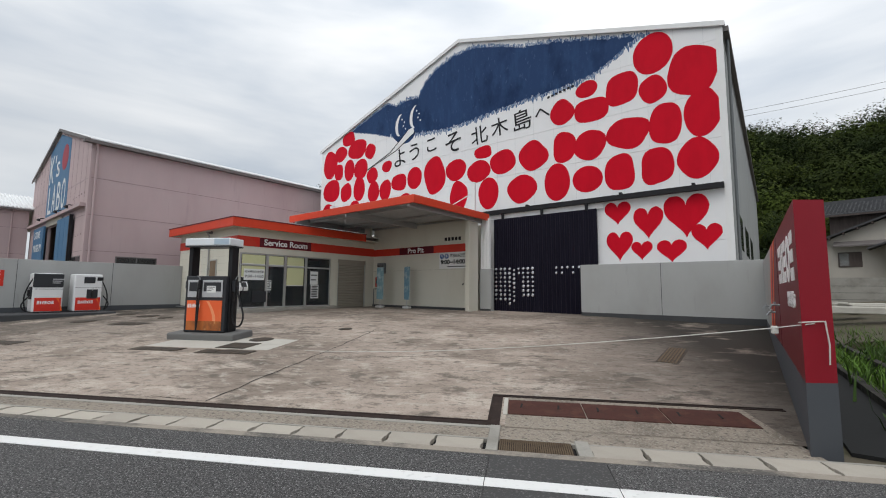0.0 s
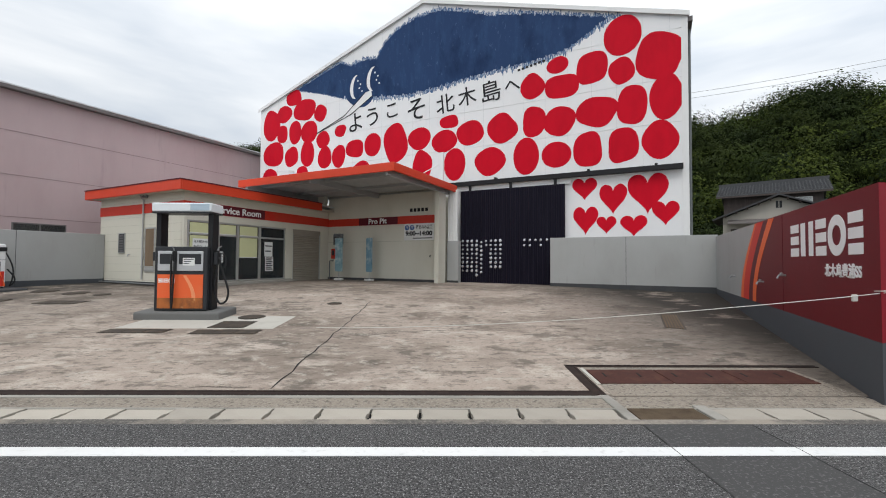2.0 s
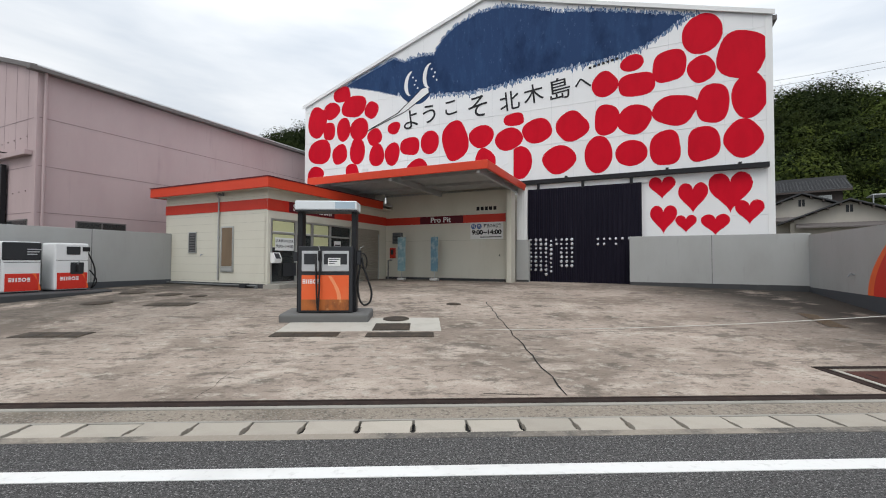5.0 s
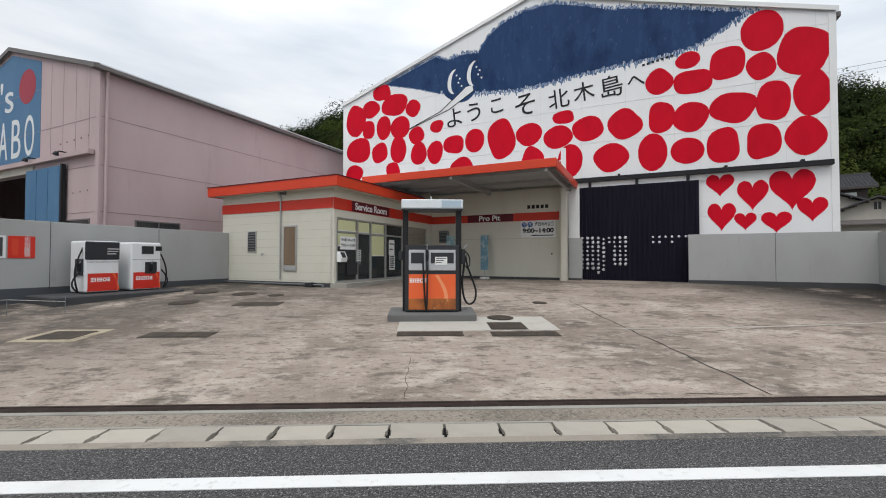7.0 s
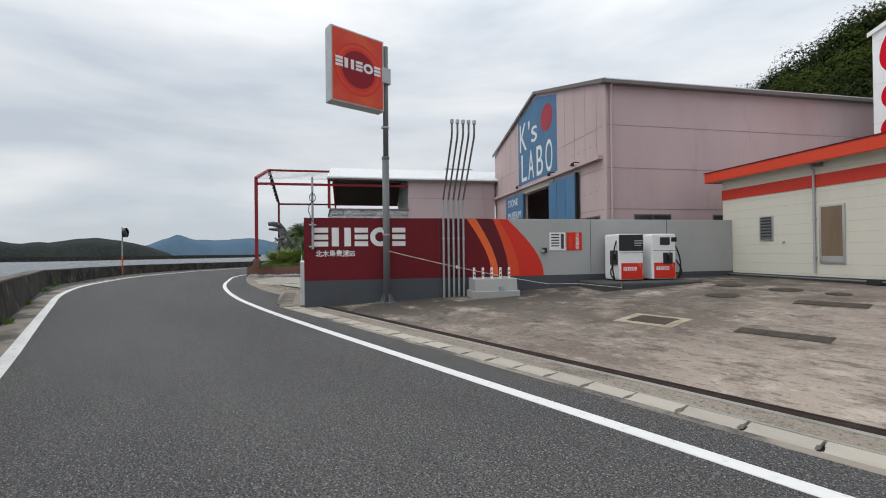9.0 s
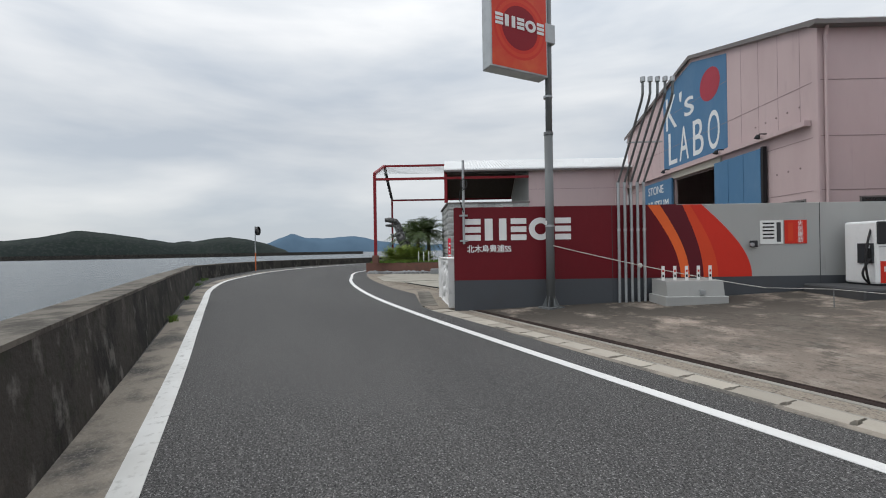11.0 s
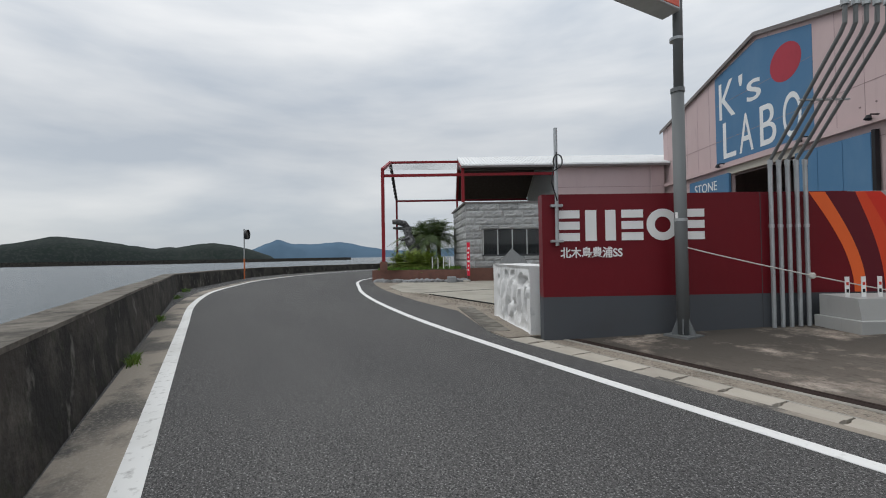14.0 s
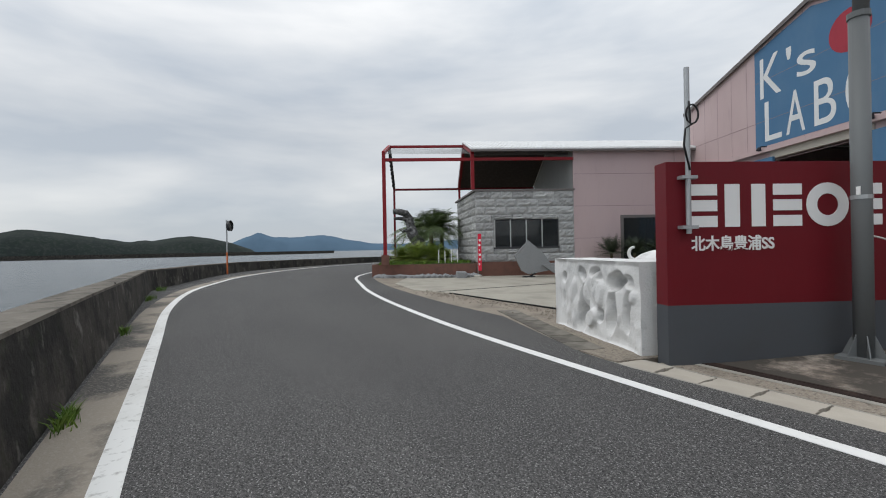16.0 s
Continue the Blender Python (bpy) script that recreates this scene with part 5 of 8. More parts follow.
part("lower_pane", box(-0.27, 0.27, -0.04, -0.034, -0.78, -0.64), GREY_WALL, bw)
dp = thing("downpipe", "thin grey downpipe with brackets on the cream wall", "pipe", st(-19.4, 8.1, 0))
part("pipe", tube([(0, -0.1, 3.93), (0, 0.02, 3.75), (0, 0.02, 0.75)], 0.03), GREY_WALL, dp)
part("elbow", tube([(0.0, 0.0, 3.9), (0.25, 0.0, 3.86), (0.25, 0.0, 4.0)], 0.045), POLE_GREY, dp)
for z in (1.2, 2.3, 3.2):
    part("bracket", box(-0.05, 0.05, 0.0, 0.06, z, z + 0.04), STEEL, dp)
solid("wall_tap", tube([(0, 0, 0), (0, -0.08, 0), (0, -0.1, -0.07)], 0.02), STEEL, "small steel tap on the cream wall", "tap", st(-20.31, 8.165, 1.69))
lp = thing("floor_pipes", "thin dark pipes lying along the foot of the wall", "pipe", STATION)
for k in range(2):
    part("pipe", tube([(-22.4, 8.06 - 0.06 * k, F + 0.07), (-19.4, 8.04 - 0.06 * k, F + 0.06), (-17.4, 8.05 - 0.06 * k, F + 0.06)], 0.025), POLE_GREY, lp)
    part("elbow", tube([(-17.4, 8.05 - 0.06 * k, F + 0.06), (-17.3, 8.05 - 0.06 * k, F + 0.06), (-17.3, 8.05 - 0.06 * k, F - 0.05)], 0.027), POLE_GREY, lp)
jb = solid("junction_box", box(-18.0, -17.7, 7.9, 8.1, F - 0.02, F + 0.13, 0.01), DARK_PLASTIC, "dark utility box at the foot of the wall", "box", STATION)
tel = thing("pay_terminal", "pale wall-mounted card terminal beside the shop window", "terminal", st(-16.93, 8.42, 1.55, 90))
part("housing", prism([(-0.02, -0.16), (-0.2, -0.16), (-0.24, -0.02), (-0.12, 0.2), (-0.02, 0.2)], "x", -0.16, 0.16), WHITE, tel)
part("screen", prism([(-0.232, 0.0), (-0.242, -0.01), (-0.142, 0.17), (-0.132, 0.18)], "x", -0.11, 0.11), DARK_PLASTIC, tel)
# items on the pit wall
for u, turn, col in ((-15.55, 18, (0.20, 0.33, 0.36)), (-13.95, -4, (0.16, 0.30, 0.38))):
    fb = thing("banner_stand", "narrow blue-green advertising banner on a white weighted stand", "banner", st(u, 14.75 if turn > 5 else 15.0, gs(u, 14.9), turn), "banner stands")
    part("base", box(-0.2, 0.2, -0.14, 0.14, 0.0, 0.1, 0.03), WHITE, fb)
    part("pole", tube([(0, 0, 0.08), (0, 0, 2.05)], 0.015), STEEL, fb)
    part("banner", box(-0.19, 0.19, -0.02, -0.012, 0.42, 2.0), Mat("banner_print", col, 0.6).stain((0.55, 0.62, 0.62), 2.3, 0.5, 0.65, 0.8).stain((0.05, 0.1, 0.14), 3.1, 0.55, 0.7, 0.7).m, fb)
    part("crossbar", tube([(-0.2, -0.01, 2.0), (0.2, -0.01, 2.0)], 0.01), STEEL, fb)
eb = thing("wall_meter_box", "grey ribbed heater box on the back wall", "meter box", st(-16.2, 15.55, 2.35))
part("case", box(-0.24, 0.24, -0.22, 0, -0.05, 0.5, 0.02), POLE_GREY, eb)
for k in range(6):
    part("grille_bar", box(-0.2, 0.2, -0.235, -0.22, 0.02 + k * 0.07, 0.05 + k * 0.07), DARK_PLASTIC, eb)
fx = thing("extinguisher_box", "red and brown fire extinguisher box on the wall", "extinguisher", st(-16.5, 15.55, 1.85) @ Matrix.Scale(0.85, 4))
part("case", box(-0.16, 0.16, -0.16, 0, -0.3, 0.3, 0.01), RED_BAND, fx)
part("label", box(-0.09, 0.09, -0.165, -0.16, -0.1, 0.2), DARK_PLASTIC, fx)
solid("wall_hydrant", tube([(0, -0.12, 0), (0, -0.12, 0.95), (0.12, -0.12, 0.95), (0.12, 0.0, 0.95)], 0.03), POLE_GREY, "grey standpipe at the back wall", "pipe", st(-16.7, 15.5, 0.55))
solid("wall_tap", tube([(0, 0, 0), (0, -0.07, 0), (0, -0.09, -0.06)], 0.025), DARK_PLASTIC, "small dark tap on the back wall", "tap", st(-11.0, 15.56, 1.75))


# ---- fuel pumps ----
ORANGE_P = Mat("pump_orange", (0.78, 0.13, 0.04), 0.4).stain((0.70, 0.20, 0.08), 2, 0.45, 0.7, 0.5).m
RUST_P = Mat("rusted_orange", (0.42, 0.13, 0.035), 0.7).stain((0.20, 0.075, 0.03), 6, 0.45, 0.65, 0.9, (1, 1, 0.5)).stain((0.62, 0.33, 0.14), 11, 0.6, 0.75, 0.6).m
SILVER = plain("silver_panel", (0.50, 0.51, 0.52), 0.4, 0.3)
PALE_LIGHT = plain("pale_light_box", (0.72, 0.76, 0.78), 0.35)

island = solid("pump_island", box(-0.94, 0.94, -0.42, 0.42, -0.12, 0.17, 0.05, seg=3), plain("plinth_grey", (0.15, 0.15, 0.145), 0.9), "low dark grey concrete pump island", "plinth", on_lot(-7.9, 9.84))
PZ = gz(0, 9.84) + 0.165
pump = thing("fuel_pump", "tall orange and black fuel dispenser with pale light box", "fuel pump", pose(-7.9, 9.8, PZ))
body = part("body", box(-0.58, 0.58, -0.24, 0.24, 0.0, 1.42, 0.015), DARK_PLASTIC, pump, "black steel cabinet")
part("front_panel", box(-0.5, 0.5, -0.252, -0.24, 0.28, 0.80), ORANGE_P, body, "orange enamel panel")
part("rusted_panel", box(-0.5, 0.5, -0.252, -0.24, 0.05, 0.28), RUST_P, body, "rust-stained lower panel")
brand_blocks(body, -0.48, 0.62, 0.36, 0.09, WHITE, pose(0, -0.252, 0), 0.004)
part("stripe", arc_panel(0.281, 0.78, (0.06, 0.26), (0.13, 0.34), 0.003), plain("pale_orange", (0.82, 0.30, 0.14)), body, m=pose(0, -0.252, 0))
for x0, x1 in ((-0.5, -0.14), (-0.08, 0.5)):
    d_ = part("display_panel", box(x0, x1, -0.262, -0.24, 0.88, 1.32, 0.008), SILVER, body, "silver display panel")
    part("screen", box(x0 + 0.05, x1 - 0.04, -0.266, -0.262, 1.03, 1.26), DARK_PLASTIC, d_)
part("price_card", box(0.06, 0.32, -0.272, -0.266, 1.0, 1.17), PAPER, body, "white price card")
for k in range(3):
    part("print_line", box(0.08, 0.3 - 0.05 * k, -0.2745, -0.272, 1.13 - 0.045 * k, 1.145 - 0.045 * k), BLACK, body)
for s in (-1, 1):
    part("post", box(s * 0.58 - 0.055, s * 0.58 + 0.055, -0.13, 0.13, 0.0, 2.22, 0.008), BLACK, pump, "black steel post")
part("light_box", box(-0.66, 0.66, -0.27, 0.27, 2.2, 2.4, 0.02), PALE_LIGHT, pump, "pale worn light box")
part("light_box_edge", box(-0.655, 0.655, -0.265, 0.265, 2.17, 2.2), DARK_PLASTIC, pump)
part("worn_patch", box(0.2, 0.62, -0.274, -0.27, 2.23, 2.38), plain("grey_blue_patch", (0.42, 0.52, 0.60)), pump, "faded blue-grey patch")


def nozzle(parent, m, label=""):
    nz = part("nozzle", box(-0.03, 0.03, -0.05, 0.05, -0.1, 0.12, 0.015), RUBBER, parent, label, m=m)
    part("spout", tube([(0, 0, 0.1), (0, -0.03, 0.18), (0, -0.1, 0.22)], 0.012), STEEL, nz)
    part("lever", tube([(0, -0.06, -0.06), (0, -0.09, 0.02), (0, -0.06, 0.08)], 0.007, 6), DARK_PLASTIC, nz)
    return nz


def sag(p0, p1, drop, n=14, bulge=(0, 0, 0)):
    a, b = Vector(p0), Vector(p1)
    return [a.lerp(b, t) + Vector(bulge) * math.sin(math.pi * t) + Vector((0, 0, -drop * math.sin(math.pi * t) ** 0.8)) for t in (i / n for i in range(n + 1))]


nozzle(pump, pose(-0.11, -0.3, 1.2))
nozzle(pump, pose(0.68, -0.02, 1.22, 0, 0, 90))
part("holster", box(0.635, 0.72, -0.09, 0.09, 1.02, 1.3, 0.01), DARK_PLASTIC, pump)
part("holster", box(-0.73, -0.635, -0.09, 0.09, 1.1, 1.3, 0.01), DARK_PLASTIC, pump)
part("hose", tube(sag((-0.2, -0.27, 1.25), (-0.1, -0.32, 1.1), 1.12, 18, (0.02, -0.05, 0)), 0.019, 8), RUBBER, pump, "black rubber hose", smooth=True)
part("hose", tube(bent([(0.64, 0.0, 1.25), (0.71, -0.02, 1.22), (0.70, -0.04, 0.98), (0.66, -0.06, 0.62), (0.70, -0.06, 0.28), (0.80, -0.06, 0.14), (0.92, -0.05, 0.20), (0.96, -0.04, 0.42), (0.86, -0.03, 0.74), (0.77, -0.02, 1.0), (0.74, -0.02, 1.18)], 0.05), 0.023, 8), RUBBER, pump, "black rubber hose", smooth=True)
part("hose", tube(bent([(0.66, 0.1, 1.28), (0.78, 0.1, 1.26), (0.84, 0.08, 1.1), (0.80, 0.04, 0.92), (0.72, 0.0, 0.98)], 0.05), 0.014, 8), RUBBER, pump, "black rubber hose", smooth=True)

# two white dispensers against the left wall
PUMP_WHITE = plain("pump_white", (0.74, 0.75, 0.75), 0.35)
plinth2 = solid("dispenser_plinth", box(-21.95, -20.42, 2.0, 5.25, 0.05, 0.54, 0.03), DARK_BAND, "dark grey concrete plinth under the white dispensers", "plinth", STATION)


def dispenser(v, screen_wide, label):
    d = thing("white_fuel_dispenser", label, "fuel pump", st(-21.42, v, 0.54, 90), "white dispensers")
    w = 0.42 if screen_wide else 0.43
    b = part("cabinet", box(-w, w, -0.36, 0.42, 0.03, 1.45, 0.05, seg=2), PUMP_WHITE, d, "white enamel cabinet")
    part("foot", box(-w + 0.04, w - 0.04, -0.33, 0.39, 0, 0.04), DARK_PLASTIC, d)
    part("red_panel", box(-w + 0.07, w - 0.04, -0.368, -0.36, 0.06, 0.55), SW_RED, b, "red lower panel")
    part("stripe", arc_panel(0.06, 0.55, (0.22, 0.42), (0.30, w - 0.05), 0.003), SW_ORANGE, b, m=pose(0, -0.368, 0))
    brand_blocks(b, -w + 0.14, 0.32, 0.46, 0.11, WHITE, pose(0, -0.368, 0), 0.003)
    part("panel_gap", box(-w + 0.04, w - 0.01, -0.364, -0.36, 0.86 if screen_wide else 0.92, 0.872 if screen_wide else 0.932), DARK_PLASTIC, b)
    if screen_wide:
        sc = part("display", box(-w + 0.0, w - 0.01, -0.38, -0.35, 0.93, 1.43, 0.02), DARK_PLASTIC, b, "black glossy display")
        for k in range(3):
            part("digit_row", box(0.1, 0.42 - 0.05 * k, -0.384, -0.38, 1.22 - 0.07 * k, 1.25 - 0.07 * k), SILVER, sc)
    else:
        sc = part("display", box(-0.14, 0.2, -0.372, -0.36, 1.1, 1.34), DARK_PLASTIC, b, "dark display")
        part("label", box(0.26, 0.45, -0.37, -0.36, 1.2, 1.34), BLACK, b)
        part("holster", box(-0.04, 0.3, -0.374, -0.36, 0.5, 0.86, 0.01), DARK_PLASTIC, b, "dark nozzle recess")
        nozzle(b, pose(0.12, -0.41, 0.68))
    side = -1 if screen_wide else 1
    part("hose", tube(sag((side * (w - 0.06), -0.2, 1.36), (side * (w + 0.12), -0.3, 0.05), 0.05, 10, (side * 0.16, -0.05, 0)), 0.022, 8), RUBBER, d, "black rubber hose", smooth=True)
    part("hose", tube(sag((side * (w + 0.12), -0.3, 0.06), (side * (w + 0.06), -0.28, 0.62), 0.05, 8, (side * 0.16, 0, 0)), 0.022, 8), RUBBER, d, smooth=True)
    if screen_wide:
        nozzle(d, pose(-w - 0.07, -0.25, 0.72, 0, 0, 90))
        part("holster", box(-w - 0.05, -w, -0.3, 0.05, 0.5, 0.95, 0.01), DARK_PLASTIC, d)


dispenser(3.31, True, "white and red fuel dispenser with a black glossy display")
dispenser(4.46, False, "white and red kerosene dispenser with a small display")

# ---- sign pole, vents and box by the left wall ----
sign = thing("pole_sign", "square red illuminated sign box on a grey steel pole", "sign", pose(-21.17, 6.49, gz(0, 6.49)))
part("pole", tube([(0, 0, 0), (0, 0, 4.2)], 0.1, 16), POLE_GREY, sign, "grey painted pole", smooth=True)
part("pole_top", tube([(0.02, 0, 4.2), (0.05, 0.0, 7.4)], 0.078, 16), POLE_GREY, sign, smooth=True)
part("collar", tube([(0, 0, 4.16), (0, 0, 4.23)], 0.112, 16), POLE_GREY, sign)
part("base_plate", box(-0.22, 0.22, -0.22, 0.22, -0.05, 0.03), POLE_GREY, sign)
for k in range(6):
    a = k * math.pi / 3
    part("gusset", prism([(0.09, 0.03), (0.21, 0.03), (0.09, 0.32)], "y", -0.006, 0.006), POLE_GREY, sign, m=pose(0, 0, 0, 0, 0, math.degrees(a)))
for z in (1.95, 5.05):
    part("strap", tube([(0, 0, z), (0, 0, z + 0.05)], 0.108, 16), STEEL, sign)
part("tag_plate", box(-0.02, 0.02, -0.115, -0.1, 2.0, 2.1), WHITE, sign)
part("mount", box(-0.06, 0.18, -0.2, 0.1, 6.3, 6.75, 0.01), STEEL, sign, "steel mounting bracket")
SIGN_M = Mat("sign_face_red", (0.62, 0.05, 0.025), 0.3).stain((0.70, 0.16, 0.05), 0.9, 0.45, 0.7, 0.6).m
sb = part("sign_box", box(-0.17, 0.17, -1.74, -0.12, 5.46, 7.48, 0.02), STEEL, sign, "grey metal sign case")
for s in (-1, 1):
    part("sign_face", box(s * 0.172 - 0.004, s * 0.172 + 0.004, -1.69, -0.17, 5.51, 7.43), SIGN_M, sb, "red sign face")
    for r, mm in ((0.72, SW_RED), (0.66, ORANGE), (0.58, SW_RED), (0.5, CRIMSON)):
        part("sign_disc", tube([(s * 0.172, -0.93, 6.45), (s * (0.177 + (0.72 - r) * 0.02), -0.93, 6.45)], r, 40), mm, sb)
    brand_blocks(sb, -0.68, 6.42, 1.36, 0.26, WHITE, pose(s * 0.185, -0.93, 0, 0, 0, 90 * s), 0.006)
vents = thing("vent_pipes", "five tall galvanised tank vent pipes with caps", "pipes", st(-21.97, -2.4, 0))
for k in range(5):
    y = 0.155 * k
    g0 = gs(-22.0, -2.4) - 0.05
    part("pipe", tube([(0, y, g0), (0, y, 3.02), (0, y, 3.06)], 0.035, 8), STEEL, vents)
    part("upper_pipe", tube([(0, y, 3.06), (1.38, y - 0.02, 4.60), (1.46, y - 0.03, 4.71), (1.47, y - 0.03, 5.0)], 0.028, 8), POLE_GREY, vents)
    part("cap", tube([(1.47, y - 0.03, 4.96), (1.47, y - 0.03, 5.06)], 0.05, 10), STEEL, vents)
    part("coupling", tube([(0, y, 2.98), (0, y, 3.08)], 0.042, 8), STEEL, vents)
for k in range(5):
    part("coupling", tube([(0, 0.155 * k, 1.88), (0, 0.155 * k, 1.94)], 0.041, 8), SILVER, vents)
part("tie_bar", box(0.72, 0.75, -0.08, 0.72, 3.86, 3.885), STEEL, vents)
fb_ = thing("filler_box", "grey steel filler box with sloped lid on the ground", "box", st(-21.55, -1.7, gs(-21.5, -0.6), 90))
part("base", box(0.0, 1.4, -0.42, 0.42, -0.1, 0.16, 0.01), GREY_WALL, fb_)
part("lid", prism([(-0.37, 0.16), (0.37, 0.16), (0.37, 0.52), (-0.31, 0.5)], "x", 0.06, 1.34), GREY_WALL, fb_, "pale grey lid")
part("latch", box(0.78, 0.88, -0.42, -0.34, 0.2, 0.3), STEEL, fb_)
for k in range(5):
    mk = thing("marker_plate", "small white marker plate on a stem above the filler box", "marker", st(-21.45, -1.6 + 0.27 * k, gs(-21.5, -0.6) + 0.5, 90), "marker plates")
    part("plate", box(-0.035, 0.035, -0.006, 0.006, 0.0, 0.34), WHITE, mk)
    part("mark", box(-0.02, 0.02, -0.009, -0.006, 0.08, 0.14), BLACK, mk)
    part("mark", box(-0.02, 0.02, -0.009, -0.006, 0.2, 0.25), RED_BAND, mk)
ant = thing("cable_mast", "grey conduit mast with a looped black cable on the wall end", "mast", st(-21.95, -6.2, 0, 90.78))
part("mast", tube([(0, -0.02, 1.62), (0, -0.02, 3.68)], 0.032, 10), STEEL, ant)
for z in (1.68, 2.3):
    part("clamp", box(-0.1, 0.1, -0.06, 0.06, z, z + 0.04), STEEL, ant)
part("cable", tube([(0, -0.06, 2.4), (-0.1, -0.1, 2.7), (-0.08, -0.1, 2.9)] + [(0.01 + 0.08 * math.sin(a * 0.6), -0.1, 3.08 - 0.12 * math.cos(a * 0.6)) for a in range(11)] + [(0.0, -0.06, 3.25)], 0.012, 6), RUBBER, ant, smooth=True)
# fire sign on the left wall
fs = thing("fire_warning_sign", "white and red enamel warning boards on the grey wall", "sign", st(-22.10, 1.1, 1.8, 90.78))
part("white_board", box(0.0, 0.56, -0.012, 0.0, -0.29, 0.29), PAPER, fs)
for k in range(5):
    part("print_line", box(0.06, 0.34, -0.016, -0.012, 0.2 - 0.09 * k, 0.235 - 0.09 * k), BLACK, fs)
part("print_block", box(0.4, 0.5, -0.016, -0.012, -0.24, 0.24), DARK_BAND, fs)
part("red_board", box(0.6, 1.14, -0.012, 0.0, -0.29, 0.29), SW_RED, fs)
for k, ch in enumerate("火気厳禁"):
    text_part(ch, 0.14, WHITE, fs, pose(0.98, -0.016, 0.21 - 0.14 * k))
part("print_line", box(0.68, 0.80, -0.016, -0.012, -0.22, 0.22), ORANGE, fs)
tp = thing("wall_valve", "small grey valve and box on the grey wall", "valve", st(-22.10, 0.92, 1.5, 90.78))
part("body", box(-0.08, 0.06, -0.1, 0, -0.06, 0.1, 0.01), DARK_PLASTIC, tp)
part("wheel", tube([(-0.1, -0.1, 0.0), (-0.1, -0.14, 0.0)], 0.05, 10), STEEL, tp)
# ropes
rope_l = thing("rope", "thin pale rope with a knot tied to the sign pole", "rope")
ROPE = plain("pale_rope", (0.55, 0.54, 0.50), 0.9)
ra, rb = Vector((-21.08, 6.5, 1.55)), STATION @ Vector((-21.4, 0.7, 0.5))
part("cord", tube(sag(tuple(ra), tuple(rb), 0.06, 12), 0.011, 6), ROPE, rope_l)
part("knot", box(-0.04, 0.04, -0.04, 0.04, -0.06, 0.04, 0.02), ROPE, rope_l, m=Matrix.Translation(ra.lerp(rb, 0.42) - Vector((0, 0, 0.05))))
rope_g = thing("rope", "thin pale rope strung low between short pegs", "rope")
p1, p2, p3 = STATION @ Vector((-21.4, 0.7, 0.5)), STATION @ Vector((-20.0, 1.0, 0)), STATION @ Vector((-19.2, 1.7, 0))
part("cord", tube([p1, (p2.x, p2.y, gz(0, p2.y) + 0.36), (p3.x, p3.y, gz(0, p3.y) + 0.28)], 0.006, 6), ROPE, rope_g)
for p in (p2, p3):
    part("peg", tube([(p.x, p.y, gz(0, p.y)), (p.x, p.y, gz(0, p.y) + 0.38)], 0.008, 6), POLE_GREY, rope_g)
rope_r = thing("rope", "pale rope strung across the forecourt to the red wall", "rope")
part("cord", tube(sag((2.76, 4.62, 1.2), (-4.6, 8.6, gz(0, 8.6) + 0.02), 0.12, 24), 0.006, 6), ROPE, rope_r)
part("knot", box(-0.03, 0.03, -0.02, 0.02, -0.05, 0.03, 0.01), ROPE, rope_r, m=pose(2.5, 4.78, 1.13))
part("tail", tube([(2.86, 4.64, 1.22), (2.87, 4.62, 1.0), (2.86, 4.62, 0.82)], 0.007, 6), ROPE, rope_r)
part("wrap", tube([(2.7, 4.75, 1.2), (2.64, 4.60, 1.21), (2.87, 4.66, 1.22), (2.95, 4.8, 1.2)], 0.007, 6), ROPE, rope_r)
for x, z in ((5.83, 1.12), (7.28, 1.29), (3.0, 1.15)):
    rt = thing("wall_tap", "small chrome tap on the painted wall", "tap", WR @ pose(x, -0.008, z), "wall taps")
    part("pipe", tube([(0, 0, 0), (0, -0.1, 0), (0, -0.13, -0.06)], 0.018), STEEL, rt)
    part("handle", box(-0.05, 0.05, -0.08, -0.05, 0.02, 0.05, 0.005), STEEL, rt)

# ---- pink hall ----
pk = thing("pink_hall", "faded pink gabled hall with a blue painted sign and sliding door", "hall", st(0, 0.12))
GA = [(-39.08, 8.55), (-31.75, 10.45), (-24.9, 8.42)]
part("gable_wall", prism([(-39.08, -0.1), (-33.4, -0.1), (-33.4, 4.95), (-29.8, 4.95), (-29.8, -0.1), (-24.9, -0.1), (-24.9, 8.42), (-31.75, 10.42), (-39.08, 8.55)], "y", 4.85, 5.0), PINK, pk, "faded pink sheet siding")
part("side_wall", box(-25.05, -24.9, 5.0, 40, -0.1, 8.4), PINK, pk, "faded pink sheet siding")
part("west_side_wall", box(-39.08, -38.93, 5.0, 40, -0.1, 8.5), PINK, pk)
part("rear_wall", box(-38.9, -25.1, 39.85, 40, -0.1, 8.4), PINK, pk)
part("floor", box(-38.9, -25.1, 5.0, 39.8, -0.12, 0.0), CONCRETE2, pk)
SEAM_M = plain("siding_seam", (0.25, 0.19, 0.19))
for z in (1.42, 3.17, 4.85, 6.6):
    part("siding_seam", box(-24.897, -24.892, 4.9, 40, z, z + 0.02), SEAM_M, pk)
    if z < 4.8:
        part("siding_seam", box(-29.7, -24.92, 4.842, 4.848, z, z + 0.018), SEAM_M, pk)
    else:
        part("siding_seam", box(-39.0, -24.92, 4.842, 4.848, z, z + 0.018), SEAM_M, pk)
for k in range(15):
    u = -38.6 + k * 0.93
    part("panel_joint", box(u, u + 0.008, 4.844, 4.849, 5.5, ramp_between(u, GA) - 0.1), SEAM_M, pk)
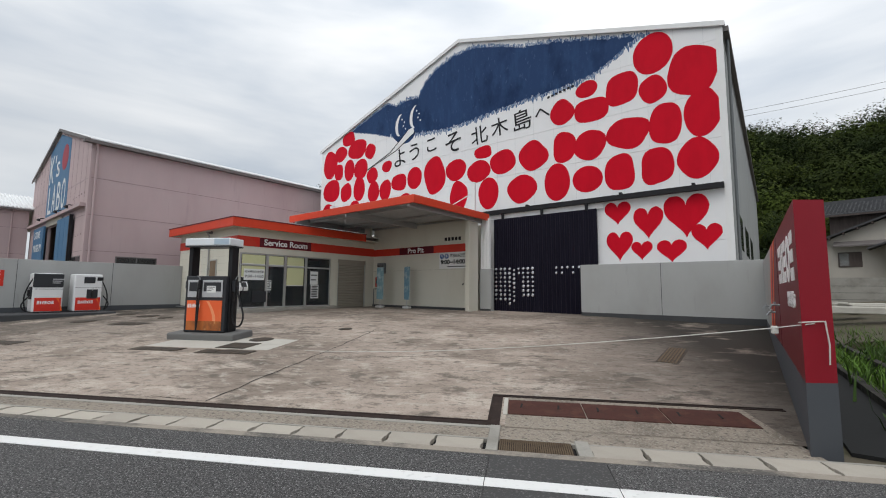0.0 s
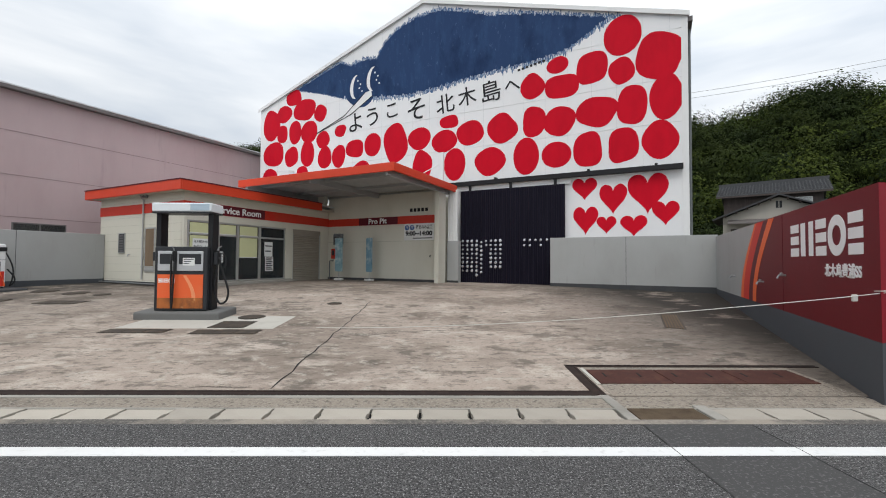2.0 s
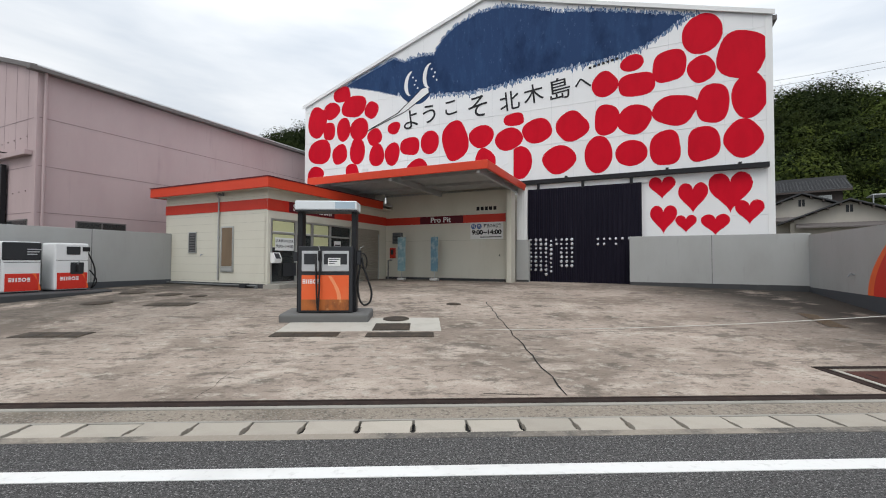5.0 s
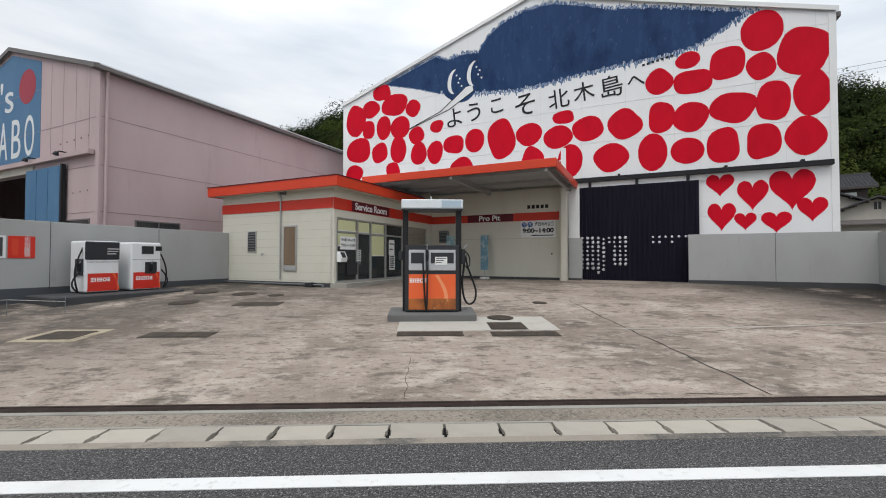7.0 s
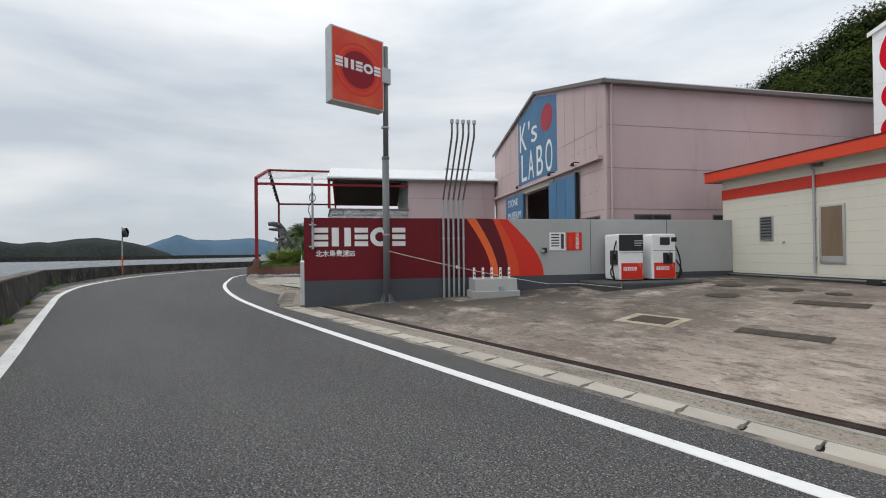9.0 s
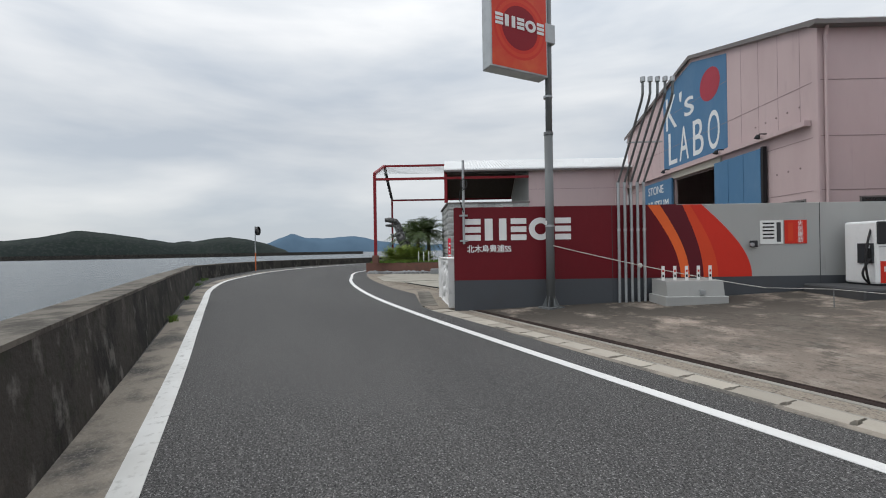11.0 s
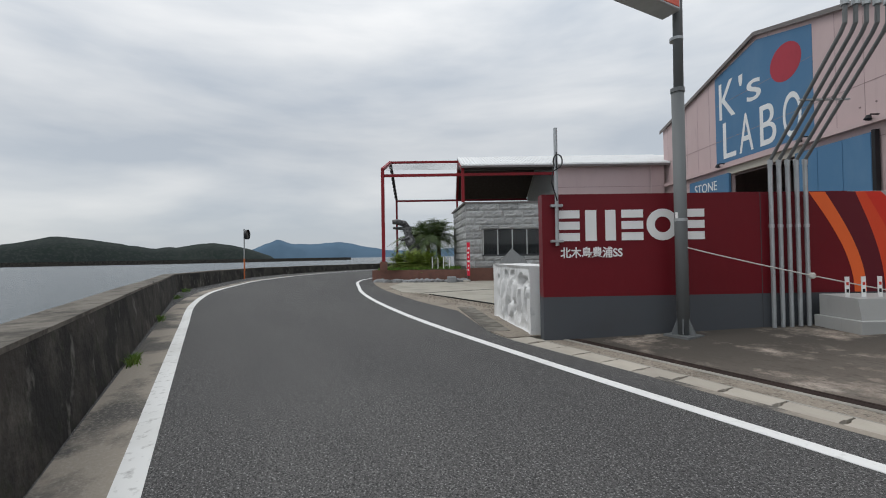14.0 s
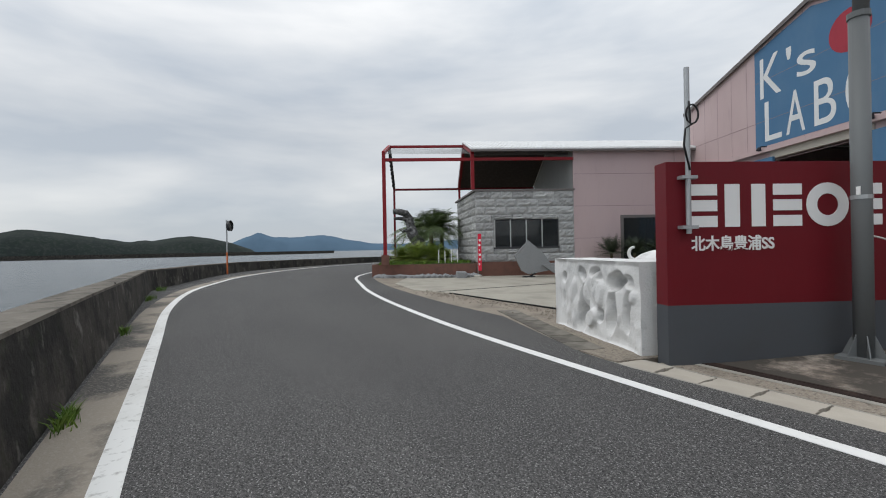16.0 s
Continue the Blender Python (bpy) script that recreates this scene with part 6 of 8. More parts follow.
for s, (a, b) in enumerate(((GA[0], GA[1]), (GA[1], GA[2]))):
    ex = -0.12 if s == 0 else 0.2
    dz = (b[1] - a[1]) / (b[0] - a[0])
    p0, p1 = (a[0] + (ex if s == 0 else 0), a[1] + (ex * dz if s == 0 else 0)), (b[0] + (ex if s == 1 else 0), b[1] + (ex * dz if s == 1 else 0))
    part("roof", prism([(p0[0], p0[1] + 0.02), (p1[0], p1[1] + 0.02), (p1[0], p1[1] + 0.07), (p0[0], p0[1] + 0.07)], "y", 4.74, 40.2), ROOF_METAL, pk, "pale metal roof")
    part("verge_trim", prism([(p0[0], p0[1] - 0.1), (p1[0], p1[1] - 0.1), (p1[0], p1[1] + 0.07), (p0[0], p0[1] + 0.07)], "y", 4.70, 4.74), ROOF_EDGE, pk, "dark verge trim")
part("gutter", box(-24.85, -24.58, 4.5, 40.2, 8.2, 8.34), ROOF_EDGE, pk, "dark brown eaves gutter")
part("downpipe", tube([(-24.7, 5.0, 8.25), (-24.84, 5.05, 7.95), (-24.84, 5.05, 0.1)], 0.05), PINK, pk, "pink downpipe")
part("corner_trim", box(-25.1, -24.88, 4.83, 4.9, 0, 8.35), PINK, pk)
for v0, v1 in ((6.06, 7.8), (9.85, 11.2), (13.5, 15.3), (17.2, 19.0)):
    w = part("window", box(-24.9, -24.87, v0, v1, 2.35, 2.97), ROOF_EDGE, pk, "dark strip window")
    for k in range(2):
        a = v0 + 0.05 + k * (v1 - v0 - 0.05) / 2
        part("pane", box(-24.875, -24.862, a, a + (v1 - v0) / 2 - 0.08, 2.4, 2.92), GLASS_M, w)
w = part("window", box(-27.0, -25.4, 4.82, 4.85, 2.35, 2.95), ROOF_EDGE, pk, "dark strip window")
part("pane", box(-26.95, -25.45, 4.81, 4.825, 2.4, 2.9), GLASS_M, w)
part("door_rail", box(-38.9, -25.15, 4.62, 4.83, 5.25, 5.42), PINK, pk, "pink steel door track cover")
part("door_head", box(-33.6, -29.6, 4.78, 4.85, 4.95, 5.25), PLASTER, pk)
dr = part("sliding_door", box(-29.83, -27.09, 4.66, 4.76, 0.02, 5.0), BLUE_SIGN, pk, "faded blue sliding door")
for k in range(3):
    part("door_panel", box(-29.78 + k * 0.9, -28.92 + k * 0.9, 4.645, 4.66, 0.08, 4.95), BLUE_SIGN, dr)
part("door_edge", box(-27.09, -26.98, 4.64, 4.78, 0.02, 5.05), BLACK, dr, "black door edge")
dr2 = part("sliding_door", box(-36.3, -33.35, 4.66, 4.76, 0.02, 5.0), BLUE_SIGN, pk, "faded blue sliding door with white lettering")
text_part("STONE", 0.62, LETTER, dr2, pose(-35.0, 4.65, 4.55), "white stencil lettering", width=1.7)
text_part("MUSEUM", 0.62, LETTER, dr2, pose(-34.75, 4.65, 3.75), "white stencil lettering", width=2.2)
bs = part("painted_sign", prism([(-34.4, 5.55), (-29.2, 5.55), (-29.2, ramp_between(-29.2, GA) - 0.25), (-31.75, 10.2), (-34.4, ramp_between(-34.4, GA) - 0.15)], "y", 4.838, 4.85), BLUE_SIGN, pk, "faded blue painted sign panel")
for z in (6.6, 8.3):
    part("sign_seam", box(-34.4, -29.2, 4.834, 4.838, z, z + 0.015), SEAM_M, bs)
part("sign_disc", tube([(-30.35, 4.838, 8.62), (-30.35, 4.832, 8.62)], 0.72, 32), SIGN_RED, bs, "faded red painted disc")
text_part("K", 2.45, LETTER, bs, pose(-33.65, 4.832, 8.3), "white stencil lettering", width=1.05)
text_part("'s", 1.9, LETTER, bs, pose(-32.2, 4.832, 8.35), "white stencil lettering", width=1.25)
for ch, u in (("L", -33.55), ("A", -32.45), ("B", -31.3), ("O", -30.1)):
    text_part(ch, 2.4, LETTER, bs, pose(u, 4.832, 6.45), "white stencil lettering", width=0.82)
for u in (-33.8, -29.4, -27.0):
    lm = part("lamp_bracket", tube([(u, 4.8, 5.5), (u, 4.55, 5.5), (u, 4.5, 5.42)], 0.025), BLACK, pk)
    part("lamp_head", tube([(u, 4.5, 5.46), (u, 4.46, 5.34)], 0.06, 10, r_end=0.1), BLACK, lm)
for k in range(5):
    for j in range(2):
        part("bolt", tube([(-27.6 + 0.5 * k, 4.85, 5.9 - 2.0 * j + 0.02 * k), (-27.6 + 0.5 * k, 4.83, 5.9 - 2.0 * j + 0.02 * k)], 0.03, 6), SEAM_M, pk)

# ---- open shed, stone-faced block, planter ----
U0 = -38.75
shed = thing("open_shed", "pale roofed pink shed with red steel frame beside the road", "shed", STATION)
WHITE_ROOF = Mat("white_corrugated_roof", (0.74, 0.75, 0.75), 0.5).stain((0.58, 0.58, 0.57), 1.5, 0.5, 0.8, 0.5).m
part("wall", box(U0 - 0.1, U0, -1.5, 4.8, 0, 6.55), PINK, shed, "pale pink siding")
part("gable_wall", prism([(U0 - 7.8, 0.0), (U0 - 0.1, 0.0), (U0 - 0.1, 6.4), (U0 - 4.1, 7.8), (U0 - 7.8, 5.8)], "y", -1.5, -1.4), GREY_WALL, shed, "grey inner gable wall")
for z in (1.9, 3.6, 5.3):
    part("siding_seam", box(U0, U0 + 0.006, -1.48, 4.8, z, z + 0.018), SEAM_M, shed)
for a, b, za, zb in ((U0 + 0.35, U0 - 4.1, 6.55, 8.0), (U0 - 4.1, U0 - 8.2, 8.0, 5.85)):
    part("roof", prism([(a, za), (b, zb), (b, zb + 0.06), (a, za + 0.06)], "y", -6.95, 14.0), WHITE_ROOF, shed, "white corrugated roof")
    part("roof_lining", prism([(a - 0.02, za - 0.06), (b, zb - 0.06), (b, zb - 0.02), (a - 0.02, za - 0.02)], "y", -6.9, -1.5), DARK_WOOD, shed, "dark roof underside")
for k in range(66):
    v = -6.9 + k * 0.2
    part("roof_rib", prism([(U0 + 0.36, 6.60), (U0 - 4.1, 8.05), (U0 - 4.1, 8.11), (U0 + 0.36, 6.66)], "y", v, v + 0.09), WHITE_ROOF, shed)
part("eaves_edge", box(U0 + 0.30, U0 + 0.36, -6.95, 14, 6.46, 6.56), ROOF_EDGE, shed)
for k in range(4):
    du = -0.8 - k * 0.9
    part("purlin", box(U0 + du - 0.05, U0 + du + 0.05, -6.9, -1.5, 6.3 - du * 0.326 - 0.05, 6.42 - du * 0.326 - 0.02), ROOF_EDGE, shed)
part("downpipe", tube([(U0 + 0.06, 4.0, 6.5), (U0 + 0.06, 4.0, 0.1)], 0.04), PINK, shed)
yw = part("doorway", box(U0, U0 + 0.05, 1.0, 3.8, 0, 3.1), ROOF_EDGE, shed, "dark glazed doorway")
part("pane", box(U0 + 0.05, U0 + 0.06, 1.15, 3.65, 0.1, 2.95), GLASS_M, yw)


def frame_gable(parent, v):
    part("front_post", box(U0 - 0.1, U0 + 0.08, v - 0.09, v + 0.09, 0.72 if v < -8 else 4.54, 6.5), RED_STEEL, parent, "red steel post")
    part("rafter", prism([(U0 + 0.08, 6.38), (U0 - 4.1, 7.72), (U0 - 4.1, 7.9), (U0 + 0.08, 6.56)], "y", v - 0.08, v + 0.08), RED_STEEL, parent)
    part("rafter", prism([(U0 - 4.1, 7.72), (U0 - 7.9, 5.72), (U0 - 7.9, 5.86), (U0 - 4.1, 7.9)], "y", v - 0.08, v + 0.08), DARK_WOOD if v < -8 else RED_STEEL, parent)
    part("rear_post", box(U0 - 7.98, U0 - 7.82, v - 0.07, v + 0.07, 0.0, 5.8), RED_STEEL if v > -8 else MAROON, parent)


frame_gable(shed, -11.45)
frame_gable(shed, -6.85)
part("eaves_beam", box(U0 - 0.08, U0 + 0.06, -11.45, -1.5, 6.05, 6.2), RED_STEEL, shed, "red steel beam")
part("ridge_beam", box(U0 - 4.18, U0 - 4.02, -11.45, -6.9, 7.72, 7.86), RED_STEEL, shed)
part("rear_beam", box(U0 - 7.95, U0 - 7.85, -11.45, -1.5, 5.62, 5.76), MAROON, shed)
part("post_foot", box(U0 - 0.2, U0 + 0.18, -11.64, -11.26, 0.7, 1.2), BROWN_BASE, shed, "brown concrete footing")
for k in range(6):
    part("frame_cable", tube([(U0 - 0.7 - k * 0.6, -11.4, 6.6 + 0.19 * k), (U0 - 0.7 - k * 0.6, -6.9, 6.6 + 0.19 * k)], 0.012, 5), STEEL, shed)
for k in range(9):
    part("cleat", box(U0 - 4.4 - k * 0.38, U0 - 4.3 - k * 0.38, -11.55, -11.35, 7.42 - k * 0.2, 7.6 - k * 0.2), BLACK, shed)

block = thing("stone_faced_office", "flat-topped office faced in grey split stone blocks", "office", STATION)
part("core", prism([(U0 - 0.16, -6.62), (U0 - 0.16, -1.5), (U0 - 5.5, -1.5), (U0 - 5.6, -7.15)], "z", 0, 4.45), CONCRETE2, block)
part("coping", prism([(U0 + 0.06, -6.82), (U0 + 0.06, -1.45), (U0 - 5.6, -1.45), (U0 - 5.7, -7.35)], "z", 4.44, 4.54), ROOF_EDGE, block, "dark roof coping")
wn_ = part("window", box(U0 - 0.12, U0 - 0.06, -5.75, -2.35, 1.5, 2.95), DARK_PLASTIC, block, "wide dark sliding window")
for k in range(4):
    a = -5.7 + k * 0.84
    part("pane", box(U0 - 0.06, U0 - 0.045, a, a + 0.78, 1.56, 2.9), GLASS_M, wn_)
    part("mullion", box(U0 - 0.06, U0 - 0.03, a - 0.06, a, 1.5, 2.95), ALU, wn_)
part("sill", box(U0 - 0.08, U0 + 0.04, -5.8, -2.3, 1.42, 1.5), DARK_BAND, block)
part("brown_base", box(U0 - 0.1, U0 + 0.07, -6.75, -1.5, 0.0, 0.75), BROWN_BASE, block, "reddish brown stone base")
part("side_window", box(U0 - 2.4, U0 - 1.6, -6.73, -6.5, 0.8, 2.9), DARK_PLASTIC, block)

planter = thing("planter", "low brown stone planter with grass and shrubs", "planter", STATION)
PL = [(-41.0, -12.2), (-39.6, -12.25), (-38.6, -9.5), (-38.3, -6.8), (-39.2, -6.75), (-41.5, -7.0)]
part("wall", prism(PL, "z", -0.1, 0.68), BROWN_BASE, planter)
part("soil_bed", prism([(u * 1.0 - (0.18 if u > -40 else -0.18), v + (0.18 if v < -9 else -0.1)) for u, v in PL], "z", 0.60, 0.72), SOIL, planter)


def blades(n, area, h0, h1, w, seed, z_at, lean=0.4):
    """Loose upright blades over an area given by a function of the random generator."""
    rnd = random.Random(seed)
    verts, faces = [], []
    for _ in range(n):
        x, y = area(rnd)
        z = z_at(x, y)
        a, h = rnd.uniform(0, 6.28), rnd.uniform(h0, h1)
        dx, dy = math.cos(a) * w, math.sin(a) * w
        lx, ly = rnd.uniform(-lean, lean) * h, rnd.uniform(-lean, lean) * h
        k = len(verts)
        verts += [(x - dx, y - dy, z), (x + dx, y + dy, z), (x + dx * 0.7 + lx * 0.4, y + dy * 0.7 + ly * 0.4, z + h * 0.6), (x - dx * 0.7 + lx * 0.4, y - dy * 0.7 + ly * 0.4, z + h * 0.6), (x + lx, y + ly, z + h)]
        faces += [(k, k + 1, k + 2, k + 3), (k + 3, k + 2, k + 4)]
    return verts, faces


def stuff(name, vf, material, label, category, m=None):
    me = bpy.data.meshes.new(name)
    me.from_pydata(vf[0], [], vf[1])
    me.materials.append(material)
    ob = new(name, me)
    ob.matrix_world = m or Matrix()
    return tagged(ob, label, category, kind="stuff")


stuff("planter_grass", blades(2600, lambda r: (r.uniform(-41, -38.7), r.uniform(-11.8, -7.0)), 0.05, 0.2, 0.02, 5, lambda x, y: 0.70), GRASS, "rough green grass in the planter", "grass", STATION)


def palm_crown(n, length, droop, seed, leaflets=20):
    """Fronds of narrow leaflets round a point."""
    rnd = random.Random(seed)
    bm = bmesh.new()
    for i in range(n):
        a = i * 2.399 + rnd.uniform(-0.2, 0.2)
        el = rnd.uniform(-0.15, 1.35)
        d = Vector((math.cos(a) * math.cos(el), math.sin(a) * math.cos(el), math.sin(el)))
        L = length * rnd.uniform(0.8, 1.1)
        prev = Vector((0, 0, 0))
        side = d.cross(Vector((0, 0, 1))).normalized()
        for k in range(1, leaflets + 1):
            t = k / leaflets
            p = d * (L * t) + Vector((0, 0, -droop * L * t * t))
            w = 0.24 * length * math.sin(math.pi * min(1, 0.14 + 0.8 * t))
            for s in (-1, 1):
                tip = p + side * (s * w) + (p - prev).normalized() * w * 0.7 + Vector((0, 0, -0.25 * w))
                bm.faces.new([bm.verts.new(prev.lerp(p, 0.25)), bm.verts.new(prev.lerp(p, 0.75)), bm.verts.new(tip)])
            prev = p
    return bm


def palm(u, v, z, h, length, seed, label):
    t = thing("palm_tree", label, "palm", st(u, v, z), "planter palms")
    part("trunk", tube([(0, 0, 0), (0.05, 0.02, h * 0.5), (0.02, 0.0, h)], 0.15, 10, r_end=0.11), TRUNK, t, "rough brown trunk")
    part("crown", palm_crown(64, length, 0.55, seed, 26), PALM_LEAF, t, "arching green fronds", m=pose(0, 0, h))


palm(-42.6, -9.0, 0.0, 2.7, 2.35, 1, "squat palm with arching green fronds in the planter")
palm(-43.9, -8.3, 0.0, 3.0, 2.3, 2, "palm with arching green fronds beside the office")
palm(-45.2, -9.9, 0.0, 2.8, 2.1, 3, "palm with arching green fronds behind the planter")
for k, (u, v, s) in enumerate(((-40.3, -10.7, 1.1), (-40.0, -9.8, 1.25), (-39.9, -9.1, 1.0), (-40.5, -8.9, 1.2), (-40.6, -10.1, 1.15), (-40.2, -8.2, 0.7))):
    sh = thing("cycad_shrub", "low spiky yellow-green shrub in the planter", "shrub", st(u, v, 0.68), "planter shrubs")
    part("stem", tube([(0, 0, 0), (0, 0, 0.25)], 0.1, 8), TRUNK, sh)
    part("leaves", palm_crown(60, s * 1.15, 0.3, 20 + k, 12), SHRUB_LEAF, sh, "arching yellow-green leaves", m=pose(0, 0, 0.3))
# dinosaur statue, one plain mesh
bm = bmesh.new()
tube([(-1.1, 0, 0.85), (-0.6, 0, 0.95), (-0.1, 0, 1.25), (0.35, 0, 1.75), (0.62, 0, 2.15)], 0.12, 12, bm, 0.24)
tube([(-0.4, 0, 1.05), (0.05, 0, 1.3), (0.4, 0, 1.72)], 0.3, 12, bm, 0.28)
tube([(-1.1, 0, 0.86), (-1.7, 0.1, 0.8), (-2.2, 0.3, 0.95)], 0.12, 10, bm, 0.03)
tube([(0.5, 0, 2.05), (0.8, 0, 2.3), (1.2, 0, 2.27), (1.42, 0, 2.18)], 0.22, 10, bm, 0.12)
tube([(0.62, 0, 2.08), (0.95, 0, 1.98), (1.3, 0, 1.88)], 0.13, 10, bm, 0.06)
for s in (-1, 1):
    tube([(-0.25, s * 0.25, 1.15), (0.05, s * 0.32, 0.75), (-0.2, s * 0.32, 0.38), (0.05, s * 0.32, 0.0), (0.3, s * 0.32, 0.02)], 0.2, 10, bm, 0.08)
    tube([(0.4, s * 0.25, 1.6), (0.62, s * 0.3, 1.4), (0.82, s * 0.26, 1.5)], 0.07, 8, bm, 0.03)
solid("dinosaur_statue", bm, Mat("statue_grey", (0.10, 0.10, 0.10), 0.55, 0.3).stain((0.30, 0.30, 0.30), 5, 0.5, 0.65, 0.8).stain((0.03, 0.03, 0.03), 9, 0.45, 0.6, 0.8).bump(7, 0.08).m, "dark grey metal dinosaur statue in the planter", "statue", st(-41.1, -10.4, 0.72, -75) @ pose(0, 0, 0.02, 0, -18, 0) @ Matrix.Scale(1.15, 4), smooth=True)
fence = thing("picket_fence", "short white picket posts at the planter edge", "fence", STATION)
for k in range(4):
    part("picket", box(-39.0 - 0.02 * k, -38.96 - 0.02 * k, -8.7 + 0.33 * k, -8.66 + 0.33 * k, 0.6, 1.42 - 0.05 * (k % 2)), WHITE, fence)
nb_ = thing("banner_flag", "narrow red banner flag with pale print on a pole", "banner", st(-37.95, -6.75, 0, 60))
part("base", box(-0.16, 0.16, -0.16, 0.16, 0, 0.12, 0.02), LIGHT_CONC, nb_)
part("pole", tube([(0, 0, 0.1), (0, 0, 2.25)], 0.014), STEEL, nb_)
part("flag", box(0.015, 0.2, -0.004, 0.004, 0.35, 2.2), paint("banner_red", (0.62, 0.02, 0.05), 0.6), nb_, "red cloth banner")
for k in range(6):
    part("print_mark", box(0.05 + 0.02 * (k % 2), 0.12 + 0.03 * (k % 3), -0.008, -0.004, 0.62 + 0.24 * k, 0.72 + 0.24 * k), PAPER, nb_)
solid("stone_step", box(-0.4, 0.4, -0.25, 0.25, 0, 0.32, 0.03), GRANITE, "small grey stone block at the planter", "stone", st(-37.9, -7.6, 0))
# rubble along the planter foot
rub = thing("planter_rubble", "low grey rough stones along the planter foot", "stones", STATION)
for k in range(18):
    rnd = random.Random(700 + k)
    b_ = bmesh.new()
    bmesh.ops.create_icosphere(b_, subdivisions=1, radius=1)
    for v_ in b_.verts:
        v_.co = Vector((v_.co.x * rnd.uniform(0.12, 0.25), v_.co.y * rnd.uniform(0.25, 0.45), v_.co.z * rnd.uniform(0.10, 0.2)))
    q = (k + 0.5) / 18
    part("stone", b_, GRANITE, rub, m=pose(-39.3 + 1.15 * min(1, q * 2), -12.0 + 5.2 * q, 0.06))

# granite leaf sculpture
leafs = thing("granite_sculpture", "angular grey granite sculpture leaning on the ground", "sculpture", st(-37.2, -3.75, 0, 84) @ Matrix.Scale(1.12, 4))
part("slab", prism([(-1.15, 0.95), (-0.55, 1.62), (0.1, 1.05), (0.55, 0.35), (-0.55, 0.15), (-0.85, 0.3)], "y", -0.16, 0.16), GRANITE, leafs)
part("slab", prism([(0.0, 0.55), (0.55, 0.62), (1.25, 0.32), (1.3, 0.06), (0.55, 0.18)], "y", -0.3, 0.12), GRANITE, leafs)
part("foot", prism([(-0.85, 0.0), (-0.2, 0.0), (-0.3, 0.06), (-0.75, 0.06)], "y", -0.2, 0.2), DARK_PLASTIC, leafs)
part("prop", tube([(-0.1, 0, 0.3), (-0.5, 0, 0.03)], 0.04), DARK_PLASTIC, leafs)
# plants by the doorway
for k, (u, v) in enumerate(((-37.9, 0.1), (-37.7, 1.2), (-37.8, 2.6))):
    yu = thing("yucca_plant", "dark spiky yucca plant by the doorway", "plant", st(u, v, 0), "doorway plants")
    part("stem", tube([(0, 0, 0), (0, 0, 1.1)], 0.07), TRUNK, yu)
    part("leaves", palm_crown(54, 1.05, 0.12, 60 + k, 7), YUCCA_LEAF, yu, m=pose(0, 0, 1.15))
solid("hedge_bed", box(-38.2, -37.2, -0.6, 4.6, 0, 0.62, 0.1, seg=2), SHRUB_LEAF, "low clipped green planting bed", "hedge", STATION)

# carved marble block beside the wall end
bm = bmesh.new()
NX, NZ = 150, 84
L_, H_ = 2.6, 1.28
gridv = []
# hollows: centre, half sizes, depth, lean
HOLES = [(0.30, 0.92, 0.12, 0.13, 0.20, 0.1), (0.22, 0.40, 0.08, 0.28, 0.14, 0.1), (0.95, 0.42, 0.15, 0.38, 0.50, 0.12), (0.98, 1.02, 0.14, 0.10, 0.22, 0.0), (1.40, 1.06, 0.16, 0.11, 0.40, -0.3), (1.50, 0.40, 0.10, 0.14, 0.34, 0.0), (1.95, 0.96, 0.22, 0.15, 0.46, 0.2), (1.82, 0.46, 0.13, 0.34, 0.30, 0.15), (2.30, 0.98, 0.10, 0.12, 0.20, 0.0), (2.24, 0.50, 0.07, 0.30, 0.24, 0.1)]
# rounded forms left standing: centre, half sizes, how far they stand out of the hollows
FORMS = [(1.24, 0.32, 0.26, 0.25, 0.46), (1.10, 0.74, 0.11, 0.34, 0.40), (1.52, 0.76, 0.20, 0.36, 0.42), (1.30, 0.92, 0.07, 0.28, 0.36), (2.05, 0.44, 0.10, 0.34, 0.38), (2.36, 0.76, 0.12, 0.18, 0.40), (0.62, 0.70, 0.16, 0.50, 0.40)]


def carved(x, z):
    """Depth of the carving behind the face."""
    wx, wz = x + 0.05 * noise.noise((x * 3, z * 3, 2.0)), z + 0.06 * noise.noise((x * 3, z * 3, 8.0))
    d = 0.05 + 0.07 * noise.noise((x * 1.7, z * 1.2, 3.0)) + 0.03 * noise.noise((x * 7, z * 5, 9.0))
    for hx, hz, rx, rz, dep, lean in HOLES:
        q = math.hypot((wx - hx - lean * (wz - hz)) / rx, (wz - hz) / rz)
        k = max(0.0, min(1.0, (1.3 - q) / 0.8))
        d = max(d, dep * k * k * (3 - 2 * k) + 0.05 * math.sin(16 * wx + 5 * wz) * k)
    for hx, hz, rx, rz, rise in FORMS:
        q = ((wx - hx - 0.2 * (wz - hz)) / rx) ** 2 + ((wz - hz) / rz) ** 2
        if q < 1:
            d = min(d, max(0.0, 0.42 - rise * math.sqrt(1 - q) - 0.04 * (1 - q)))
    return d


